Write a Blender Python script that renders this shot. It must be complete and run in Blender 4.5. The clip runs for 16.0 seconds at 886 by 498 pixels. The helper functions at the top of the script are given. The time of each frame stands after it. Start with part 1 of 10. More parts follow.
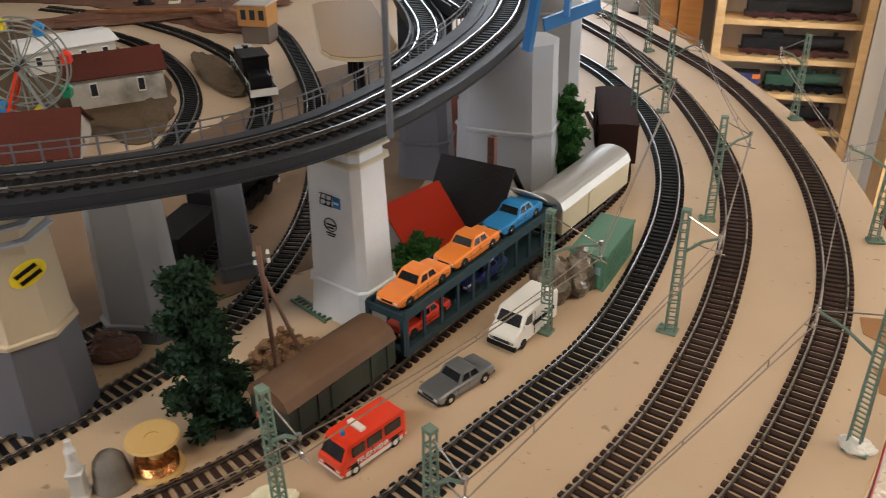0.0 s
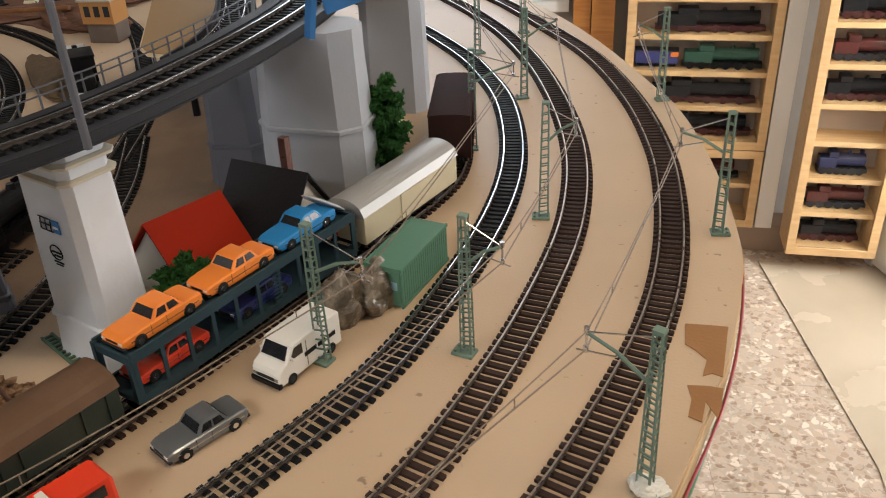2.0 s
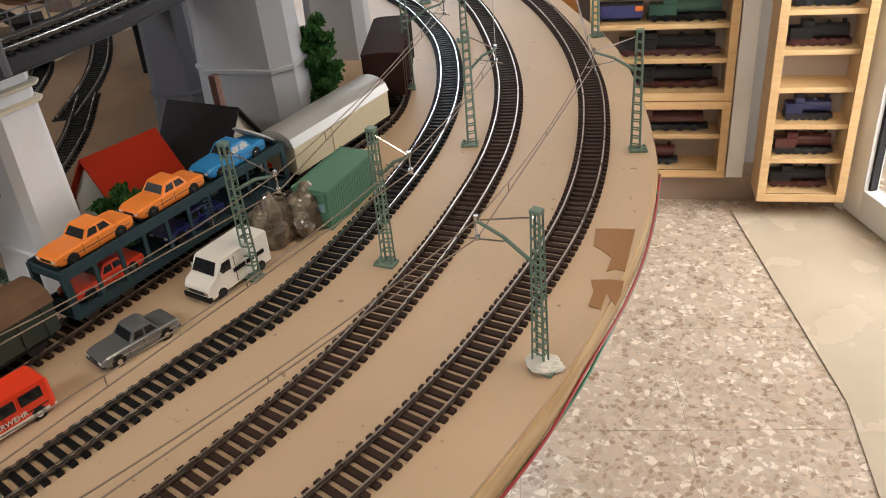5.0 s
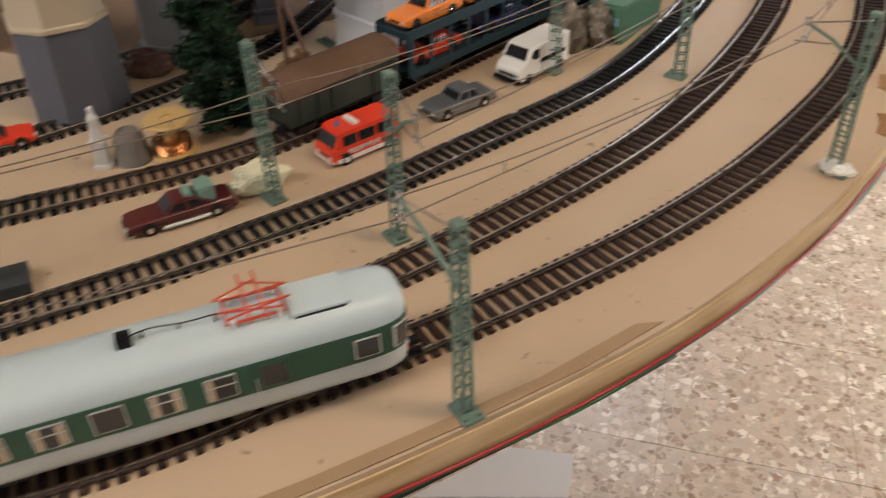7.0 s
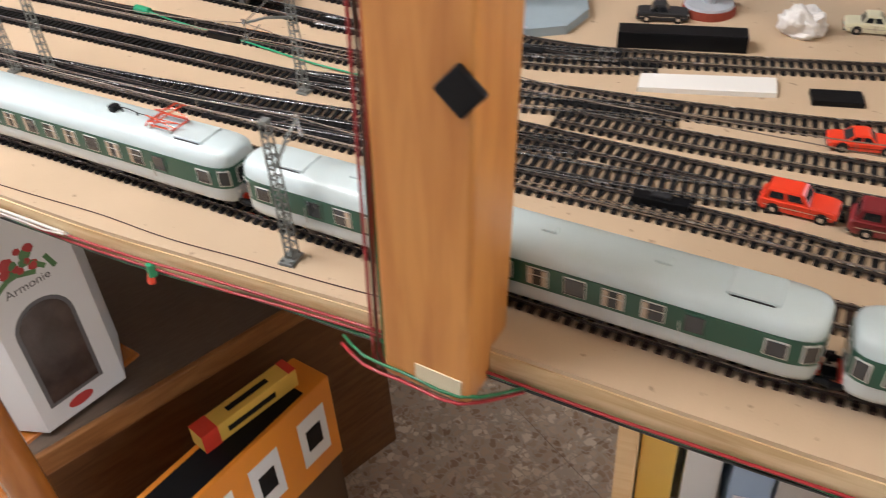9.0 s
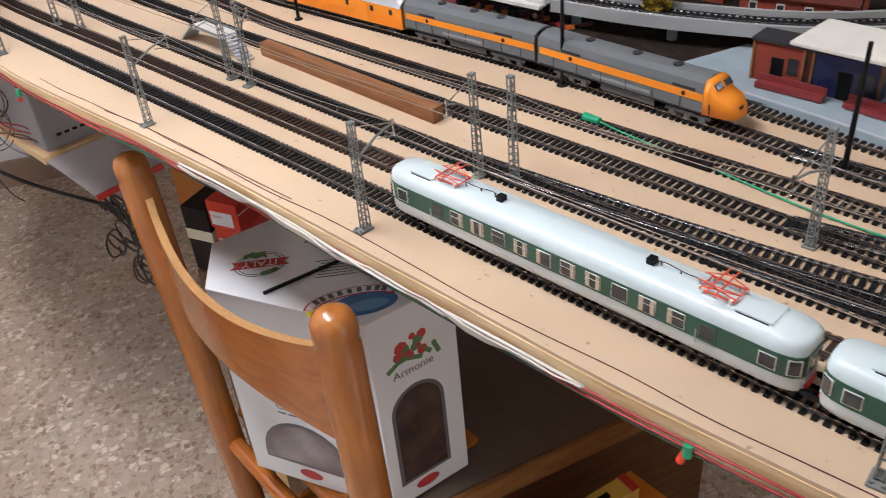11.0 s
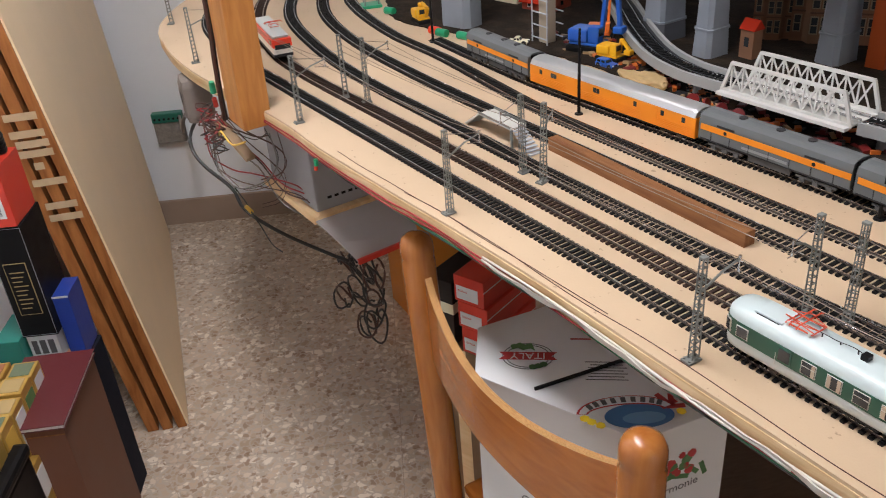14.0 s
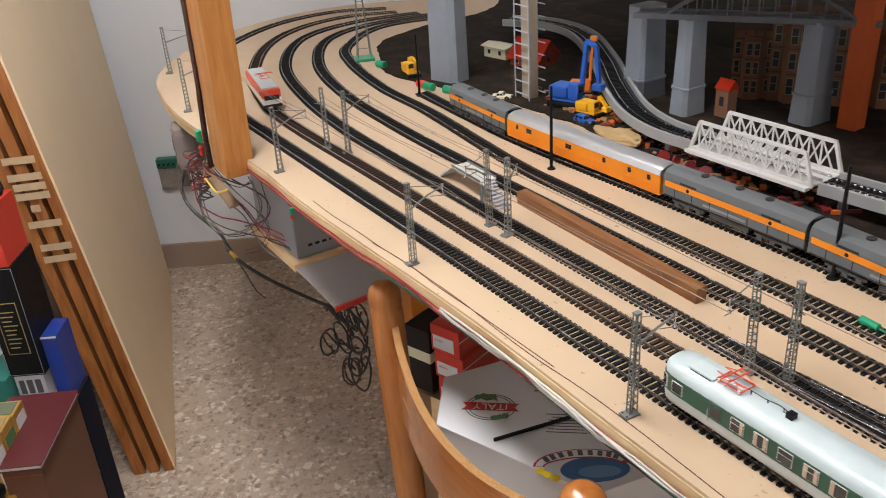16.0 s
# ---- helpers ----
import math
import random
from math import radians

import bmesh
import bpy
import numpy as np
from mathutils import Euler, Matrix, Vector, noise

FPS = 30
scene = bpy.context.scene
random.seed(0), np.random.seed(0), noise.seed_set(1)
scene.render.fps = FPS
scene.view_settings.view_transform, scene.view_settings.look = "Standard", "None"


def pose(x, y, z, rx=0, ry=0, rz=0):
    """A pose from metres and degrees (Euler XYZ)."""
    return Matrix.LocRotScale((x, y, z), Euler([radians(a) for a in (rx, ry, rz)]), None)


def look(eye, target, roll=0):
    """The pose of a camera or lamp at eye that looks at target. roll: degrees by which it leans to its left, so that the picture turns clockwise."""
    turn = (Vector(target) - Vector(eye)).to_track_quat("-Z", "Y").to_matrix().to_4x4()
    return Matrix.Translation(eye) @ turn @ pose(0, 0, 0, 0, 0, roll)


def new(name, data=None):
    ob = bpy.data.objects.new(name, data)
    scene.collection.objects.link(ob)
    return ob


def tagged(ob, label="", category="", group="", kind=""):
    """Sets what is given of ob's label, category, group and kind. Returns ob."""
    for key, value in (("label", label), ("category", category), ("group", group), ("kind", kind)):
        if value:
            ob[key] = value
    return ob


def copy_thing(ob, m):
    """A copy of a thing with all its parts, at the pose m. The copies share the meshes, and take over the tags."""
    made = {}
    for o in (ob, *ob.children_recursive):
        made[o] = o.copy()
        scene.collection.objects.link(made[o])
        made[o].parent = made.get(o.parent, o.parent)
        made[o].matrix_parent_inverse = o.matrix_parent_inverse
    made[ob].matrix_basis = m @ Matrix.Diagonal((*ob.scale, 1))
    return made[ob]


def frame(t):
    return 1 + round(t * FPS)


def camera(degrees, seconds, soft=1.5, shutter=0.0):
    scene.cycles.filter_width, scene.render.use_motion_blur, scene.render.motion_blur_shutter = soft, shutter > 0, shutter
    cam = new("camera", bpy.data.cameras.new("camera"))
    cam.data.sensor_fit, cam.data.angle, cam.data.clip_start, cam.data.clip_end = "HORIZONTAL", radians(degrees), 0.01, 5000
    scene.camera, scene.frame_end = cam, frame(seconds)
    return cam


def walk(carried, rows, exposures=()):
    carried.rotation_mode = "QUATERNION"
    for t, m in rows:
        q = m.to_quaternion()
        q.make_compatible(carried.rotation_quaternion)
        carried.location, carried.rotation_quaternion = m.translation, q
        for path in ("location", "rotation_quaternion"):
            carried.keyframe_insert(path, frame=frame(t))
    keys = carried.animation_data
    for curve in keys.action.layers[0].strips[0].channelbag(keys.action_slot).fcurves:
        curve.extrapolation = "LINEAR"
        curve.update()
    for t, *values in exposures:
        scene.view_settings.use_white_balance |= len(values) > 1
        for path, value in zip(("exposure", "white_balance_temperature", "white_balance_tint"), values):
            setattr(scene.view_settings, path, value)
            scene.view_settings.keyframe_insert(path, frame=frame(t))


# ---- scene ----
cam = camera(55.2, 16.0, soft=1.0, shutter=0.3)
PATH = [
    (0, (0.14, 0.093, 1.256), (0.093, 1.843, 0.288), -0.9),
    (0.5, (0.173, 0.11, 1.249), (0.179, 1.861, 0.281), -1.9),
    (1, (0.214, 0.14, 1.246), (0.252, 1.888, 0.274), -2.3),
    (1.5, (0.238, 0.156, 1.238), (0.268, 1.9, 0.259), -2.5),
    (2, (0.265, 0.169, 1.228), (0.291, 1.907, 0.239), -2.7),
    (2.5, (0.286, 0.166, 1.226), (0.304, 1.895, 0.221), -3.4),
    (3, (0.3, 0.156, 1.225), (0.321, 1.878, 0.209), -3.8),
    (5.3, (0.309, 0.115, 1.202), (0.342, 1.82, 0.157), -5.3),
    (5.5, (0.308, 0.111, 1.199), (0.336, 1.806, 0.139), -5.2),
    (6, (0.29, 0.094, 1.192), (0.301, 1.773, 0.106), -3.7),
    (6.5, (0.254, 0.058, 1.182), (0.092, 1.699, 0.051), -2.8),
    (7, (0.207, 0.02, 1.182), (-0.057, 1.6, -0.016), -1.8),
    (7.5, (0.147, -0.03, 1.192), (-0.542, 1.381, -0.046), -3.1),
    (8, (0.103, -0.084, 1.194), (-0.892, 1.132, -0.044), -2.6),
    (8.5, (0.032, -0.145, 1.222), (-1.101, 0.92, -0.036), -3.3),
    (9, (-0.049, -0.196, 1.235), (-1.282, 0.778, -0.002), -4.0),
    (9.5, (-0.121, -0.231, 1.248), (-1.425, 0.678, 0.034), -4.3),
    (10, (-0.162, -0.268, 1.263), (-1.586, 0.496, 0.085), -5.2),
    (10.2, (-0.177, -0.28, 1.269), (-1.638, 0.437, 0.107), -5.6),
    (12.3, (-0.301, -0.384, 1.311), (-1.899, 0.116, 0.216), -4.7),
    (12.5, (-0.305, -0.394, 1.319), (-1.921, 0.072, 0.237), -4.9),
    (13, (-0.308, -0.414, 1.329), (-1.962, -0.008, 0.28), -4.8),
    (13.5, (-0.309, -0.427, 1.334), (-1.991, -0.07, 0.312), -4.8),
    (14, (-0.306, -0.446, 1.341), (-2.011, -0.132, 0.343), -4.6),
    (14.5, (-0.303, -0.461, 1.347), (-2.026, -0.179, 0.371), -4.2),
    (15, (-0.298, -0.46, 1.349), (-2.037, -0.195, 0.397), -3.9),
    (15.5, (-0.298, -0.43, 1.354), (-2.05, -0.151, 0.431), -3.7),
    (16, (-0.281, -0.394, 1.348), (-2.043, -0.095, 0.452), -3.8),
]
walk(cam, [(t, look(eye, target, roll)) for t, eye, target, roll in PATH],
     exposures=[(0, 0.12, 6450, 10), (3, 0.06, 6450, 10), (5.5, -0.02, 6450, 11), (6.5, -0.10, 6480, 12), (7, 0.0, 6450, 12), (7.5, 0.06, 6420, 12), (8, 0.26, 6380, 12), (8.5, 0.42, 6350, 12), (9, 0.28, 6250, 12), (10, 0.10, 6000, 13),
                (12.5, 0.0, 5950, 14), (14, -0.1, 6200, 13), (15, -0.2, 6400, 12), (16, -0.06, 6300, 12)])

# ---- light: a ceiling lamp over the aisle, daylight from the window behind the display cases ----
H = 0.92            # height of the layout's board
CEIL = 2.25
world = bpy.data.worlds.new("world")
world.use_nodes = True
scene.world = world
sky = world.node_tree.nodes.new("ShaderNodeTexSky")
sky.sky_type, sky.sun_disc, sky.sun_elevation, sky.sun_rotation = "NISHITA", False, radians(35), radians(40)
world.node_tree.links.new(sky.outputs[0], world.node_tree.nodes["Background"].inputs[0])
world.node_tree.nodes["Background"].inputs[1].default_value = 0.12


def area_lamp(name, m, sx, sy, watts, colour):
    data = bpy.data.lights.new(name, "AREA")
    data.shape, data.size, data.size_y, data.energy, data.color = "RECTANGLE", sx, sy, watts, colour
    ob = new(name, data)
    ob.matrix_world = m
    return ob


LAMPS = [(-1.12, -0.60), (0.92, 0.30)]
area_lamp("ceiling_lamp_light", look((*LAMPS[0], CEIL - 0.07), (LAMPS[0][0], LAMPS[0][1] + 0.01, 0)), 1.2, 0.12, 32, (1.0, 0.965, 0.925))
area_lamp("ceiling_lamp_light", look((*LAMPS[1], CEIL - 0.07), (LAMPS[1][0], LAMPS[1][1] + 0.01, 0)), 1.2, 0.12, 9.5, (1.0, 0.80, 0.58))
area_lamp("doorway_light", look((2.30, 1.22, 1.06), (1.50, 1.67, 0.06)), 1.0, 1.9, 45, (1.0, 0.96, 0.92))
area_lamp("window_light", look((0.30, 2.30, 1.35), (0.0, 0.6, 0.9)), 0.8, 1.2, 3.5, (0.88, 0.94, 1.0))


# ---- materials ----
def material(name, base, rough=0.6, metal=0.0, vary=0.12, scale=40.0, bump=0.1, fine=400.0, stain=None, stain_scale=6.0,
             stain_amount=0.35, coat=0.0, island=False, stretch=(1, 1, 1), random_amount=0.0, emit=0.0, speck=None):
    m = bpy.data.materials.new(name)
    m.use_nodes = True
    nt = m.node_tree
    n, l = nt.nodes, nt.links
    p = n["Principled BSDF"]
    p.inputs["Roughness"].default_value, p.inputs["Metallic"].default_value = rough, metal
    p.inputs["Coat Weight"].default_value = coat
    p.inputs["Specular IOR Level"].default_value = 0.5 if coat or metal or rough < 0.4 else 0.16
    tc = n.new("ShaderNodeTexCoord")
    mp = n.new("ShaderNodeMapping")
    mp.inputs["Scale"].default_value = stretch
    l.new(tc.outputs["Object"], mp.inputs[0])
    coarse = n.new("ShaderNodeTexNoise")
    coarse.inputs["Scale"].default_value, coarse.inputs["Detail"].default_value = scale, 6.0
    l.new(mp.outputs[0], coarse.inputs["Vector"])
    mix = n.new("ShaderNodeMix")
    mix.data_type = "RGBA"
    dark = tuple(c * (1 - vary) for c in base)
    light = tuple(min(1.0, c * (1 + vary)) for c in base)
    mix.inputs[6].default_value, mix.inputs[7].default_value = (*dark, 1), (*light, 1)
    l.new(coarse.outputs[0], mix.inputs[0])
    colour = mix.outputs[2]
    if stain:
        blot = n.new("ShaderNodeTexNoise")
        blot.inputs["Scale"].default_value, blot.inputs["Detail"].default_value = stain_scale, 8.0
        l.new(mp.outputs[0], blot.inputs["Vector"])
        ramp = n.new("ShaderNodeValToRGB")
        ramp.color_ramp.elements[0].position, ramp.color_ramp.elements[1].position = 0.48, 0.72
        l.new(blot.outputs[0], ramp.inputs[0])
        much = n.new("ShaderNodeMath")
        much.operation = "MULTIPLY"
        much.inputs[1].default_value = stain_amount
        l.new(ramp.outputs[0], much.inputs[0])
        mx = n.new("ShaderNodeMix")
        mx.data_type = "RGBA"
        l.new(much.outputs[0], mx.inputs[0])
        l.new(colour, mx.inputs[6])
        mx.inputs[7].default_value = (*stain, 1)
        colour = mx.outputs[2]
    if speck:
        dots = n.new("ShaderNodeTexNoise")
        dots.inputs["Scale"].default_value, dots.inputs["Detail"].default_value = 140.0, 2.0
        l.new(mp.outputs[0], dots.inputs["Vector"])
        rp = n.new("ShaderNodeValToRGB")
        rp.color_ramp.elements[0].position, rp.color_ramp.elements[1].position = 0.70, 0.76
        l.new(dots.outputs[0], rp.inputs[0])
        half = n.new("ShaderNodeMath")
        half.operation = "MULTIPLY"
        half.inputs[1].default_value = 0.6
        l.new(rp.outputs[0], half.inputs[0])
        ms = n.new("ShaderNodeMix")
        ms.data_type = "RGBA"
        l.new(half.outputs[0], ms.inputs[0])
        l.new(colour, ms.inputs[6])
        ms.inputs[7].default_value = (*speck, 1)
        colour = ms.outputs[2]
    if random_amount:
        if island:
            src = n.new("ShaderNodeNewGeometry").outputs["Random Per Island"]
        else:
            src = n.new("ShaderNodeObjectInfo").outputs["Random"]
        hsv = n.new("ShaderNodeHueSaturation")
        mr = n.new("ShaderNodeMapRange")
        mr.inputs[3].default_value, mr.inputs[4].default_value = 1 - random_amount, 1 + random_amount
        l.new(src, mr.inputs[0])
        l.new(mr.outputs[0], hsv.inputs["Value"])
        l.new(colour, hsv.inputs["Color"])
        colour = hsv.outputs[0]
    l.new(colour, p.inputs["Base Color"])
    rr = n.new("ShaderNodeMapRange")
    rr.inputs[3].default_value, rr.inputs[4].default_value = max(0.02, rough - 0.08), min(1.0, rough + 0.1)
    l.new(coarse.outputs[0], rr.inputs[0])
    l.new(rr.outputs[0], p.inputs["Roughness"])
    if bump:
        grain = n.new("ShaderNodeTexNoise")
        grain.inputs["Scale"].default_value, grain.inputs["Detail"].default_value = fine, 3.0
        l.new(mp.outputs[0], grain.inputs["Vector"])
        b = n.new("ShaderNodeBump")
        b.inputs["Strength"].default_value, b.inputs["Distance"].default_value = bump, 0.002
        l.new(grain.outputs[0], b.inputs["Height"])
        l.new(b.outputs[0], p.inputs["Normal"])
    if emit:
        l.new(colour, p.inputs["Emission Color"])
        p.inputs["Emission Strength"].default_value = emit
    return m


def wood(name, base, dark, scale=30.0, stretch=(1, 8, 8), rough=0.45, coat=0.0):
    """Wood with its grain along the object's x axis."""
    m = material(name, base, rough, vary=0.08, scale=scale * 0.3, bump=0.12, fine=300, stretch=stretch, coat=coat)
    n, l = m.node_tree.nodes, m.node_tree.links
    tc = n.new("ShaderNodeTexCoord")
    mp = n.new("ShaderNodeMapping")
    mp.inputs["Scale"].default_value = stretch
    l.new(tc.outputs["Object"], mp.inputs[0])
    w = n.new("ShaderNodeTexNoise")
    w.inputs["Scale"].default_value, w.inputs["Detail"].default_value, w.inputs["Distortion"].default_value = scale, 8.0, 0.6
    l.new(mp.outputs[0], w.inputs["Vector"])
    ramp = n.new("ShaderNodeValToRGB")
    ramp.color_ramp.elements[0].position, ramp.color_ramp.elements[1].position = 0.35, 0.7
    ramp.color_ramp.elements[0].color, ramp.color_ramp.elements[1].color = (*base, 1), (*dark, 1)
    l.new(w.outputs[0], ramp.inputs[0])
    l.new(ramp.outputs[0], n["Principled BSDF"].inputs["Base Color"])
    return m


def terrazzo():
    m = material("terrazzo", (0.42, 0.36, 0.29), 0.28, vary=0.1, scale=8, bump=0.02)
    n, l = m.node_tree.nodes, m.node_tree.links
    tc = n.new("ShaderNodeNewGeometry")
    out = None
    for scale, seed, keep, palette in ((46, 0.0, 0.0, ((0.46, 0.35, 0.25), (0.58, 0.46, 0.35), (0.76, 0.67, 0.56), (0.52, 0.40, 0.30))),
                                       (78, 3.7, 0.3, ((0.42, 0.30, 0.21), (0.66, 0.55, 0.44), (0.34, 0.23, 0.155), (0.55, 0.42, 0.31)))):
        mp = n.new("ShaderNodeMapping")
        mp.inputs["Location"].default_value = (seed, seed, 0)
        l.new(tc.outputs["Position"], mp.inputs[0])
        warp = n.new("ShaderNodeTexNoise")
        warp.inputs["Scale"].default_value = scale * 0.8
        l.new(mp.outputs[0], warp.inputs["Vector"])
        add = n.new("ShaderNodeMix")
        add.data_type = "VECTOR"
        add.inputs[0].default_value = 0.02
        l.new(mp.outputs[0], add.inputs[4])
        l.new(warp.outputs[1], add.inputs[5])
        v = n.new("ShaderNodeTexVoronoi")
        v.inputs["Scale"].default_value = scale
        l.new(add.outputs[1], v.inputs["Vector"])
        ramp = n.new("ShaderNodeValToRGB")
        ramp.color_ramp.interpolation = "CONSTANT"
        while len(ramp.color_ramp.elements) < 4:
            ramp.color_ramp.elements.new(0.5)
        for e, pos, c in zip(ramp.color_ramp.elements, (0, 0.3, 0.55, 0.8), palette):
            e.position, e.color = pos, (*c, 1)
        sep = n.new("ShaderNodeSeparateColor")
        l.new(v.outputs["Color"], sep.inputs[0])
        l.new(sep.outputs[0], ramp.inputs[0])
        ve = n.new("ShaderNodeTexVoronoi")
        ve.feature = "DISTANCE_TO_EDGE"
        ve.inputs["Scale"].default_value = scale
        l.new(add.outputs[1], ve.inputs["Vector"])
        er = n.new("ShaderNodeValToRGB")
        er.color_ramp.elements[0].position, er.color_ramp.elements[1].position = 0.05, 0.16
        l.new(ve.outputs["Distance"], er.inputs[0])
        gm = n.new("ShaderNodeMix")
        gm.data_type = "RGBA"
        l.new(er.outputs[0], gm.inputs[0])
        gm.inputs[6].default_value = (0.50, 0.42, 0.34, 1)
        l.new(ramp.outputs[0], gm.inputs[7])
        chip = gm.outputs[2]
        if out is None:
            out = chip
        else:
            mx = n.new("ShaderNodeMix")
            mx.data_type = "RGBA"
            gt = n.new("ShaderNodeMath")
            gt.operation = "LESS_THAN"
            gt.inputs[1].default_value = 0.55
            l.new(sep.outputs[1], gt.inputs[0])
            l.new(gt.outputs[0], mx.inputs[0])
            l.new(out, mx.inputs[6])
            l.new(chip, mx.inputs[7])
            out = mx.outputs[2]
    l.new(out, n["Principled BSDF"].inputs["Base Color"])
    return m


def glass(name, colour=(0.95, 0.97, 0.97), rough=0.02):
    m = bpy.data.materials.new(name)
    m.use_nodes = True
    p = m.node_tree.nodes["Principled BSDF"]
    p.inputs["Base Color"].default_value = (*colour, 1)
    p.inputs["Roughness"].default_value, p.inputs["Transmission Weight"].default_value, p.inputs["IOR"].default_value = rough, 1.0, 1.1
    return m


BOARD = material("board_paint", (0.545, 0.410, 0.280), 0.45, vary=0.07, scale=5, bump=0.08, fine=500, stain=(0.40, 0.30, 0.20), stain_scale=7, stain_amount=0.35, speck=(0.16, 0.11, 0.07))
PLY = wood("ply_edge", (0.70, 0.54, 0.33), (0.50, 0.33, 0.16), 14, (1, 1, 9), 0.5)
PINE = wood("pine", (0.551, 0.239, 0.056), (0.428, 0.162, 0.033), 12, (1, 9, 9), 0.42, 0.2)
BEECH = wood("beech", (0.449, 0.149, 0.023), (0.337, 0.095, 0.013), 10, (1, 7, 7), 0.22, 0.5)
BIRCH = wood("birch", (0.80, 0.58, 0.33), (0.70, 0.46, 0.23), 10, (1, 8, 8), 0.4)
BROWNWOOD = wood("brown_wood", (0.26, 0.12, 0.05), (0.17, 0.07, 0.03), 16, (1, 9, 9), 0.5)
MDF = material("hardboard", (0.55, 0.38, 0.22), 0.5, vary=0.05, scale=8, bump=0.05)
TERRAZZO = terrazzo()
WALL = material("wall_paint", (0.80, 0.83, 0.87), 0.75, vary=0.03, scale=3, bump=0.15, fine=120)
# ceiling and two walls coloured darker than plaster, to weaken the bounced light
CEIL_LOW = material("ceiling_low_bounce", (0.36, 0.345, 0.32), 0.8, vary=0.04, scale=3, bump=0.1)
WALL_LOW = material("wall_low_bounce", (0.42, 0.39, 0.35), 0.8, vary=0.04, scale=3, bump=0.1)
WHITE = material("white_paint", (0.80, 0.79, 0.76), 0.4, vary=0.03, scale=9, bump=0.04)
SKIRT = material("skirting", (0.36, 0.27, 0.21), 0.4, vary=0.1, scale=14, bump=0.05)
SLEEPER = material("sleeper_brown", (0.040, 0.023, 0.018), 0.65, vary=0.2, scale=60, bump=0.15, fine=900, random_amount=0.18)
SLEEPERD = material("sleeper_black", (0.009, 0.009, 0.010), 0.55, vary=0.2, scale=60, bump=0.15, fine=900, random_amount=0.2)
RAILB = material("rail_brass", (0.56, 0.48, 0.41), 0.28, 0.95, vary=0.2, scale=80, bump=0.05)
RAILS = material("rail_steel", (0.66, 0.66, 0.67), 0.24, 0.97, vary=0.15, scale=80, bump=0.05)
RAILD = material("rail_side", (0.06, 0.045, 0.038), 0.6, 0.3, vary=0.2, scale=80, bump=0.1)
GREENMAST = material("mast_green", (0.16, 0.23, 0.185), 0.5, vary=0.1, scale=90, bump=0.05, random_amount=0.1)
GREYMAST = material("mast_grey", (0.19, 0.20, 0.19), 0.5, vary=0.1, scale=90, bump=0.05, random_amount=0.1)
WIRE = material("wire", (0.24, 0.19, 0.15), 0.5, 0.35, vary=0.1, bump=0)
PIER = material("pier_grey", (0.40, 0.43, 0.48), 0.5, vary=0.05, scale=20, bump=0.08, stain=(0.36, 0.36, 0.36), stain_scale=14, stain_amount=0.3)
PIERB = material("pier_beige", (0.50, 0.42, 0.30), 0.5, vary=0.05, scale=20, bump=0.08)
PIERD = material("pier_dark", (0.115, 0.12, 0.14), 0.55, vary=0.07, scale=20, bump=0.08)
STEELD = material("bridge_grey", (0.028, 0.030, 0.036), 0.5, vary=0.12, scale=40, bump=0.1)
BLACK = material("black_plastic", (0.007, 0.007, 0.008), 0.4, vary=0.15, scale=50, bump=0.05)
DGREY = material("dark_grey", (0.030, 0.030, 0.033), 0.5, vary=0.15, scale=50, bump=0.05)
CHROME = material("chrome", (0.65, 0.65, 0.66), 0.18, 0.95, vary=0.05, bump=0)
WINDOW = material("model_window", (0.03, 0.035, 0.04), 0.12, vary=0.2, scale=40, bump=0, coat=0.5)


# ---- mesh helpers ----
def mesh_ob(name, bm, mat, smooth=False):
    me = bpy.data.meshes.new(name)
    bm.to_mesh(me)
    bm.free()
    for m in (mat if isinstance(mat, (list, tuple)) else [mat]):
        me.materials.append(m)
    if smooth:
        for f in me.polygons:
            f.use_smooth = True
    return new(name, me)


def part(name, bm, mat, parent, label="", smooth=False):
    ob = mesh_ob(name, bm, mat, smooth)
    ob.parent = parent
    if label:
        tagged(ob, label=label)
    return ob


def thing(name, m, label, category, group="", kind=""):
    ob = new(name)
    ob.empty_display_size = 0.02
    ob.matrix_world = m
    return tagged(ob, label, category, group, kind)


def box(bm, x0, x1, y0, y1, z0, z1, bevel=0.0, m=None, mat=0):
    r = bmesh.ops.create_cube(bm, size=1.0)
    vs = r["verts"]
    bmesh.ops.transform(bm, matrix=Matrix.Translation(((x0 + x1) / 2, (y0 + y1) / 2, (z0 + z1) / 2)) @ Matrix.Diagonal((x1 - x0, y1 - y0, z1 - z0, 1)), verts=vs)
    if mat:
        for f in {f for v in vs for f in v.link_faces}:
            f.material_index = mat
    if bevel:
        es = list({e for v in vs for e in v.link_edges})
        r = bmesh.ops.bevel(bm, geom=es, offset=bevel, segments=2, affect="EDGES", profile=0.6)
        vs = list({v for f in r["faces"] for v in f.verts})
    if m is not None:
        bmesh.ops.transform(bm, matrix=m, verts=vs)
    return vs


def bbox(*args, **kw):
    bm = bmesh.new()
    box(bm, *args, **kw)
    return bm


def cyl(bm, r0, r1, z0, z1, m=None, seg=16, mat=0):
    r = bmesh.ops.create_cone(bm, cap_ends=True, segments=seg, radius1=r0, radius2=r1, depth=z1 - z0)
    vs = r["verts"]
    bmesh.ops.translate(bm, vec=(0, 0, (z0 + z1) / 2), verts=vs)
    if mat:
        for f in {f for v in vs for f in v.link_faces}:
            f.material_index = mat
    if m is not None:
        bmesh.ops.transform(bm, matrix=m, verts=vs)
    return vs


def bcyl(*args, **kw):
    bm = bmesh.new()
    cyl(bm, *args, **kw)
    return bm


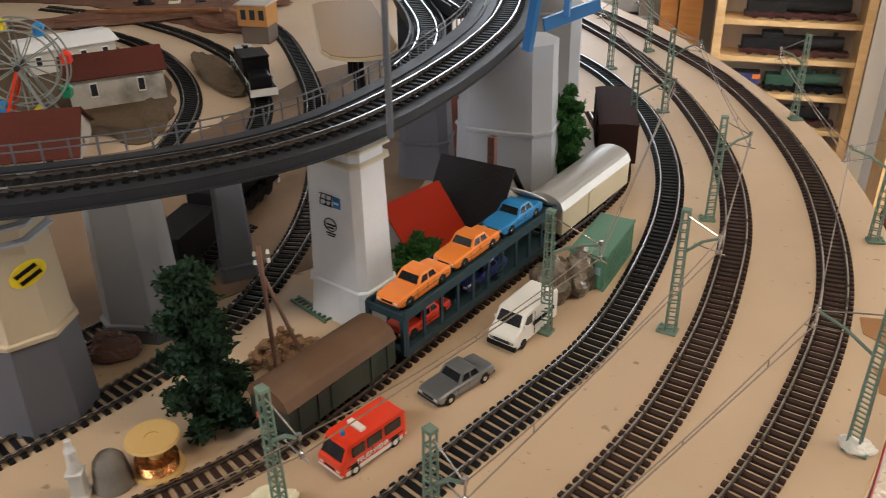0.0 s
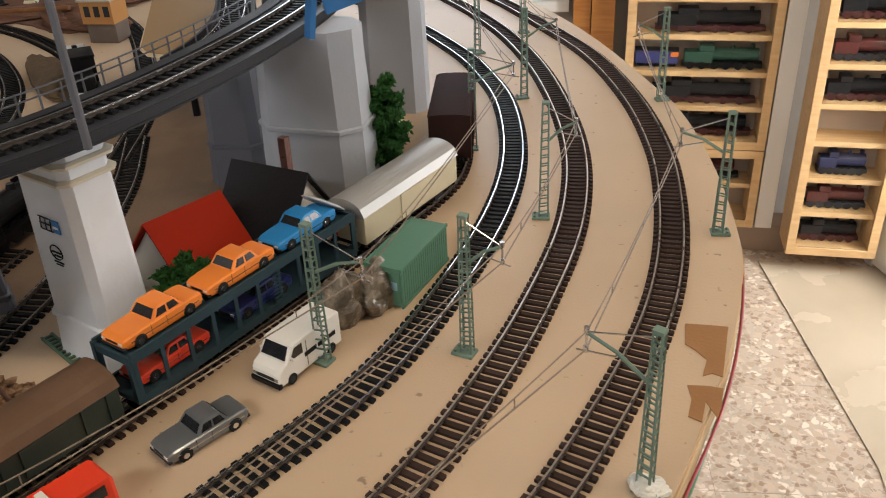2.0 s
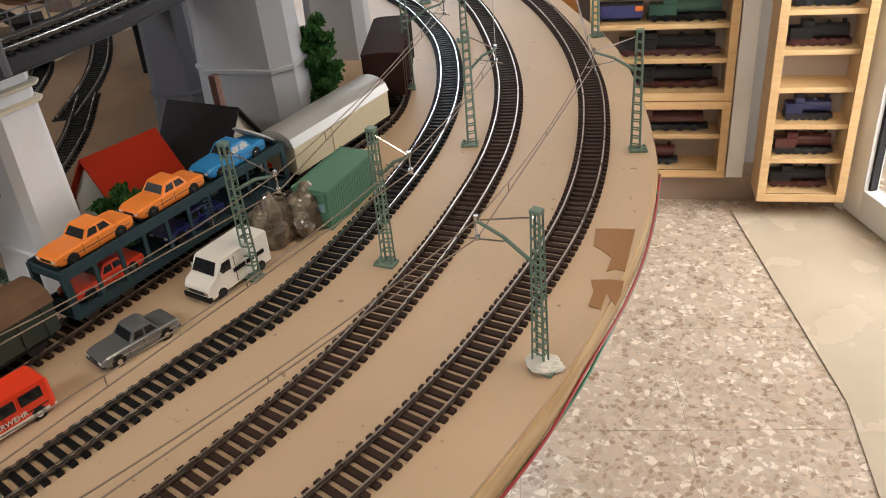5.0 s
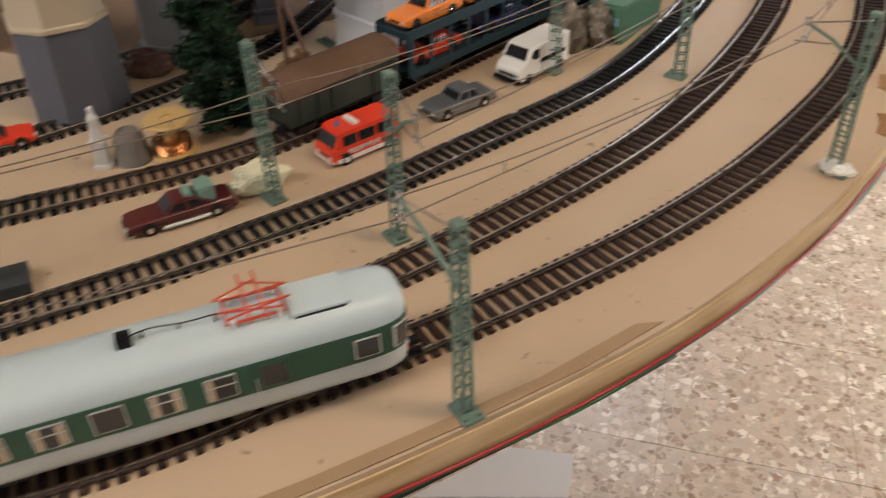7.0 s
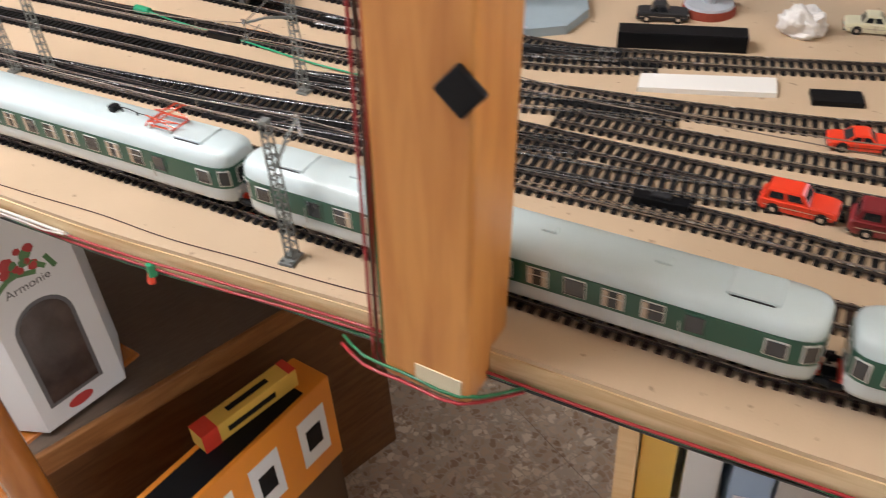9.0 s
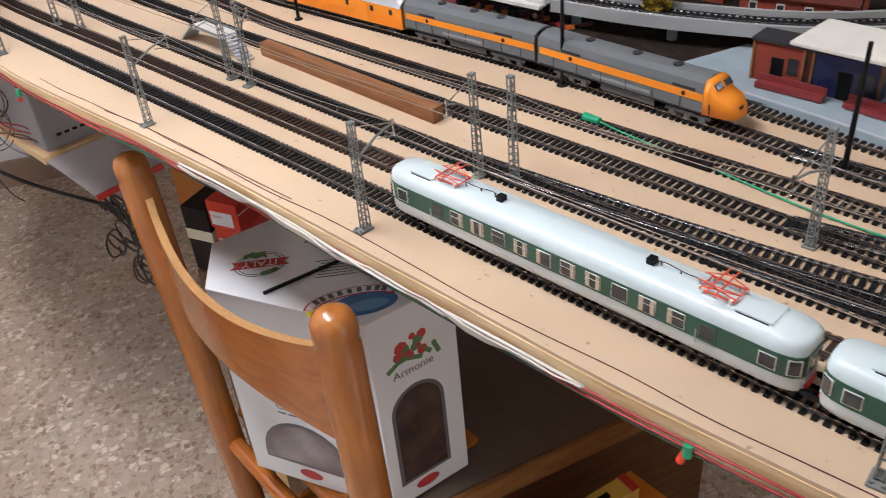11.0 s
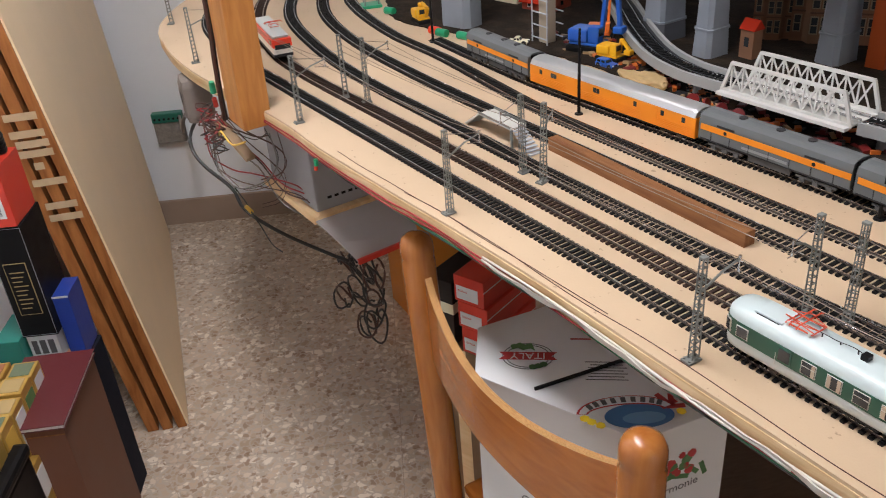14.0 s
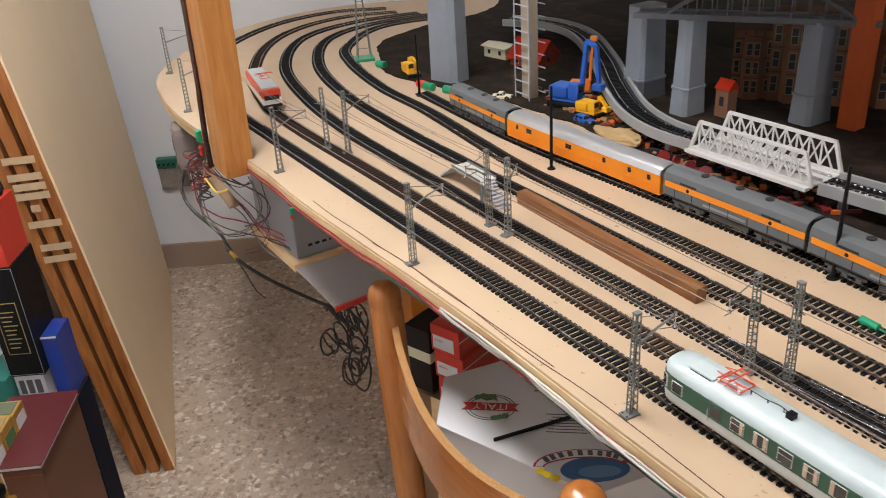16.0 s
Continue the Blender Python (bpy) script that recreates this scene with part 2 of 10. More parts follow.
def bar(bm, a, b, r=0.0006, seg=6):
    """A round bar from a to b."""
    a, b = Vector(a), Vector(b)
    d = b - a
    if d.length < 1e-6:
        return
    cyl(bm, r, r, 0, d.length, Matrix.Translation(a) @ d.to_track_quat("Z", "Y").to_matrix().to_4x4(), seg)


def strip(bm, a, b, w, t):
    """A flat square bar from a to b, w wide and t thick."""
    a, b = Vector(a), Vector(b)
    d = b - a
    box(bm, -w / 2, w / 2, -t / 2, t / 2, 0, d.length, 0, Matrix.Translation(a) @ d.to_track_quat("Z", "Y").to_matrix().to_4x4())


def prism(bm, outline, z0, z1, mat=0, m=None):
    """A solid of an xy outline between two heights."""
    low = [bm.verts.new((x, y, z0)) for x, y in outline]
    top = [bm.verts.new((x, y, z1)) for x, y in outline]
    fs = [bm.faces.new(low[::-1]), bm.faces.new(top)]
    k = len(outline)
    fs += [bm.faces.new((low[i], low[(i + 1) % k], top[(i + 1) % k], top[i])) for i in range(k)]
    for f in fs:
        f.material_index = mat
    bmesh.ops.recalc_face_normals(bm, faces=fs)
    if m is not None:
        bmesh.ops.transform(bm, matrix=m, verts=low + top)
    return low + top


def loft(bm, rings, close=True, mat=0):
    """Skin over rings of points with the same count."""
    rows = [[bm.verts.new(p) for p in r] for r in rings]
    fs = []
    k = len(rows[0])
    for a, b in zip(rows, rows[1:]):
        fs += [bm.faces.new((a[i], a[(i + 1) % k], b[(i + 1) % k], b[i])) for i in range(k)]
    if close:
        fs += [bm.faces.new(rows[0][::-1]), bm.faces.new(rows[-1])]
    for f in fs:
        f.material_index = mat
    bmesh.ops.recalc_face_normals(bm, faces=fs)
    return rows


def spline(points, step=0.01):
    """Even steps along a Catmull-Rom curve through xy(z) points."""
    pts = [np.array(p, float) for p in points]
    pts = [2 * pts[0] - pts[1]] + pts + [2 * pts[-1] - pts[-2]]
    fine = []
    for a, b, c, d in zip(pts, pts[1:], pts[2:], pts[3:]):
        for u in np.linspace(0, 1, 24, endpoint=False):
            fine.append(0.5 * (2 * b + (c - a) * u + (2 * a - 5 * b + 4 * c - d) * u * u + (3 * b - a - 3 * c + d) * u ** 3))
    fine.append(pts[-2])
    fine = np.array(fine)
    s = np.r_[0, np.cumsum(np.linalg.norm(np.diff(fine, axis=0), axis=1))]
    t = np.linspace(0, s[-1], max(3, int(round(s[-1] / step)) + 1))
    return np.stack([np.interp(t, s, fine[:, i]) for i in range(fine.shape[1])], 1)


def sweep(path, profile, z=0.0):
    """Verts and faces of a profile (offset to the left, height) drawn along an xy or xyz path."""
    path = np.array(path)
    d = np.gradient(path[:, :2], axis=0)
    d /= np.linalg.norm(d, axis=1)[:, None]
    left = np.stack([-d[:, 1], d[:, 0]], 1)
    base = path[:, 2] if path.shape[1] > 2 else np.zeros(len(path))
    k = len(profile)
    vs, fs = [], []
    for p, n, b in zip(path, left, base):
        vs += [(p[0] + n[0] * o, p[1] + n[1] * o, b + z + h) for o, h in profile]
    for i in range(len(path) - 1):
        for j in range(k):
            fs.append((i * k + j, i * k + (j + 1) % k, (i + 1) * k + (j + 1) % k, (i + 1) * k + j))
    fs += [tuple(range(k))[::-1], tuple((len(path) - 1) * k + j for j in range(k))]
    return vs, fs


def swept(name, path, profile, mat, parent=None, z=0.0, smooth=False, label=""):
    vs, fs = sweep(path, profile, z)
    me = bpy.data.meshes.new(name)
    me.from_pydata(vs, [], fs)
    me.validate()
    bm = bmesh.new()
    bm.from_mesh(me)
    bmesh.ops.recalc_face_normals(bm, faces=bm.faces)
    bm.to_mesh(me)
    bm.free()
    for m in (mat if isinstance(mat, (list, tuple)) else [mat]):
        me.materials.append(m)
    if smooth:
        for f in me.polygons:
            f.use_smooth = True
    ob = new(name, me)
    ob.parent = parent
    if label:
        tagged(ob, label=label)
    return ob


def tube(name, points, r, mat, parent=None, seg=6, step=0.006, smooth=True, label=""):
    """A round cord along a curve through xyz points."""
    path = spline(points, step)
    bm = bmesh.new()
    rows = []
    d = np.gradient(path, axis=0)
    for p, t in zip(path, d):
        t = Vector(t).normalized()
        q = t.to_track_quat("Z", "Y").to_matrix()
        rows.append([Vector(p) + q @ Vector((r * math.cos(2 * math.pi * i / seg), r * math.sin(2 * math.pi * i / seg), 0)) for i in range(seg)])
    loft(bm, rows)
    ob = mesh_ob(name, bm, mat, smooth)
    ob.parent = parent
    if label:
        tagged(ob, label=label)
    return ob


# ---- room ----
ROOM = radians(-8)
U, V = Vector((math.cos(ROOM), math.sin(ROOM), 0)), Vector((-math.sin(ROOM), math.cos(ROOM), 0))
RC = Matrix.Rotation(ROOM, 4, "Z")


def structure(name, bm, mat, label, category, m=None):
    ob = mesh_ob(name, bm, mat)
    if m is not None:
        ob.matrix_world = m
    return tagged(ob, label, category, "", "structure")


# room frame: origin at the corner of the end wall; x along the aisle, y towards the window wall
RM = Matrix.Translation((-3.09, -0.85, 0)) @ RC
XL, XR, YN, YF = 0.0, 5.05, -0.13, 3.80
floor = structure("floor", bbox(XL - 0.15, XR + 0.15, YN - 0.15, YF + 0.15, -0.12, -0.0012), SKIRT, "speckled beige and grey terrazzo tile floor", "floor", RM)
structure("ceiling", bbox(XL - 0.15, XR + 0.15, YN - 0.15, YF + 0.15, CEIL, CEIL + 0.12), CEIL_LOW, "plain unseen ceiling, coloured grey to bounce less light", "ceiling", RM)
structure("wall_west", bbox(XL - 0.15, XL, YN - 0.15, YF + 0.15, 0.0, CEIL), WALL, "plain off-white painted plaster wall", "wall", RM)
DY0, DY1, DZ1 = 2.25, 3.35, 2.10
bm = bmesh.new()
box(bm, XR, XR + 0.15, YN - 0.15, DY0, 0.0, CEIL)
box(bm, XR, XR + 0.15, DY1, YF + 0.15, 0.0, CEIL)
box(bm, XR, XR + 0.15, DY0, DY1, DZ1, CEIL)
structure("wall_east", bm, WALL_LOW, "plaster wall darkened to bounce less light, with a doorway to the daylight", "wall", RM)
structure("wall_south", bbox(XL, XR, YN - 0.15, YN, 0.0, CEIL), WALL, "plain off-white painted plaster wall", "wall", RM)
bm = bmesh.new()
WX0, WX1, WZ0, WZ1 = 2.30, 3.22, 0.68, 2.05
box(bm, XL, WX0, YF, YF + 0.15, 0.0, CEIL)
box(bm, WX1, XR, YF, YF + 0.15, 0.0, CEIL)
box(bm, WX0, WX1, YF, YF + 0.15, 0.0, WZ0)
box(bm, WX0, WX1, YF, YF + 0.15, WZ1, CEIL)
structure("wall_north", bm, WALL_LOW, "wall darkened to bounce less light, with a window opening", "wall", RM)
structure("baseboard", bbox(XL, XL + 0.012, YN, YF, 0.0, 0.09), SKIRT, "brown tile skirting board along the end wall", "baseboard", RM)

# ---- the layout's board ----
EDGE = [(-2.62, 0.10), (-2.66, -0.20), (-2.56, -0.42), (-2.36, -0.585), (-2.11, -0.655), (-1.915, -0.632), (-1.75, -0.582), (-1.60, -0.515), (-1.445, -0.447), (-1.335, -0.408), (-1.185, -0.346), (-1.06, -0.292),
        (-0.94, -0.243), (-0.78, -0.184), (-0.68, -0.146), (-0.55, -0.098), (-0.475, -0.066), (-0.405, -0.035), (-0.355, -0.013), (-0.265, 0.023), (-0.185, 0.053), (-0.066, 0.101), (0.048, 0.160), (0.135, 0.217), (0.225, 0.288),
        (0.290, 0.351), (0.362, 0.442), (0.411, 0.521), (0.445, 0.583), (0.469, 0.640), (0.488, 0.695), (0.510, 0.82), (0.520, 0.95), (0.512, 1.05),
        (0.488, 1.22), (0.45, 1.38), (0.39, 1.55), (0.30, 1.75), (0.15, 1.95)]
edge = spline(EDGE, 0.02)
outline = [tuple(p) for p in edge] + [(-0.1, 2.1), (-2.3, 2.1)]
bm = bmesh.new()
prism(bm, outline, H - 0.012, H)
structure("layout_board", bm, BOARD, "sand-painted plywood baseboard of a model railway", "baseboard table")
swept("board_edge", edge, [(-0.001, 0), (-0.001, 0.0165), (0.016, 0.0165), (0.016, 0)], PLY, None, H - 0.0195)
tagged(bpy.data.objects["board_edge"], "raw pine edge strip round the layout board", "edge strip", "", "structure")

# unseen board added at the height of the tall piers, to shade the back
bm = bmesh.new()
prism(bm, [(-1.96, -0.02), (-1.90, -0.15), (-1.72, -0.12), (-1.45, 0.02), (-1.10, 0.12), (-0.80, 0.33), (-0.72, 0.52), (-0.82, 0.58), (-1.12, 0.45), (-1.45, 0.36), (-1.75, 0.22)], 1.262, 1.282)
structure("upper_board", bm, BOARD, "plain unseen board added over the back to shade it", "baseboard table")

# ---- tracks ----
G = 0.0172
T1 = [(-2.55, -0.12), (-2.57, -0.26), (-2.48, -0.41), (-2.28, -0.525), (-2.05, -0.56), (-1.80, -0.508), (-1.60, -0.436), (-1.34, -0.336), (-1.10, -0.243), (-0.878, -0.158), (-0.55, -0.034), (-0.221, 0.087),
      (-0.16, 0.112), (0.022, 0.203), (0.097, 0.256), (0.177, 0.318), (0.245, 0.379), (0.30, 0.44), (0.345, 0.503), (0.395, 0.588), (0.43, 0.672),
      (0.457, 0.77), (0.474, 0.87), (0.480, 1.0), (0.468, 1.15), (0.433, 1.29), (0.377, 1.467), (0.28, 1.66)]
T2 = [(-2.49, -0.10), (-2.49, -0.24), (-2.40, -0.36), (-2.24, -0.435), (-2.0, -0.462), (-1.79, -0.44), (-1.63, -0.395), (-1.34, -0.283), (-1.053, -0.174), (-0.797, -0.076), (-0.53, 0.026), (-0.266, 0.124),
      (-0.199, 0.149), (0.002, 0.241), (0.083, 0.301), (0.167, 0.382), (0.242, 0.469), (0.29, 0.545), (0.332, 0.63), (0.373, 0.74), (0.398, 0.865),
      (0.404, 1.0), (0.395, 1.15), (0.365, 1.31), (0.30, 1.5), (0.2, 1.68)]
T3 = [(-2.45, -0.05), (-2.42, -0.20), (-2.34, -0.315), (-2.22, -0.375), (-2.02, -0.398), (-1.80, -0.37), (-1.58, -0.315), (-1.317, -0.222), (-0.95, -0.086), (-0.51, 0.082), (-0.281, 0.178), (-0.175, 0.215),
      (-0.086, 0.258), (0.0, 0.322), (0.048, 0.365), (0.098, 0.412), (0.155, 0.476), (0.223, 0.556), (0.273, 0.647), (0.318, 0.761), (0.343, 0.873),
      (0.349, 1.0), (0.336, 1.1), (0.31, 1.2), (0.24, 1.37), (0.14, 1.55)]
T4 = [(-2.42, 0.0), (-2.37, -0.18), (-2.25, -0.295), (-2.04, -0.33), (-1.815, -0.305), (-1.58, -0.24), (-1.349, -0.16), (-1.219, -0.112), (-0.96, -0.016), (-0.751, 0.062), (-0.556, 0.134),
      (-0.418, 0.183), (-0.31, 0.222), (-0.20, 0.268), (-0.12, 0.318)]
T5 = [(-2.38, 0.05), (-2.33, -0.16), (-2.16, -0.258), (-2.01, -0.264), (-1.80, -0.228), (-1.62, -0.172), (-1.354, -0.106), (-1.188, -0.048), (-0.90, 0.06), (-0.70, 0.135), (-0.52, 0.205), (-0.424, 0.25),
      (-0.328, 0.301), (-0.239, 0.356), (-0.148, 0.436), (-0.106, 0.478), (-0.064, 0.53), (-0.023, 0.60), (-0.004, 0.674), (0.004, 0.753), (0.0, 0.85), (-0.02, 0.96)]
T6 = [(-1.74, -0.165), (-1.585, -0.120), (-1.438, -0.074), (-1.30, -0.020), (-1.162, 0.037), (-0.987, 0.106), (-0.80, 0.166), (-0.72, 0.190), (-0.60, 0.224), (-0.532, 0.248), (-0.47, 0.285), (-0.42, 0.325)]
T7 = [(-1.02, 0.155), (-0.90, 0.19), (-0.772, 0.228), (-0.644, 0.262), (-0.55, 0.28), (-0.48, 0.305), (-0.414, 0.346), (-0.29, 0.434), (-0.15, 0.54), (-0.08, 0.63), (-0.05, 0.74)]
TA = [(-0.42, 0.214), (-0.314, 0.259), (-0.241, 0.293), (-0.156, 0.336), (-0.078, 0.382), (-0.015, 0.424), (0.030, 0.463), (0.062, 0.503), (0.090, 0.541), (0.146, 0.620), (0.205, 0.703), (0.262, 0.785), (0.287, 0.84), (0.297, 0.92), (0.293, 1.02)]

RAIL = [(-0.0010, 0.0), (0.0010, 0.0), (0.00075, 0.0008), (0.0003, 0.0010), (0.0003, 0.0018), (0.00048, 0.0020), (0.00048, 0.0027), (-0.00048, 0.0027), (-0.00048, 0.0020), (-0.0003, 0.0018), (-0.0003, 0.0010), (-0.00075, 0.0008)]
sl_meshes = {}


def sleeper_mesh(mat):
    if mat.name not in sl_meshes:
        bm = bmesh.new()
        box(bm, -0.0018, 0.0018, -0.0132, 0.0132, 0, 0.0019)
        for s in (-1, 1):
            box(bm, -0.0012, 0.0012, s * G / 2 - 0.0022, s * G / 2 + 0.0022, 0.0017, 0.0027)
        me = bpy.data.meshes.new("sleeper")
        bm.to_mesh(me)
        bm.free()
        me.materials.append(mat)
        sl_meshes[mat.name] = me
    return sl_meshes[mat.name]


tracks = []


def track(points, label, rail, sleeper, z=H, picked=None, pitch=0.0071, older=None):
    """A model track: two rails, sleepers as pieces of their own where `picked` says so, the rest joined."""
    base = thing("track", Matrix.Translation((0, 0, z)), label, "model track", "tracks on the layout board")
    path = spline(points, 0.008)
    for s in (-1, 1):
        prof = [(o + s * G / 2, h) for o, h in RAIL]
        ob = swept("rail", path, prof, [RAILD, rail], base, 0.0019)
        if older:
            ob.data.materials.append(RAILS)
        for f in ob.data.polygons:
            if f.center.z > 0.0042:
                f.material_index = 2 if older and older(f.center.x) else 1
    tracks.append((base, points, sleeper, pitch, picked, older))
    return path


def lay_sleepers(base, points, sleeper, pitch, picked, older=None):
    path = spline(points, pitch)
    d = np.gradient(path[:, :2], axis=0)
    count, rest = 0, {}
    me = sleeper_mesh(sleeper)
    own_v = [v.co.copy() for v in me.vertices]
    own_f = [tuple(f.vertices) for f in me.polygons]
    for p, t in zip(path, d):
        m = Matrix.Translation((p[0], p[1], 0)) @ Matrix.Rotation(math.atan2(t[1], t[0]) + random.uniform(-0.012, 0.012), 4, "Z")
        kind = SLEEPERD if older and older(p[0]) else sleeper
        if picked and picked(p[0], p[1]) and count < 300:
            ob = new("sleeper", sleeper_mesh(kind))
            ob.parent = base
            ob.matrix_parent_inverse = Matrix.Identity(4)
            ob.matrix_basis = m
            count += 1
        else:
            vs, fs = rest.setdefault(kind.name, ([], []))
            k = len(vs)
            vs += [m @ v for v in own_v]
            fs += [tuple(k + i for i in f) for f in own_f]
    for nm, (vs, fs) in rest.items():
        me2 = bpy.data.meshes.new("sleeper_rest")
        me2.from_pydata(vs, [], fs)
        me2.materials.append(bpy.data.materials[nm])
        ob = new("sleeper_rest", me2)
        ob.parent = base
        tagged(ob, kind="stuff")


near_front = lambda x, y: x > -0.35 and y < 0.85
P1 = track(T1, "outermost track with brown sleepers turning black in the yard", RAILB, SLEEPER, picked=lambda x, y: -0.95 < x and y < 0.9, older=lambda x: x < -0.33)
P2 = track(T2, "second track with dark brown sleepers", RAILB, SLEEPER, picked=lambda x, y: -0.95 < x and y < 0.9)
P3 = track(T3, "third track with black plastic sleepers", RAILS, SLEEPERD, picked=near_front)
P4 = track(T4, "yard track with black sleepers and steel rails", RAILS, SLEEPERD)
P5 = track(T5, "yard track curving off behind the piers", RAILS, SLEEPERD)
P6 = track(T6, "yard track under the orange passenger train", RAILS, SLEEPERD)
P7 = track(T7, "track beside the station platform", RAILS, SLEEPERD)
PA = track(TA, "inner track under the car transporter wagon", RAILB, SLEEPER, older=lambda x: x < -0.06)


# ---- overhead line masts ----
def mast(bx, by, ax, ay, mat, tall=0.094, arm=True, label="", group="overhead line masts"):
    """A lattice mast with a foot plate and one bracket arm that reaches over (ax, ay)."""
    yaw = math.atan2(ay - by, ax - bx)
    reach = math.hypot(ax - bx, ay - by)
    lean = random.uniform(-1.2, 1.2)
    base = thing("catenary_mast", Matrix.Translation((bx, by, H)) @ Matrix.Rotation(yaw, 4, "Z") @ Matrix.Rotation(radians(lean), 4, "X"), label, "overhead line mast", group)
    bm = bmesh.new()
    box(bm, -0.009, 0.005, -0.005, 0.005, 0, 0.0022, 0.0006)
    cyl(bm, 0.0011, 0.0011, 0.002, 0.0036, Matrix.Translation((-0.0068, 0.003, 0)), 6)
    cyl(bm, 0.0011, 0.0011, 0.002, 0.0036, Matrix.Translation((-0.0068, -0.003, 0)), 6)
    part("foot_plate", bm, mat, base)
    bm = bmesh.new()
    w0, w1, d0, d1 = 0.0034, 0.0022, 0.0024, 0.0018
    for sx in (-1, 1):
        for sy in (-1, 1):
            strip(bm, (sx * w0, sy * d0, 0.002), (sx * w1, sy * d1, tall), 0.0010, 0.0010)
    n = 13
    for i in range(n):
        z0, z1 = 0.004 + i * (tall - 0.006) / n, 0.004 + (i + 1) * (tall - 0.006) / n
        f0 = w0 + (w1 - w0) * z0 / tall
        e0 = d0 + (d1 - d0) * z0 / tall
        for sy in (-1, 1):
            strip(bm, (-f0, sy * e0, z0), (f0, sy * e0, z0 + 0.0012), 0.0009, 0.0008)
        for sx in (-1, 1):
            strip(bm, (sx * f0, -e0, z0), (sx * f0, e0, z0), 0.0009, 0.0008)
    box(bm, -w1 - 0.0006, w1 + 0.0006, -d1 - 0.0006, d1 + 0.0006, tall - 0.001, tall + 0.001)
    part("lattice_post", bm, mat, base)
    if arm:
        bm = bmesh.new()
        bar(bm, (0.002, 0, tall - 0.004), (reach - 0.001, 0, tall - 0.014), 0.0005)
        part("tie_rod", bm, CHROME, base)
        bm = bmesh.new()
        bar(bm, (0.002, 0, tall - 0.030), (reach * 0.55, 0, tall - 0.0195), 0.0011)
        bar(bm, (reach * 0.55, 0, tall - 0.0195), (reach, 0, tall - 0.0145), 0.0010)
        part("bracket_arm", bm, mat, base)
        bm = bmesh.new()
        bar(bm, (reach, 0, tall - 0.012), (reach, 0, tall - 0.024), 0.0006)
        bar(bm, (reach + 0.005, 0, tall - 0.026), (reach - 0.016, 0, tall - 0.022), 0.0005)
        cyl(bm, 0.0014, 0.0014, -0.0015, 0.0015, Matrix.Translation((reach, 0, tall - 0.013)), 8)
        cyl(bm, 0.0014, 0.0014, -0.0015, 0.0015, Matrix.Translation((reach, 0, tall - 0.024)), 8)
        part("steady_arm", bm, CHROME, base, "bright metal steady arm with insulators")
    return (bx + (ax - bx), by + (ay - by))


def nearest(path, x, y):
    i = int(np.argmin(np.hypot(path[:, 0] - x, path[:, 1] - y)))
    return float(path[i, 0]), float(path[i, 1])


GREENL = "sage green plastic lattice mast with one bracket arm"
GREYL = "grey plastic lattice mast with one bracket arm beside the yard tracks"
hangs = {1: [], 2: [], 3: [], 4: []}
for bx, by, k, mat in ((0.508, 0.995, 1, GREENMAST), (0.476, 0.711, 1, GREENMAST), (0.361, 0.464, 1, GREENMAST), (0.174, 0.257, 1, GREENMAST),
                       (-0.068, 0.113, 1, GREENMAST), (-0.420, -0.018, 1, GREYMAST), (-0.789, -0.165, 1, GREYMAST), (-1.098, -0.289, 1, GREYMAST), (-1.434, -0.424, 1, GREYMAST),
                       (-1.793, -0.575, 1, GREYMAST), (-2.09, -0.632, 1, GREYMAST),
                       (0.399, 1.27, 2, GREENMAST), (0.371, 1.023, 2, GREENMAST), (0.353, 0.751, 2, GREENMAST), (0.283, 0.581, 2, GREENMAST), (0.125, 0.371, 2, GREENMAST),
                       (-0.815, -0.05, 2, GREYMAST), (-1.166, -0.186, 2, GREYMAST), (-1.507, -0.351, 2, GREYMAST),
                       (0.308, 0.893, 3, GREENMAST), (0.334, 1.189, 3, GREENMAST), (0.197, 0.581, 3, GREENMAST), (0.049, 0.40, 3, GREENMAST), (-0.163, 0.257, 3, GREYMAST), (-0.420, 0.099, 3, GREYMAST),
                       (-0.425, 0.157, 3, GREYMAST), (-0.594, 0.105, 3, GREYMAST), (-0.794, -0.027, 3, GREYMAST), (-1.135, -0.172, 3, GREYMAST), (-1.477, -0.323, 3, GREYMAST)):
    path = {1: P1, 2: P2, 3: P3, 4: P4}[k]
    ax, ay = nearest(path, bx, by)
    mast(bx, by, ax, ay, mat, label=GREENL if mat is GREENMAST else GREYL)
    hangs[k].append((ax, ay))

# contact and carrying wires from arm to arm
for k, pts in hangs.items():
    pts = sorted(pts, key=lambda p: (p[0] + 0.8 * p[1]))
    for a, b in zip(pts, pts[1:]):
        if math.hypot(a[0] - b[0], a[1] - b[1]) > 0.42:
            continue
        w = thing("overhead_wire", Matrix.Translation((*a, H)), "thin bronze contact wire with carrying wire between two masts", "overhead wire", "overhead wires")
        bm = bmesh.new()
        d = Vector((b[0] - a[0], b[1] - a[1], 0))
        bar(bm, (0, 0, 0.0695), (d.x, d.y, 0.0695), 0.00042)
        part("contact_wire", bm, WIRE, w)
        sag = lambda u: (d.x * u, d.y * u, 0.0800 - 0.030 * u * (1 - u))
        tube("carrying_wire", [sag(i / 6) for i in range(7)], 0.00038, WIRE, w, 5, 0.03)
        for u in (0.2, 0.5, 0.8):
            bm = bmesh.new()
            bar(bm, sag(u), (d.x * u, d.y * u, 0.0695), 0.0003)
            part("dropper", bm, WIRE, w)


# ---- small road vehicles ----
def paint(name, c, rough=0.35, coat=0.3):
    return material(name, c, rough, vary=0.05, scale=60, bump=0.03, fine=700, coat=coat)


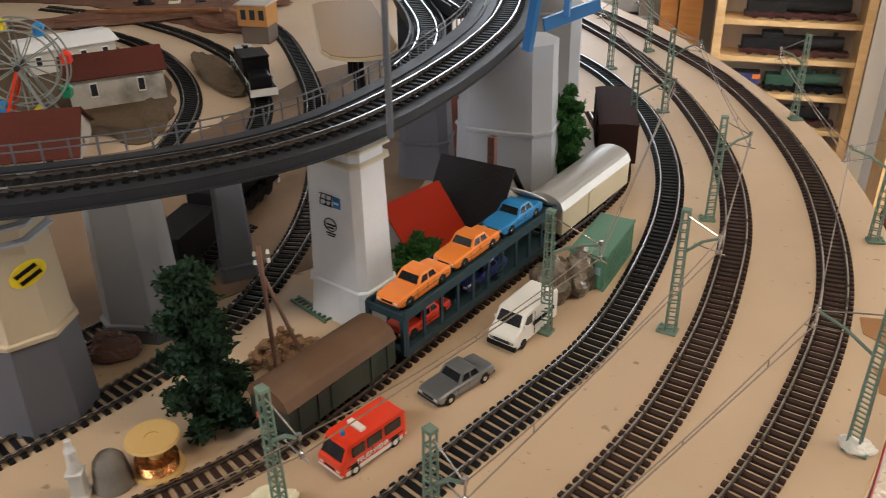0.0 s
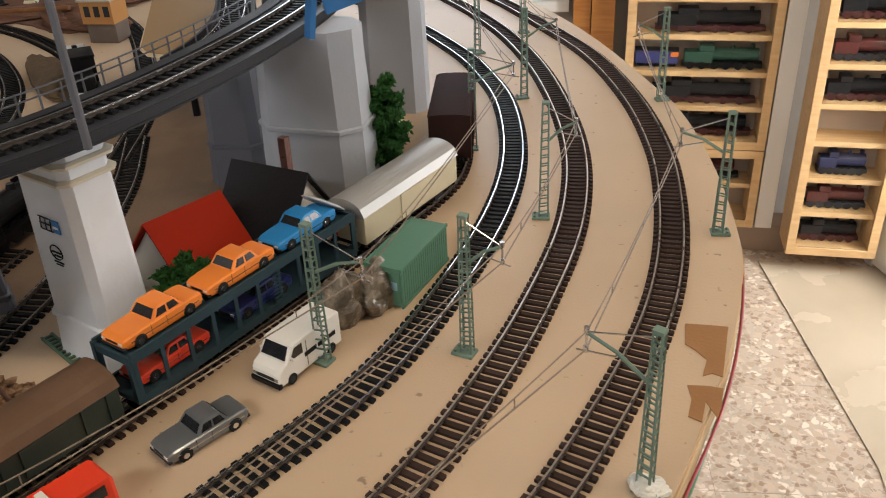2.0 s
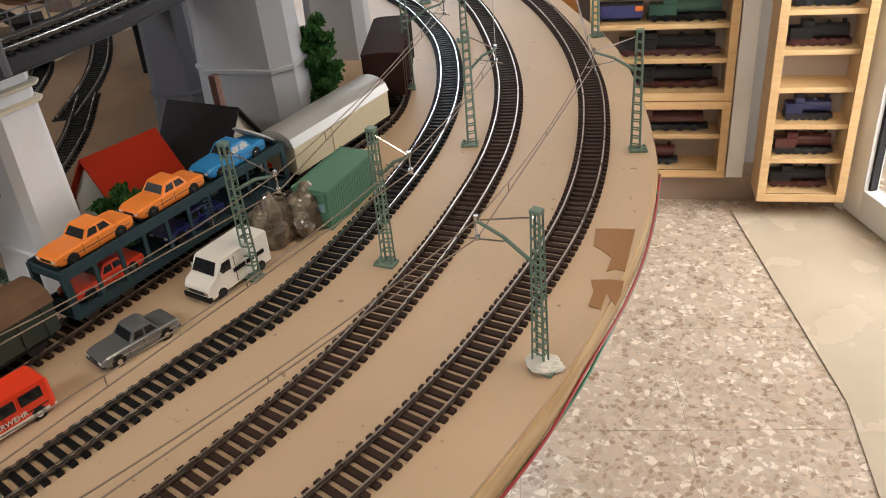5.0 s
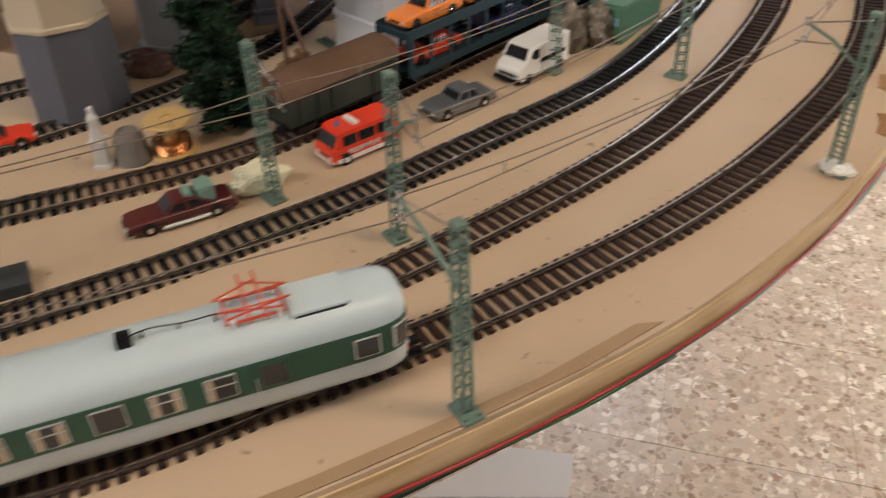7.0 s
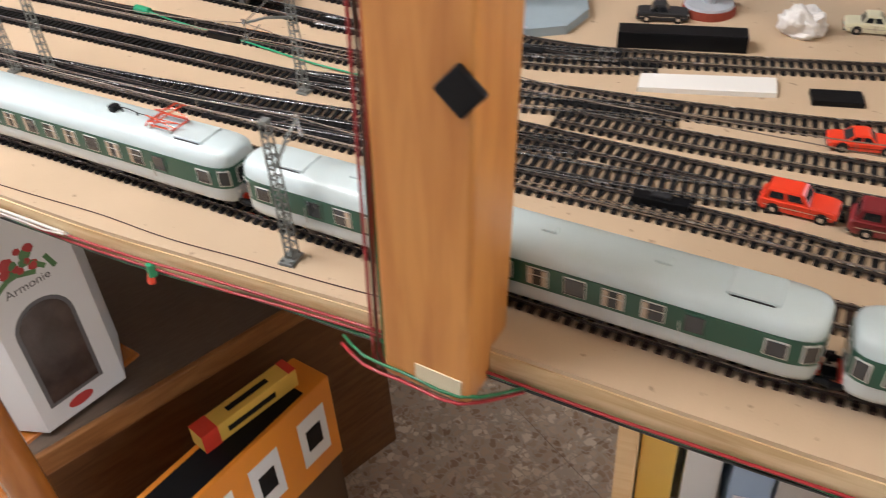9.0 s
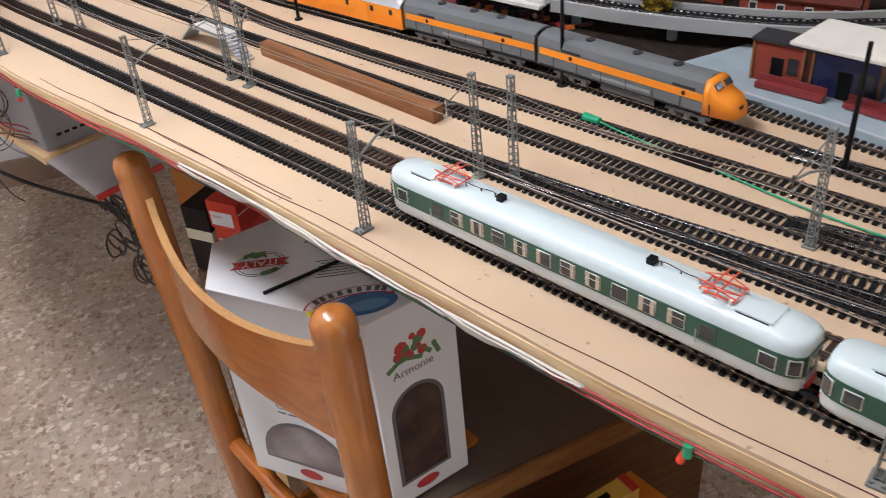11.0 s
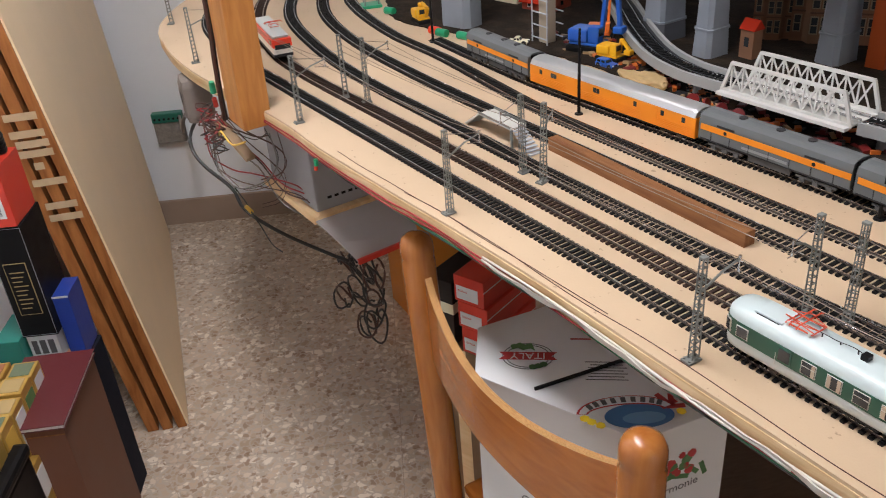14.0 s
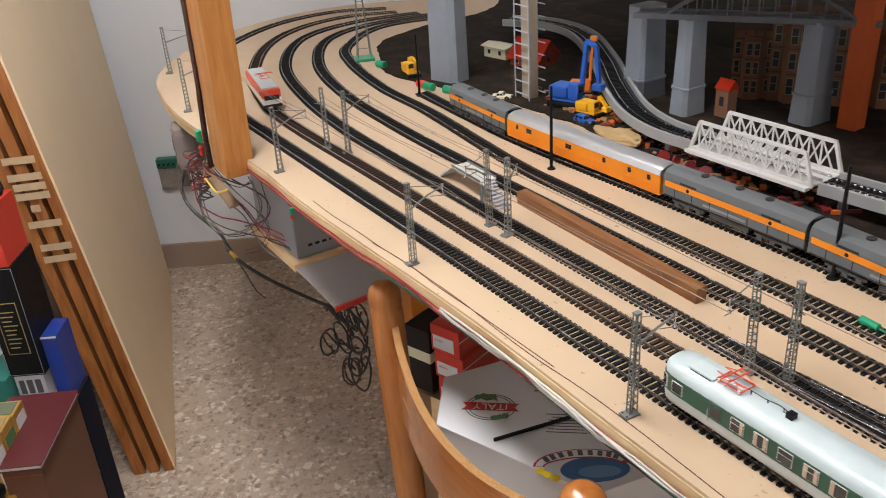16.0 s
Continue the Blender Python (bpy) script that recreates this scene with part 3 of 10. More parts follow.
ORANGE = paint("orange_plastic", (0.85, 0.24, 0.03), 0.45, 0.1)
BLUE = paint("blue_plastic", (0.02, 0.23, 0.55), 0.45, 0.1)
REDP = paint("red_paint", (0.80, 0.05, 0.015))
DRED = paint("dark_red_paint", (0.22, 0.02, 0.025))
VANWHITE = paint("van_white", (0.80, 0.79, 0.74))
SILVER = material("silver_grey_paint", (0.20, 0.215, 0.23), 0.3, 0.5, vary=0.08, scale=60, bump=0.03, coat=0.4)
LBLUE = paint("light_blue_paint", (0.09, 0.29, 0.47))
CREAM = paint("cream_paint", (0.74, 0.70, 0.50))
TYRE = material("tyre", (0.02, 0.02, 0.02), 0.7, vary=0.1, bump=0)
GLAZE = material("car_glazing", (0.016, 0.018, 0.021), 0.16, vary=0.1, bump=0, coat=0.3)
LAMPW = material("headlight", (0.75, 0.75, 0.70), 0.15, vary=0.02, bump=0)


def side_rings(stations, y_half, tuck):
    """Rings across a car body: at each x, (bottom, shoulder, top) heights."""
    rings = []
    for x, zb, zs, zt, wy in stations:
        w = y_half * wy
        rings.append([(x, -w * 0.96, zb), (x, -w, zb + 0.3 * (zs - zb)), (x, -w, zs), (x, -w * (1 - tuck), zt), (x, w * (1 - tuck), zt), (x, w, zs), (x, w, zb + 0.3 * (zs - zb)), (x, w * 0.96, zb)])
    return rings


def model_car(name, m, body_mat, label, L=0.05, W=0.019, T=0.0155, kind="saloon", group="", category="model car", glaze=True):
    """A toy road vehicle along x, front at +x."""
    c = thing(name, m, label, category, group)
    g, r = 0.0026, 0.0034
    h = L / 2
    if kind == "van":
        st = [(-h, g, T * 0.5, T - 0.0012, 0.94), (-h + 0.0012, g - 0.0006, T * 0.56, T, 1.0), (h * 0.16, g - 0.0006, T * 0.56, T, 1.0), (h * 0.26, g - 0.0006, T * 0.56, T * 0.985, 1.0)]
        nose = [(h * 0.26, g - 0.0006, T * 0.50, T * 0.60, 1.0), (h * 0.64, g - 0.0006, T * 0.46, T * 0.57, 0.99), (h * 0.94, g, T * 0.42, T * 0.48, 0.96), (h, g + 0.001, T * 0.34, T * 0.40, 0.9)]
        cab0, cab1, cabt0, cabt1 = h * 0.26, h * 0.66, h * 0.26, h * 0.34
    elif kind == "bus":
        st = [(-h, g, T * 0.5, T - 0.0022, 0.92), (-h + 0.0018, g - 0.0006, T * 0.53, T - 0.0004, 0.99), (h * 0.60, g - 0.0006, T * 0.53, T, 1.0), (h * 0.72, g - 0.0006, T * 0.53, T * 0.97, 0.99)]
        nose = [(h * 0.72, g - 0.0006, T * 0.5, T * 0.56, 0.99), (h * 0.95, g, T * 0.5, T * 0.55, 0.98), (h, g + 0.0008, T * 0.44, T * 0.50, 0.92)]
        cab0, cab1, cabt0, cabt1 = h * 0.72, h * 0.95, h * 0.72, h * 0.74
    else:
        sh = T * 0.58
        hood = {"saloon": 0.30, "estate": 0.30, "sports": 0.36}[kind]
        boot = {"saloon": -0.55, "estate": -0.93, "sports": -0.62}[kind]
        st = [(-h, g + 0.0014, sh * 0.74, sh * 0.84, 0.84), (-h * 0.975, g + 0.0006, sh * 0.84, sh * 0.94, 0.93), (-h * 0.92, g, sh * 0.91, sh * 1.0, 0.975), (-h * 0.78, g - 0.0004, sh * 0.95, sh * 1.035, 0.995), (boot * h * 0.98, g - 0.0006, sh * 0.97, sh * 1.04, 1.0),
              (hood * h, g - 0.0006, sh * 0.95, sh * 1.03, 1.0), (h * 0.62, g - 0.0004, sh * 0.93, sh * 1.005, 0.99), (h * 0.86, g, sh * 0.88, sh * 0.955, 0.97), (h * 0.965, g + 0.0006, sh * 0.78, sh * 0.87, 0.92), (h, g + 0.0014, sh * 0.68, sh * 0.76, 0.83)]
        st.sort()
        nose = None
    bm = bmesh.new()
    loft(bm, side_rings(st, W / 2, 0.10 if kind not in ("van", "bus") else 0.07))
    if nose:
        loft(bm, side_rings(nose, W / 2, 0.08))
    # wheel arches as dark recesses
    part("body", bm, body_mat, c, smooth=False)
    if nose:
        # sloping windscreen block and side door windows
        bm = bmesh.new()
        loft(bm, side_rings([(cab0, T * 0.5, T * 0.52, T * 0.955, 0.985), (cabt1, T * 0.5, T * 0.52, T * 0.955, 0.97), (cab1 - 0.0004, T * 0.49, T * 0.50, T * 0.53, 0.93)], W / 2, 0.09))
        part("cab", bm, body_mat, c)
        bm = bmesh.new()
        q = W / 2 * 0.80
        dx = (cab1 - cabt1)
        a = [(cabt1 + dx * 0.14 + 0.0005, -q * 0.93, T * 0.90), (cabt1 + dx * 0.14 + 0.0005, q * 0.93, T * 0.90), (cabt1 + dx * 0.86 + 0.0005, q, T * 0.585), (cabt1 + dx * 0.86 + 0.0005, -q, T * 0.585)]
        loft(bm, [a, [(x - 0.001, y, z - 0.001) for x, y, z in a]])
        part("windscreen", bm, GLAZE, c)
        spans = [(-h * 0.10, h * 0.22), (h * 0.27, h * 0.40)] if kind == "van" else [(h * 0.30, h * 0.66), (-h * 0.22, h * 0.22), (-h * 0.80, -h * 0.32)]
        for x0, x1 in spans:
            for s in (-1, 1):
                y0 = s * (W / 2 * 0.955)
                part("side_window", bbox(x0, x1, min(y0, y0 + s * 0.0009), max(y0, y0 + s * 0.0009), T * 0.58, T * 0.88, 0.0003), GLAZE, c)
    else:
        top0, top1 = {"saloon": (-0.32, 0.06), "estate": (-0.80, 0.06), "sports": (-0.22, 0.08)}[kind]
        foot0, foot1 = boot + 0.03, hood - 0.02
        ring = lambda z, x0, x1, w: [(x0 * h, -w, z), (x1 * h, -w, z), (x1 * h, w, z), (x0 * h, w, z)]
        bm = bmesh.new()
        zt = T
        k = 0.80
        loft(bm, [ring(sh * 1.0, foot0, foot1, W / 2 * 0.93), ring(sh + (zt - sh) * 0.85, foot0 + (top0 - foot0) * k, foot1 + (top1 - foot1) * k, W / 2 * 0.80), ring(sh + (zt - sh) * 0.95, top0 + 0.005, top1 - 0.004, W / 2 * 0.765), ring(zt, top0 + 0.07, top1 - 0.06, W / 2 * 0.66)])
        part("cabin", bm, body_mat, c)
        if glaze:
            for s in (-1, 1):
                for u0, u1 in ((0.10, 0.46), (0.54, 0.90)):
                    zl, zh = sh + (zt - sh) * 0.18, sh + (zt - sh) * 0.76
                    f = lambda u, z: (foot0 + (top0 - foot0) * (z - sh) / (zt - sh) * k / 0.85) * h * (1 - u) + (foot1 + (top1 - foot1) * (z - sh) / (zt - sh) * k / 0.85) * h * u
                    y = lambda z: s * W / 2 * (0.93 - 0.13 * (z - sh) / (zt - sh) / 0.85 + 0.012)
                    a = [(f(u0, zl), y(zl), zl), (f(u1, zl), y(zl), zl), (f(u1, zh), y(zh), zh), (f(u0, zh), y(zh), zh)]
                    bm = bmesh.new()
                    loft(bm, [a, [(x, yy - s * 0.0008, z) for x, yy, z in a]])
                    part("side_window", bm, GLAZE, c)
            for fx, tx, nm, s in ((foot1, top1, "windscreen", 1), (foot0, top0, "rear_window", -1)):
                zl, zh = sh + (zt - sh) * 0.16, sh + (zt - sh) * 0.78
                xx = lambda z: (fx + (tx - fx) * (z - sh) / (zt - sh) * k / 0.85) * h + s * 0.0003
                a = [(xx(zl), -W / 2 * 0.76, zl), (xx(zl), W / 2 * 0.76, zl), (xx(zh), W / 2 * 0.66, zh), (xx(zh), -W / 2 * 0.66, zh)]
                bm = bmesh.new()
                loft(bm, [a, [(x - s * 0.0008, y, z - 0.0004) for x, y, z in a]])
                part(nm, bm, GLAZE, c)
    for s in (-1, 1):
        for x in (-h * 0.60, h * 0.62):
            bm = bmesh.new()
            cyl(bm, r, r, -0.0012, 0.0012, Matrix.Translation((x, s * (W / 2 - 0.0009), r)) @ Matrix.Rotation(radians(90), 4, "X"), 14)
            wheel = part("wheel", bm, TYRE, c)
            bm = bmesh.new()
            cyl(bm, r * 0.55, r * 0.5, -0.0001, 0.0004, Matrix.Translation((x, s * (W / 2 + 0.0003), r)) @ Matrix.Rotation(radians(-90 * s), 4, "X"), 10)
            part("rim", bm, CHROME if kind != "bus" else VANWHITE, wheel)
            part("wheel_arch", bcyl(r * 1.22, r * 1.22, -0.0004, 0.0004, Matrix.Translation((x, s * (W / 2 - 0.0003), r * 1.05)) @ Matrix.Rotation(radians(90), 4, "X"), 16), TYRE, c)
        for x in ((-0.02 * L, 0.17 * L) if kind in ("saloon", "estate") else (0.04 * L,)):
            part("door_joint", bbox(x - 0.00012, x + 0.00012, s * W / 2 * 0.985 - 0.0003, s * W / 2 * 0.985 + 0.0003, g + 0.001, T * 0.56), TYRE, c)
        part("trim_strip", bbox(-h * 0.86, h * 0.84, s * W / 2 * 0.99 - 0.0003, s * W / 2 * 0.99 + 0.0003, T * 0.345, T * 0.372), CHROME if kind in ("saloon", "estate") else TYRE, c)
        part("tail_light", bbox(-h - 0.0002, -h + 0.0014, s * W * 0.33 - 0.0016, s * W * 0.33 + 0.0016, g + 0.0026, g + 0.0040, 0.0002), REDP, c)
    part("grille", bbox(h - 0.0014, h + 0.0002, -W * 0.22, W * 0.22, g + 0.0026, g + 0.0042, 0.0002), TYRE, c)
    for s, nm in ((1, "front_bumper"), (-1, "rear_bumper")):
        part(nm, bbox(min(s * h, s * (h - 0.0015)) - 0.0003, max(s * h, s * (h - 0.0015)) + 0.0003, -W / 2 * 0.95, W / 2 * 0.95, g + 0.0002, g + 0.0018, 0.0004), DGREY if kind != "bus" else VANWHITE, c)
    for s in (-1, 1):
        zl = g + 0.0028
        part("headlight", bbox(h - 0.0012, h + 0.0003, s * W * 0.34 - 0.0014, s * W * 0.34 + 0.0014, zl, zl + 0.0016, 0.0003), LAMPW, c)
    return c


def at(x, y, yaw, z=H):
    return Matrix.Translation((x, y, z)) @ Matrix.Rotation(radians(yaw), 4, "Z")


def writing(text, size, m, mat, parent=None, name="lettering", depth=0.0002):
    cu = bpy.data.curves.new(name, "FONT")
    cu.body, cu.size, cu.extrude, cu.align_x, cu.align_y = text, size, depth, "CENTER", "CENTER"
    tmp = bpy.data.objects.new(name, cu)
    me = bpy.data.meshes.new_from_object(tmp)
    bpy.data.objects.remove(tmp)
    me.materials.clear()
    me.materials.append(mat)
    ob = new(name, me)
    ob.parent = parent
    ob.matrix_basis = m
    return ob


REDM = "models parked on the sand board"
fire_van = model_car("fire_van", at(0.083, 0.461, 228), REDP, "red fire service minibus with white bumpers and roof bars", 0.050, 0.0205, 0.0215, "bus", REDM, "model van")
part("light_bar", bbox(0.002, 0.006, -0.006, 0.006, 0.0213, 0.0232, 0.0004), VANWHITE, fire_van)
part("beacon", bcyl(0.0014, 0.0011, 0.0213, 0.0245, Matrix.Translation((0.014, 0, 0)), 10), BLUE, fire_van, "blue beacon")
for s in (-1, 1):
    part("white_stripe", bbox(-0.021, 0.022, s * 0.01035 - 0.0002, s * 0.01035 + 0.0002, 0.0026, 0.0052), VANWHITE, fire_van)
writing("FEUERWEHR", 0.0042, Matrix.Translation((0.002, -0.0107, 0.0082)) @ Matrix.Rotation(radians(90), 4, "X"), VANWHITE, fire_van)
writing("FEUERWEHR", 0.0042, Matrix.Translation((0.002, 0.0107, 0.0082)) @ Matrix.Rotation(radians(180), 4, "Z") @ Matrix.Rotation(radians(90), 4, "X"), VANWHITE, fire_van)
model_car("grey_saloon", at(0.136, 0.521, 225), SILVER, "metallic grey model saloon with tinted windows", 0.050, 0.0200, 0.0158, "saloon", REDM)
white_van = thing("white_van", at(0.182, 0.583, 234), "white model delivery van with black lettering on its side", "model van", REDM)
VP = [(-0.0270, 0.0030), (-0.0270, 0.0235), (-0.0258, 0.0250), (0.0130, 0.0250), (0.0152, 0.0243), (0.0206, 0.0156), (0.0262, 0.0130), (0.0278, 0.0105), (0.0280, 0.0030)]
bm = bmesh.new()
loft(bm, [[(x * k, y, 0.0135 + (z - 0.0135) * k) for x, z in VP] for y, k in ((-0.0110, 0.965), (-0.0104, 0.992), (-0.0096, 1.0), (0.0096, 1.0), (0.0104, 0.992), (0.0110, 0.965))])
part("body", bm, VANWHITE, white_van, smooth=False)
bm = bmesh.new()
a = [(0.0157, -0.0083, 0.0236), (0.0157, 0.0083, 0.0236), (0.0201, 0.0092, 0.0165), (0.0201, -0.0092, 0.0165)]
loft(bm, [[(x + 0.0004, y, z + 0.0003) for x, y, z in a], [(x - 0.0008, y, z - 0.0006) for x, y, z in a]])
part("windscreen", bm, GLAZE, white_van)
for s in (-1, 1):
    bm = bmesh.new()
    a = [(0.0072, s * 0.0112, 0.0226), (0.0136, s * 0.0112, 0.0226), (0.0178, s * 0.0112, 0.0160), (0.0072, s * 0.0112, 0.0155)]
    loft(bm, [a, [(x, y - s * 0.0012, z) for x, y, z in a]])
    part("side_window", bm, GLAZE, white_van)
    part("mirror", bbox(0.0165, 0.0175, s * 0.0122 - 0.0010, s * 0.0122 + 0.0010, 0.0160, 0.0182, 0.0003), VANWHITE, white_van)
    part("headlight", bbox(0.0274, 0.0284, s * 0.0082 - 0.0014, s * 0.0082 + 0.0014, 0.0066, 0.0086, 0.0003), CHROME, white_van)
    part("door_joint", bbox(0.0038, 0.0041, s * 0.0109 - 0.0003, s * 0.0109 + 0.0003, 0.0045, 0.0225), DGREY, white_van)
    for x in (-0.0165, 0.0180):
        wh = part("wheel", bcyl(0.0036, 0.0036, -0.0012, 0.0012, Matrix.Translation((x, s * 0.0103, 0.0036)) @ Matrix.Rotation(radians(90), 4, "X"), 18), TYRE, white_van)
        part("rim", bcyl(0.0019, 0.0017, 0, 0.0004, Matrix.Translation((x, s * 0.0115, 0.0036)) @ Matrix.Rotation(radians(-90 * s), 4, "X"), 12), DGREY, wh)
part("grille", bbox(0.0276, 0.0283, -0.0065, 0.0065, 0.0064, 0.0086), DGREY, white_van)
part("bumper", bbox(0.0262, 0.0292, -0.0113, 0.0113, 0.0022, 0.0056, 0.0006), BLACK, white_van)
for k, (x0, x1) in enumerate(((-0.004, 0.006), (-0.012, -0.0055), (-0.021, -0.0135))):
    part("lettering_bar", bbox(x0, x1, 0.0112, 0.0116, 0.0118, 0.0146), BLACK, white_van)
    part("lettering_bar", bbox(x0, x1, -0.0116, -0.0112, 0.0118, 0.0146), BLACK, white_van)
model_car("red_roadster", at(-0.247, 0.325, 33), REDP, "small red model roadster with a black soft top", 0.046, 0.018, 0.0130, "sports", REDM)
model_car("red_coupe", at(-0.147, 0.440, 34), REDP, "bright red model coupe with dark windows", 0.050, 0.020, 0.0135, "sports", REDM)
model_car("orange_hatchback", at(-0.238, 0.232, 20), REDP, "small orange-red model hatchback car", 0.046, 0.019, 0.0165, "estate", REDM)
model_car("maroon_estate", at(-0.186, 0.249, 24), DRED, "dark red model estate car with a roof rack", 0.052, 0.020, 0.019, "estate", REDM)
model_car("blue_coupe", at(-0.118, 0.288, 32), LBLUE, "light blue model coupe", 0.052, 0.019, 0.0150, "saloon", REDM)
vintage = model_car("vintage_car", at(0.002, 0.378, 218), paint("oxblood", (0.10, 0.014, 0.016)), "dark red open vintage model car with a pale green load", 0.060, 0.018, 0.0150, "sports", REDM)
LOADG = material("load_green", (0.20, 0.33, 0.27), 0.6, vary=0.12, scale=60, bump=0.1)
part("load", bbox(-0.020, -0.010, -0.0065, 0.0065, 0.0080, 0.0185, 0.0022), LOADG, vintage, "pale green load on the rear seat")
part("load", bbox(-0.008, -0.003, -0.0060, 0.0055, 0.0080, 0.0165, 0.0015), LOADG, vintage, "pale green load on the front seat")
for sd in (-1, 1):
    part("running_board", bbox(-0.014, 0.012, sd * 0.0098 - 0.0012, sd * 0.0098 + 0.0012, 0.0026, 0.0036, 0.0003), VANWHITE, vintage)
model_car("cream_saloon", at(-0.33, 0.50, 30), CREAM, "cream model saloon car", 0.050, 0.019, 0.016, "saloon", REDM)


# ---- railcar train ----
GREENB = paint("railcar_green", (0.010, 0.075, 0.045), 0.35)
GREYL2 = paint("railcar_grey", (0.51, 0.56, 0.56), 0.4)
ROOFG = paint("railcar_roof", (0.54, 0.63, 0.64), 0.4)
PANTO = paint("pantograph_red", (0.62, 0.07, 0.02), 0.4)
FRAMEW = material("window_frame", (0.60, 0.60, 0.57), 0.3, 0.4, vary=0.05, bump=0)
CURTAIN = material("window_curtain", (0.50, 0.40, 0.30), 0.6, vary=0.15, scale=60, bump=0)


def bogie(parent, x, mat=DGREY):
    bm = bmesh.new()
    for s in (-1, 1):
        box(bm, x - 0.019, x + 0.019, s * 0.0105 - 0.001, s * 0.0105 + 0.001, 0.0050, 0.0088, 0.0006)
        box(bm, x - 0.005, x + 0.005, s * 0.0112 - 0.0012, s * 0.0112 + 0.0012, 0.0036, 0.0075, 0.0005)
    box(bm, x - 0.004, x + 0.004, -0.0095, 0.0095, 0.006, 0.011)
    b = part("bogie", bm, mat, parent)
    for dx in (-0.0135, 0.0135):
        bm = bmesh.new()
        for s in (-1, 1):
            cyl(bm, 0.0058, 0.0058, -0.0012, 0.0012, Matrix.Translation((x + dx, s * G / 2, 0.0058)) @ Matrix.Rotation(radians(90), 4, "X"), 16)
        cyl(bm, 0.001, 0.001, -G / 2, G / 2, Matrix.Translation((x + dx, 0, 0.0058)) @ Matrix.Rotation(radians(90), 4, "X"), 6)
        part("wheelset", bm, RAILD, b)


def pantograph(parent, x, flip):
    bm = bmesh.new()
    z = 0.0475
    for s in (-1, 1):
        strip(bm, (x - 0.011, s * 0.0075, z), (x + 0.011, s * 0.0075, z), 0.0009, 0.0009)
        strip(bm, (x - 0.011 * s, -0.0075, z), (x - 0.011 * s, 0.0075, z), 0.0009, 0.0009)
    p = part("pantograph", bm, PANTO, parent, "folded orange-red pantograph")
    for s in (-1, 1):
        for e in (-1, 1):
            bm = bmesh.new()
            bar(bm, (x + e * 0.011, s * 0.006, z + 0.001), (x - e * 0.014, s * 0.004, z + 0.0038), 0.0005)
            bar(bm, (x - e * 0.014, s * 0.004, z + 0.0038), (x + e * 0.003, s * 0.008, z + 0.0062), 0.0004)
            part("hinged_arm", bm, PANTO, p)
    for e in (-1, 1):
        bm = bmesh.new()
        bar(bm, (x + e * 0.003, -0.0125, z + 0.0064), (x + e * 0.003, 0.0125, z + 0.0064), 0.0006)
        bar(bm, (x + e * 0.003, -0.0125, z + 0.0064), (x + e * 0.003, -0.0155, z + 0.0045), 0.0005)
        bar(bm, (x + e * 0.003, 0.0125, z + 0.0064), (x + e * 0.003, 0.0155, z + 0.0045), 0.0005)
        part("contact_strip", bm, PANTO, p)
    for s in (-1, 1):
        for e in (-1, 1):
            part("insulator", bcyl(0.0012, 0.0012, -0.0022, 0.001, Matrix.Translation((x + e * 0.009, s * 0.0075, z)), 8), LAMPW, p)


NOSE = [(0, 0.50, 0.60), (0.06, 0.68, 0.77), (0.20, 0.83, 0.895), (0.42, 0.93, 0.96), (0.70, 0.985, 0.99), (1.0, 1.0, 1.0)]


def railcar_rings(L, Wd, zlo, zsh, ztop, nose):
    """Rings of a railcar body with bullet ends, drawn in at the sides and the roof."""
    half = [(L / 2 - nose * d, a, b) for d, a, b in NOSE]
    rings = []
    for x, a, b in [(-x, a, b) for x, a, b in half] + half[::-1]:
        w, zt = Wd / 2 * a, zsh + (ztop - zsh) * b
        side = [(0.90, zlo), (0.985, zlo + 0.003), (1.0, zlo + 0.008), (1.0, zsh), (0.975, zsh + (zt - zsh) * 0.36), (0.90, zsh + (zt - zsh) * 0.62), (0.76, zsh + (zt - zsh) * 0.81), (0.48, zsh + (zt - zsh) * 0.95)]
        rings.append([(x, -y * w, z) for y, z in side] + [(x, 0, zt)] + [(x, y * w, z) for y, z in side[::-1]])
    return rings


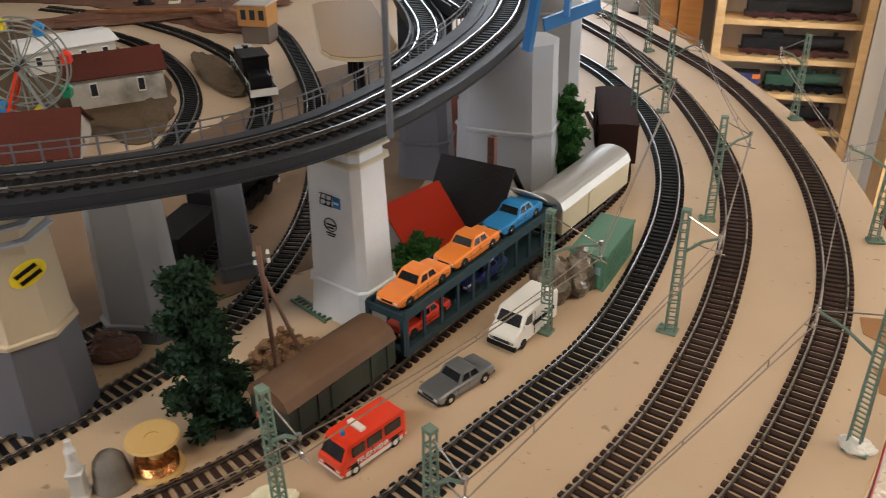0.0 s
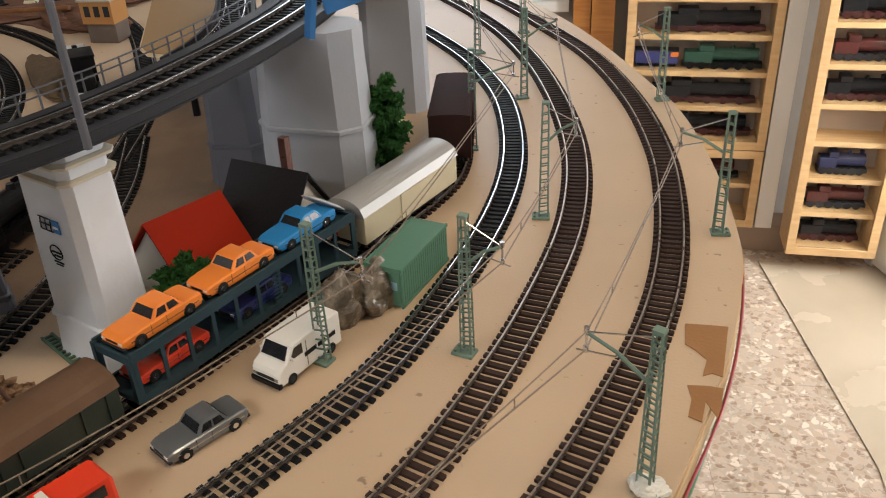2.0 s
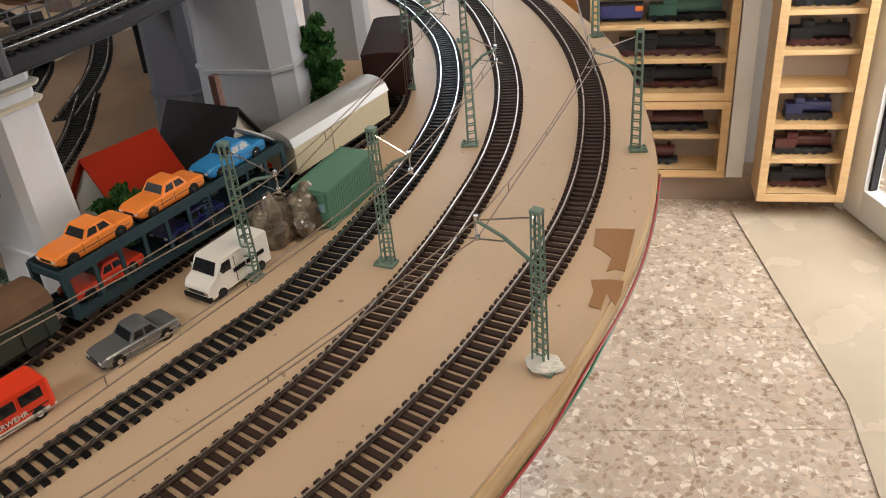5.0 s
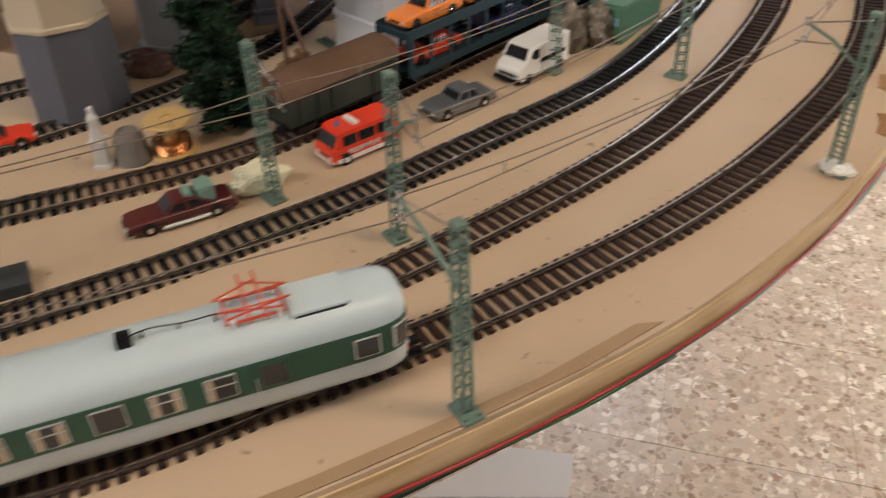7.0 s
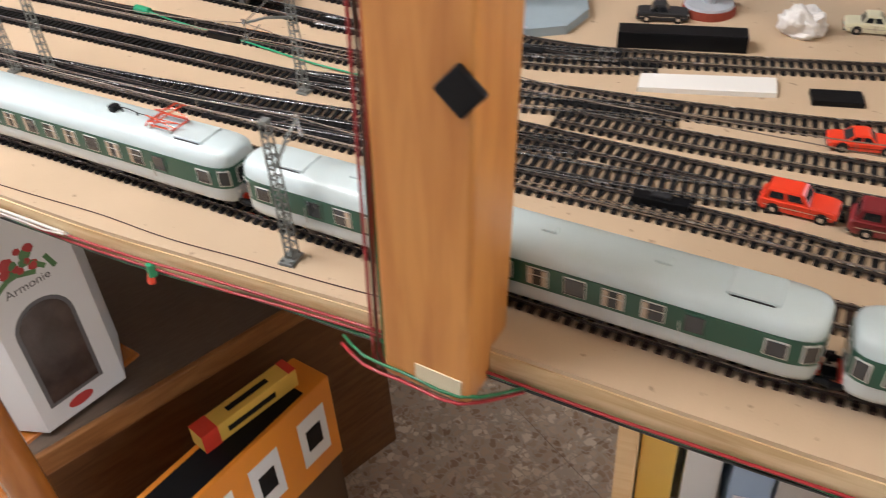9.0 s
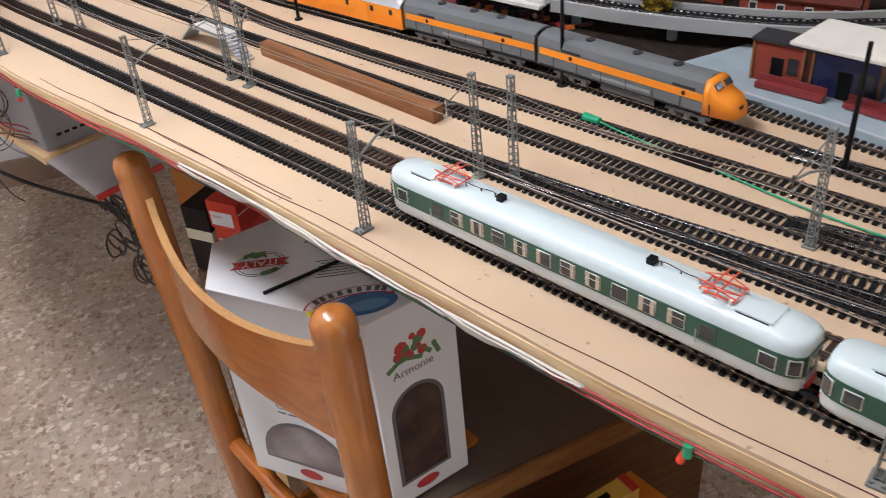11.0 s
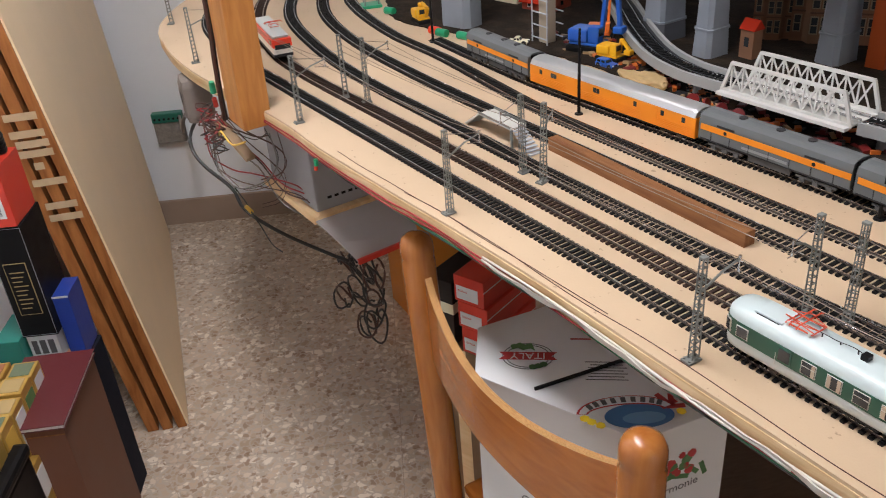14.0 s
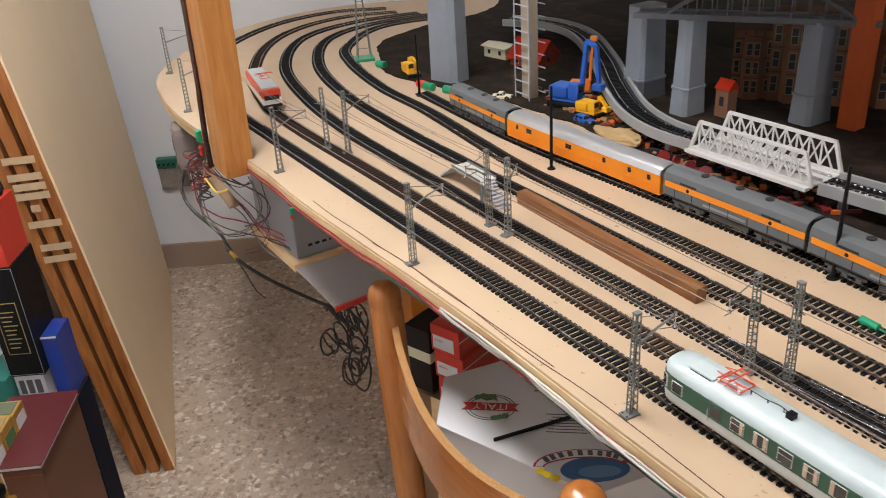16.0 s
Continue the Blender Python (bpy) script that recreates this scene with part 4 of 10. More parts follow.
def railcar(m, label, motor=True):
    L, Wd, nose = 0.336, 0.034, 0.020
    c = thing("railcar", m, label, "model railcar", "coaches of the green and grey electric train")
    zlo, zsh, ztop = 0.0085, 0.0345, 0.0455
    bm = bmesh.new()
    loft(bm, railcar_rings(L, Wd, zlo, zsh, ztop, nose))
    for f in bm.faces:
        f.material_index = 1 if f.calc_center_median().z > zsh + 0.0008 else 0
    part("body", bm, [GREYL2, ROOFG], c, smooth=True)
    # green band all round, windows set on it
    q = [(L / 2 - nose * d + 0.0004, Wd / 2 * a + 0.0005) for d, a, b in NOSE]
    bm = bmesh.new()
    prism(bm, [(x, y) for x, y in q] + [(-x, y) for x, y in q[::-1]] + [(-x, -y) for x, y in q] + [(x, -y) for x, y in q[::-1]], 0.0193, 0.0341)
    part("green_band", bm, GREENB, c)
    n = 14
    x0, x1 = -L / 2 + 0.026, L / 2 - 0.026
    pitch = (x1 - x0) / n
    for s in (-1, 1):
        y = s * (Wd / 2 + 0.0005)
        lo, hi = y - 0.0004, y + 0.0004
        for i in range(1, n - 1):
            xc = x0 + (i + 0.5) * pitch
            if i in (1, n - 2):
                w = part("door", bbox(xc - 0.0062, xc + 0.0062, lo, hi, 0.0195, 0.0333, 0.0002), GREENB, c)
                part("window_pane", bbox(xc - 0.0048, xc + 0.0048, lo - 0.0002, hi + 0.0002, 0.0216, 0.0318, 0.0003), WINDOW, w)
                part("handrail", bbox(xc - 0.0072, xc - 0.0068, lo, hi + 0.0003, 0.0150, 0.0262), FRAMEW, w)
                continue
            w = part("window", bbox(xc - 0.0061, xc + 0.0061, lo, hi, 0.0212, 0.0326, 0.0005), FRAMEW, c)
            part("window_pane", bbox(xc - 0.0056, xc + 0.0056, lo - 0.0002, hi + 0.0002, 0.0217, 0.0321, 0.0004), WINDOW, w)
            for e in (-1, 1):
                if (i * 7 + e * 3 + (s > 0)) % 5 > 1:
                    part("curtain", bbox(xc + e * 0.0039 - 0.0014, xc + e * 0.0039 + 0.0014, lo - 0.0004, hi + 0.0004, 0.0219, 0.0319), CURTAIN, w)
            if i % 3:
                part("window_bar", bbox(xc - 0.0055, xc + 0.0055, lo - 0.0005, hi + 0.0005, 0.0281, 0.0285), FRAMEW, w)
        for e in (-1, 1):
            xx = e * (L / 2 - 0.0190)
            w = part("cab_window", bbox(xx - 0.0055, xx + 0.0055, lo, hi, 0.0215, 0.0316, 0.0005), FRAMEW, c)
            part("window_pane", bbox(xx - 0.0048, xx + 0.0048, lo - 0.0003, hi + 0.0003, 0.0222, 0.0309, 0.0004), WINDOW, w)
    for e in (-1, 1):
        for s in (-1, 1):
            # framed windscreens: one on the flat front, one wrapping the corner
            turn = math.atan2(s * 0.36 * nose, e * 0.25 * Wd / 2)
            for name, mm, ww in (("windscreen", Matrix.Translation((e * (L / 2 + 0.0002), s * 0.0043, 0.0268)) @ Matrix.Rotation(0 if e > 0 else math.pi, 4, "Z"), 0.0038),
                                 ("corner_windscreen", Matrix.Translation((e * (L / 2 - 0.24 * nose), s * 0.805 * Wd / 2, 0.0268)) @ Matrix.Rotation(turn, 4, "Z") @ Matrix.Translation((0.0010, 0, 0)), 0.0040)):
                w = part(name, bbox(-0.0014, 0.0006, -ww, ww, -0.0056, 0.0056, 0.0005, mm), FRAMEW, c)
                part("window_pane", bbox(-0.0010, 0.0009, -ww + 0.0007, ww - 0.0007, -0.0049, 0.0049, 0.0004, mm), WINDOW, w)
            part("headlight", bcyl(0.0016, 0.0014, -0.003, 0.0010, Matrix.Translation((e * (L / 2 - 0.0006), s * 0.0080, 0.0150)) @ Matrix.Rotation(radians(90 * e), 4, "Y"), 12), LAMPW, c)
            part("buffer", bcyl(0.0014, 0.0026, -0.004, 0.003, Matrix.Translation((e * (L / 2 + 0.003), s * 0.0095, 0.0085)) @ Matrix.Rotation(radians(90 * e), 4, "Y"), 12), BLACK, c)
        part("buffer_beam", bbox(min(e * (L / 2 - 0.006), e * (L / 2 + 0.0012)), max(e * (L / 2 - 0.006), e * (L / 2 + 0.0012)), -0.0072, 0.0072, 0.0066, 0.0112, 0.0006), REDP, c, "red buffer beam")
        part("coupler", bbox(min(e * L / 2, e * (L / 2 + 0.008)), max(e * L / 2, e * (L / 2 + 0.008)), -0.002, 0.002, 0.0050, 0.0074, 0.0004), BLACK, c)
        part("front_apron", bbox(min(e * (L / 2 - 0.014), e * (L / 2 - 0.003)), max(e * (L / 2 - 0.014), e * (L / 2 - 0.003)), -0.0125, 0.0125, 0.0050, 0.0092, 0.0012), BLACK, c)
        hatch = part("roof_hatch", bbox(e * (L / 2 - 0.034) - 0.012, e * (L / 2 - 0.034) + 0.012, -0.0100, 0.0100, 0.0436, 0.0461, 0.0006), ROOFG, c)
        for s in (-1, 1):
            part("hatch_joint", bbox(e * (L / 2 - 0.034) - 0.010, e * (L / 2 - 0.034) + 0.010, s * 0.0103 - 0.0003, s * 0.0103 + 0.0003, 0.0438, 0.0448), DGREY, hatch)
        bogie(c, e * (L / 2 - 0.058))
    part("underframe", bbox(-L / 2 + 0.012, L / 2 - 0.012, -0.013, 0.013, 0.0068, 0.0090), BLACK, c)
    for xc, w in ((-0.055, 0.018), (-0.005, 0.022), (0.05, 0.016)):
        part("equipment_box", bbox(xc - w, xc + w, -0.0125, 0.0125, 0.0038, 0.0085, 0.0006), DGREY, c)
    if motor:
        for e in (-1, 1):
            pantograph(c, e * (L / 2 - 0.058), e)
            part("switch_box", bbox(e * 0.062 - 0.0028, e * 0.062 + 0.0028, -0.003, 0.003, 0.0450, 0.0495, 0.0004), BLACK, c)
            run = [(e * (0.064 + 0.0045 * i), 0.001 * math.sin(0.6 * i), 0.0482 + 0.0006 * math.sin(1.1 * i)) for i in range(9)]
            tube("roof_cable", run, 0.0003, BLACK, c, 5, 0.004)
            for q in run[1::3]:
                part("cable_insulator", bcyl(0.0005, 0.0005, 0.0450, q[2], Matrix.Translation((q[0], q[1], 0)), 6), BLACK, c)
    else:
        for xx in (-0.09, -0.03, 0.03, 0.09):
            part("roof_vent", bbox(xx - 0.004, xx + 0.004, -0.003, 0.003, 0.0447, 0.0467, 0.0008), ROOFG, c)
    return c


def along(path, s):
    """Place and heading at a distance s along a path."""
    d = np.r_[0, np.cumsum(np.linalg.norm(np.diff(path[:, :2], axis=0), axis=1))]
    return np.array([np.interp(s, d, path[:, 0]), np.interp(s, d, path[:, 1])])


def on_track(path, s0, L, z=H + 0.0046):
    """The pose of a vehicle of length L whose middle is at s0, standing on two bogies."""
    a, b = along(path, s0 - L * 0.32), along(path, s0 + L * 0.32)
    mid = (a + b) / 2
    return Matrix.Translation((*mid, z)) @ Matrix.Rotation(math.atan2(b[1] - a[1], b[0] - a[0]), 4, "Z")


def path_at(path, x, y):
    d = np.r_[0, np.cumsum(np.linalg.norm(np.diff(path[:, :2], axis=0), axis=1))]
    return float(d[int(np.argmin(np.hypot(path[:, 0] - x, path[:, 1] - y)))])


HEAD = path_at(P1, -0.80, -0.131)
for i in range(3):
    railcar(on_track(P1, HEAD + 0.1725 + i * 0.346, 0.336), "grey and green electric railcar with orange-red pantographs" if i != 1 else "grey and green trailer coach with a pale roof", i != 1)


# ---- bridge piers ----
def octagon(a, b, c):
    """Outline of an a x b rectangle with corners cut by c."""
    a, b = a / 2, b / 2
    return [(-a + c, -b), (a - c, -b), (a, -b + c), (a, b - c), (a - c, b), (-a + c, b), (-a, b - c), (-a, -b + c)]


def pier(x, y, yaw, a, b, tall, mats, label, c=0.010, waist=0.30, cap=True, group="bridge piers"):
    """A model pier with a plinth, a shaft, mouldings and a stepped cap."""
    p = thing("bridge_pier", at(x, y, yaw), label, "bridge pier", group)
    zw = tall * waist
    bm = bmesh.new()
    loft(bm, [[(u, v, z) for u, v in octagon(a + e, b + e, c)] for z, e in ((0, 0.006), (0.003, 0.005), (zw - 0.002, 0.002))])
    part("plinth", bm, mats[0], p)
    bm = bmesh.new()
    loft(bm, [[(u, v, z) for u, v in octagon(a + e, b + e, c)] for z, e in ((zw - 0.002, 0.003), (zw - 0.0012, 0.0045), (zw + 0.0012, 0.0045), (zw + 0.002, 0.002))])
    part("moulding", bm, mats[1], p)
    bm = bmesh.new()
    loft(bm, [[(u, v, z) for u, v in octagon(a + e, b + e, c)] for z, e in ((zw + 0.002, 0.001), (tall - 0.018, -0.003), (tall, -0.003))])
    part("shaft", bm, mats[1], p)
    if cap:
        for z0, e in ((tall - 0.022, 0.003), (tall - 0.012, 0.004)):
            bm = bmesh.new()
            loft(bm, [[(u, v, z) for u, v in octagon(a + f, b + f, c)] for z, f in ((z0 - 0.0018, e - 0.004), (z0 - 0.0008, e), (z0 + 0.0008, e), (z0 + 0.0018, e - 0.004))])
            part("cap_moulding", bm, mats[2], p)
    return p


PIERW = material("pier_white", (0.72, 0.76, 0.81), 0.45, vary=0.05, scale=18, bump=0.08, stain=(0.48, 0.46, 0.42), stain_scale=20, stain_amount=0.35)
PIERC = material("pier_cream", (0.62, 0.57, 0.46), 0.5, vary=0.05, scale=18, bump=0.08)
YELLOW = paint("yellow", (0.80, 0.62, 0.02), 0.4)
STICKB = paint("sticker_blue", (0.02, 0.22, 0.62), 0.4)
# pier grey with the back area's shade mixed into the colour
PIER_SHADE = material("pier_shaded", (0.235, 0.262, 0.305), 0.5, vary=0.08, scale=20, bump=0.1, stain=(0.15, 0.155, 0.165), stain_scale=14, stain_amount=0.4)
pb = pier(0.062, 0.610, -36, 0.051, 0.035, 0.1448, (PIERW, PIERW, PIERC), "tall pale grey bridge pier with small stickers and a cream cap", 0.005, 0.20)
st_ = part("sticker", bbox(0.0035, 0.0100, -0.0178, -0.0172, 0.0905, 0.0985), STICKB, pb, "small blue printed sticker")
part("print_bar", bbox(0.0045, 0.0090, -0.0181, -0.0177, 0.0935, 0.0950), PIERW, st_)
for a, b in (((-0.0085, 0.0985), (0.0030, 0.0985)), ((-0.0085, 0.0945), (0.0025, 0.0945)), ((-0.0080, 0.0905), (0.0030, 0.0905)), ((-0.0085, 0.0905), (-0.0065, 0.0985)), ((-0.0035, 0.0905), (-0.0020, 0.0985)), ((0.0010, 0.0905), (0.0030, 0.0985))):
    bm = bmesh.new()
    strip(bm, (a[0], -0.0176, a[1]), (b[0], -0.0176, b[1]), 0.0006, 0.0005)
    part("print_stroke", bm, BLACK, pb)
bm = bmesh.new()
rings = [[(-0.0005 + r * math.cos(q), y, 0.0765 + r * 0.86 * math.sin(q)) for q in np.linspace(0, 2 * math.pi, 24, endpoint=False)] for r, y in ((0.0058, -0.0174), (0.0058, -0.0179), (0.0051, -0.0179), (0.0051, -0.0174), (0.0058, -0.0174))]
loft(bm, rings, False)
part("printed_ring", bm, BLACK, pb)
for z, w, hh in ((0.0765, 0.0040, 0.0009), (0.0742, 0.0030, 0.0009), (0.0700, 0.0043, 0.0008), (0.0682, 0.0033, 0.0006)):
    part("print_bar", bbox(-0.0005 - w, -0.0005 + w, -0.0179, -0.0173, z - hh / 2, z + hh / 2), BLACK, pb)
pier(0.180, 0.807, -18, 0.084, 0.052, 0.1452, (PIER, PIER, PIER), "broad blue-grey bridge pier with chamfered corners", 0.014, 0.48, False)
pa = pier(-0.122, 0.505, -52, 0.062, 0.056, 0.1452, (PIERD, PIERB, PIER), "beige bridge pier with a dark plinth and yellow sticker", 0.017, 0.435)
bm = bmesh.new()
SM = Matrix.Translation((0.0305, 0.008, 0.104)) @ Matrix.Rotation(radians(90), 4, "Z")
cyl(bm, 0.0085, 0.0085, -0.0003, 0.0003, SM @ Matrix.Rotation(radians(90), 4, "X") @ Matrix.Rotation(radians(25), 4, "Z") @ Matrix.Diagonal((1.25, 0.8, 1, 1)), 28)
stick = part("oval_sticker", bm, YELLOW, pa, "yellow oval shop sticker")
bm = bmesh.new()
for k, z in enumerate((0.0022, -0.0026)):
    box(bm, -0.0065, 0.0065, -0.0008, -0.0004, z - 0.0012, z + 0.0012, 0, SM @ Matrix.Rotation(radians(-25), 4, "Y"))
part("lettering_bar", bm, BLACK, stick)
pier(-0.084, 0.590, -5, 0.050, 0.040, 0.118, (PIERD, PIER, PIER), "grey and beige bridge pier behind the conifer", 0.010, 0.1, False)
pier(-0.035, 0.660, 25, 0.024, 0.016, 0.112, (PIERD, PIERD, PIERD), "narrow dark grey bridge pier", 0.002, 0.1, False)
# all in the dark pier grey, which carries this pier's shade
pier(0.105, 0.86, -10, 0.046, 0.040, 0.120, (PIERD, PIERD, PIERD), "bridge pier coloured dark grey for the shade it stands in", 0.008, 0.3, False)
pier(0.238, 1.02, -10, 0.060, 0.040, 0.235, (PIER, PIER, PIER), "blue-grey bridge pier behind the shrub", 0.010, 0.5, False)
pier(-1.81, -0.100, 35, 0.064, 0.045, 0.342, (PIER_SHADE, PIER, PIER), "tall blue-grey pier beside the yellow crane", 0.010, 0.55, False)
pier(-1.580, 0.185, 20, 0.044, 0.056, 0.150, (PIERD, PIER_SHADE, PIER_SHADE), "grey pier coloured darker for the shade, with a dark plinth", 0.006, 0.22, False)
pier(-1.468, 0.208, 20, 0.032, 0.044, 0.147, (PIER_SHADE, PIER_SHADE, PIER_SHADE), "grey pier coloured darker for the shade under the arched bridge", 0.006, 0.3, False)
pier(-1.365, 0.352, 20, 0.034, 0.050, 0.150, (PIER_SHADE, PIER_SHADE, PIER_SHADE), "grey pier coloured darker for the shade beside the red tower", 0.006, 0.3, False)
pier(-0.965, 0.150, 20, 0.016, 0.012, 0.028, (PIER, PIER, PIER), "short pale pier under the truss bridge", 0.002, 0.3, False)

# ---- curved viaduct over the main line ----
ZD = 1.072
DECK = spline([(-0.42, 0.47), (-0.28, 0.472), (-0.16, 0.480), (-0.098, 0.492), (-0.040, 0.511), (0.004, 0.532), (0.038, 0.556), (0.068, 0.588), (0.096, 0.632), (0.123, 0.685), (0.150, 0.752), (0.176, 0.84), (0.19, 0.95), (0.19, 1.08), (0.17, 1.22)], 0.008)
viaduct = thing("viaduct", Matrix.Translation((0, 0, ZD)), "curved dark grey viaduct deck carrying one track on piers", "viaduct")
swept("deck", DECK, [(-0.024, -0.004), (-0.024, 0.0), (0.024, 0.0), (0.024, -0.004)], STEELD, viaduct)
for s in (-1, 1):
    swept("girder", DECK, [(s * 0.0225 - 0.0012, -0.0055), (s * 0.0225 - 0.0012, 0.001), (s * 0.0225 + 0.0012, 0.001), (s * 0.0225 + 0.0012, -0.0055)], STEELD, viaduct)
    swept("girder_flange", DECK, [(s * 0.0225 - 0.0022, -0.0066), (s * 0.0225 - 0.0022, -0.0055), (s * 0.0225 + 0.0022, -0.0055), (s * 0.0225 + 0.0022, -0.0066)], STEELD, viaduct)
swept("walkway", DECK, [(0.026, -0.003), (0.026, -0.0015), (0.036, -0.0015), (0.036, -0.003)], STEELD, viaduct)
for z in (0.006, 0.0105):
    swept("handrail", DECK, [(0.0355, z), (0.0355, z + 0.0008), (0.0363, z + 0.0008), (0.0363, z)], PIERD, viaduct)
bm = bmesh.new()
box(bm, -0.0005, 0.0005, -0.0005, 0.0005, -0.003, 0.0115)
post_me = bpy.data.meshes.new("railing_post")
bm.to_mesh(post_me)
bm.free()
post_me.materials.append(PIERD)
d = np.gradient(DECK, axis=0)
for i in range(2, len(DECK), 2):
    n = Vector((-d[i][1], d[i][0])).normalized()
    ob = new("railing_post", post_me)
    ob.parent = viaduct
    ob.matrix_basis = Matrix.Translation((DECK[i][0] + n.x * 0.036, DECK[i][1] + n.y * 0.036, 0))
for s in (-1, 1):
    ob = swept("rail", DECK, [(o + s * G / 2, h) for o, h in RAIL], [RAILD, RAILS], viaduct, 0.0019)
    for f in ob.data.polygons:
        if f.center.z > 0.0040:
            f.material_index = 1
lay_sleepers(viaduct, [tuple(p) for p in DECK[::4]], SLEEPERD, 0.0078, lambda x, y: x > -0.2)
# lamp post standing on the cap of the pale pier, and a blue girder end
tagged(mesh_ob("lamp_post", bcyl(0.0022, 0.0018, 0, 0.16, at(0.097, 0.567, 0, 1.070), 10), PIERD), "plain dark grey metal post on the pier cap", "post")
bm = bmesh.new()
strip(bm, (0, 0, 0), (0.012, 0.004, 0.075), 0.010, 0.004)
strip(bm, (0.012, -0.002, 0.02), (0.06, 0.012, 0.03), 0.003, 0.010)
strip(bm, (0.03, 0.0, 0.025), (0.034, 0.004, 0.08), 0.005, 0.003)
ob = mesh_ob("blue_girder", bm, paint("girder_blue", (0.03, 0.16, 0.42)))
ob.matrix_world = at(0.190, 0.742, 10, 1.072)
tagged(ob, "blue steel girder end of a small bridge", "girder")

# second loop of track curling up behind, on dark supports
for k, (pts, z) in enumerate((([(0.05, 1.25), (0.072, 1.10), (0.086, 1.018), (0.102, 0.94), (0.108, 0.878), (0.104, 0.82), (0.092, 0.775)], 1.048), ([(0.10, 1.25), (0.108, 1.10), (0.122, 1.02), (0.145, 0.95)], 1.055))):
    pth = spline(pts, 0.008)
    v = thing("ramp_viaduct", Matrix.Translation((0, 0, z)), "dark curved ramp with bright rails behind the viaduct", "viaduct", "ramps")
    swept("deck", pth, [(-0.016, -0.008), (-0.016, 0.0), (0.016, 0.0), (0.016, -0.008)], STEELD, v)
    for s in (-1, 1):
        swept("parapet", pth, [(s * 0.0165 - 0.001, 0), (s * 0.0165 - 0.001, 0.005), (s * 0.0165 + 0.001, 0.005), (s * 0.0165 + 0.001, 0)], STEELD, v)
        swept("rail", pth, [(o + s * G / 2, h) for o, h in RAIL], RAILS, v, 0.0012)
    lay_sleepers(v, pts, SLEEPERD, 0.0078, None)
    for q in (0.3, 0.75):
        i = int(q * (len(pth) - 1))
        part("support", bbox(pth[i][0] - 0.008, pth[i][0] + 0.008, pth[i][1] - 0.008, pth[i][1] + 0.008, H - z, -0.008), STEELD, v)

# ---- wagons on the inner track ----
BROWNROOF = material("brown_roof", (0.13, 0.075, 0.045), 0.5, vary=0.1, scale=30, bump=0.08, stain=(0.20, 0.13, 0.09), stain_scale=30, stain_amount=0.4)
DGREEN = paint("dark_green_wagon", (0.016, 0.028, 0.020), 0.5)
TEAL = material("transporter_blue", (0.028, 0.055, 0.07), 0.5, vary=0.1, scale=40, bump=0.06)
TANROOF = material("silver_roof", (0.42, 0.42, 0.41), 0.38, 0.3, vary=0.08, scale=30, bump=0.05)
CREAMW = material("cream_wagon", (0.62, 0.56, 0.40), 0.5, vary=0.05, scale=30, bump=0.05, stain=(0.5, 0.42, 0.28), stain_amount=0.3, stain_scale=20)
MAROON = material("maroon_wagon", (0.030, 0.014, 0.012), 0.8, vary=0.2, scale=60, bump=0.1)


def wagon(name, m, L, Wd, body, roof, label, zlo=0.0115, zsh=0.031, ztop=0.041, ribs=0, group="goods wagons"):
    w = thing(name, m, label, "model wagon", group)
    bm = bmesh.new()
    box(bm, -L / 2, L / 2, -Wd / 2, Wd / 2, zlo, zsh, 0.0006)
    part("body", bm, body, w)
    bm = bmesh.new()
    ring = lambda x, k: [(x, y * Wd / 2 * 1.04, zsh - 0.0008 + (ztop - zsh) * k * math.sqrt(max(0.0, 1 - y * y))) for y in np.linspace(-1, 1, 13)] + [(x, Wd / 2 * 0.9, zsh - 0.002), (x, -Wd / 2 * 0.9, zsh - 0.002)]
    loft(bm, [ring(-L / 2 - 0.001, 1), ring(L / 2 + 0.001, 1)])
    part("roof", bm, roof, w, smooth=False)
    for i in range(ribs):
        x = -L / 2 + (i + 0.5) * L / ribs
        for s in (-1, 1):
            part("side_rib", bbox(x - 0.0007, x + 0.0007, s * (Wd / 2 + 0.0002) - 0.0006, s * (Wd / 2 + 0.0002) + 0.0006, zlo, zsh - 0.001), body, w)
    for s in (-1, 1):
        part("sliding_door", bbox(-L * 0.14, L * 0.14, s * (Wd / 2 + 0.0004) - 0.0005, s * (Wd / 2 + 0.0004) + 0.0005, zlo + 0.001, zsh - 0.0015, 0.0003), body, w)
    part("underframe", bbox(-L / 2 + 0.002, L / 2 - 0.002, -Wd * 0.40, Wd * 0.40, zlo - 0.004, zlo), BLACK, w)
    for e in (-1, 1):
        bm = bmesh.new()
        for s in (-1, 1):
            cyl(bm, 0.0056, 0.0056, -0.0012, 0.0012, Matrix.Translation((e * L * 0.33, s * G / 2, 0.0056)) @ Matrix.Rotation(radians(90), 4, "X"), 16)
            box(bm, e * L * 0.33 - 0.006, e * L * 0.33 + 0.006, s * 0.0118 - 0.0008, s * 0.0118 + 0.0008, 0.004, 0.009)
        part("wheelset", bm, DGREY, w)
        for s in (-1, 1):
            part("buffer", bcyl(0.0019, 0.0023, -0.0025, 0.003, Matrix.Translation((e * (L / 2 + 0.003), s * 0.0095, 0.0105)) @ Matrix.Rotation(radians(90), 4, "Y"), 10), BLACK, w)
        part("tail_lamp", bbox(e * L / 2 - 0.001, e * L / 2 + 0.001, 0.0085, 0.0115, zlo + 0.002, zlo + 0.0055), REDP, w)
    return w


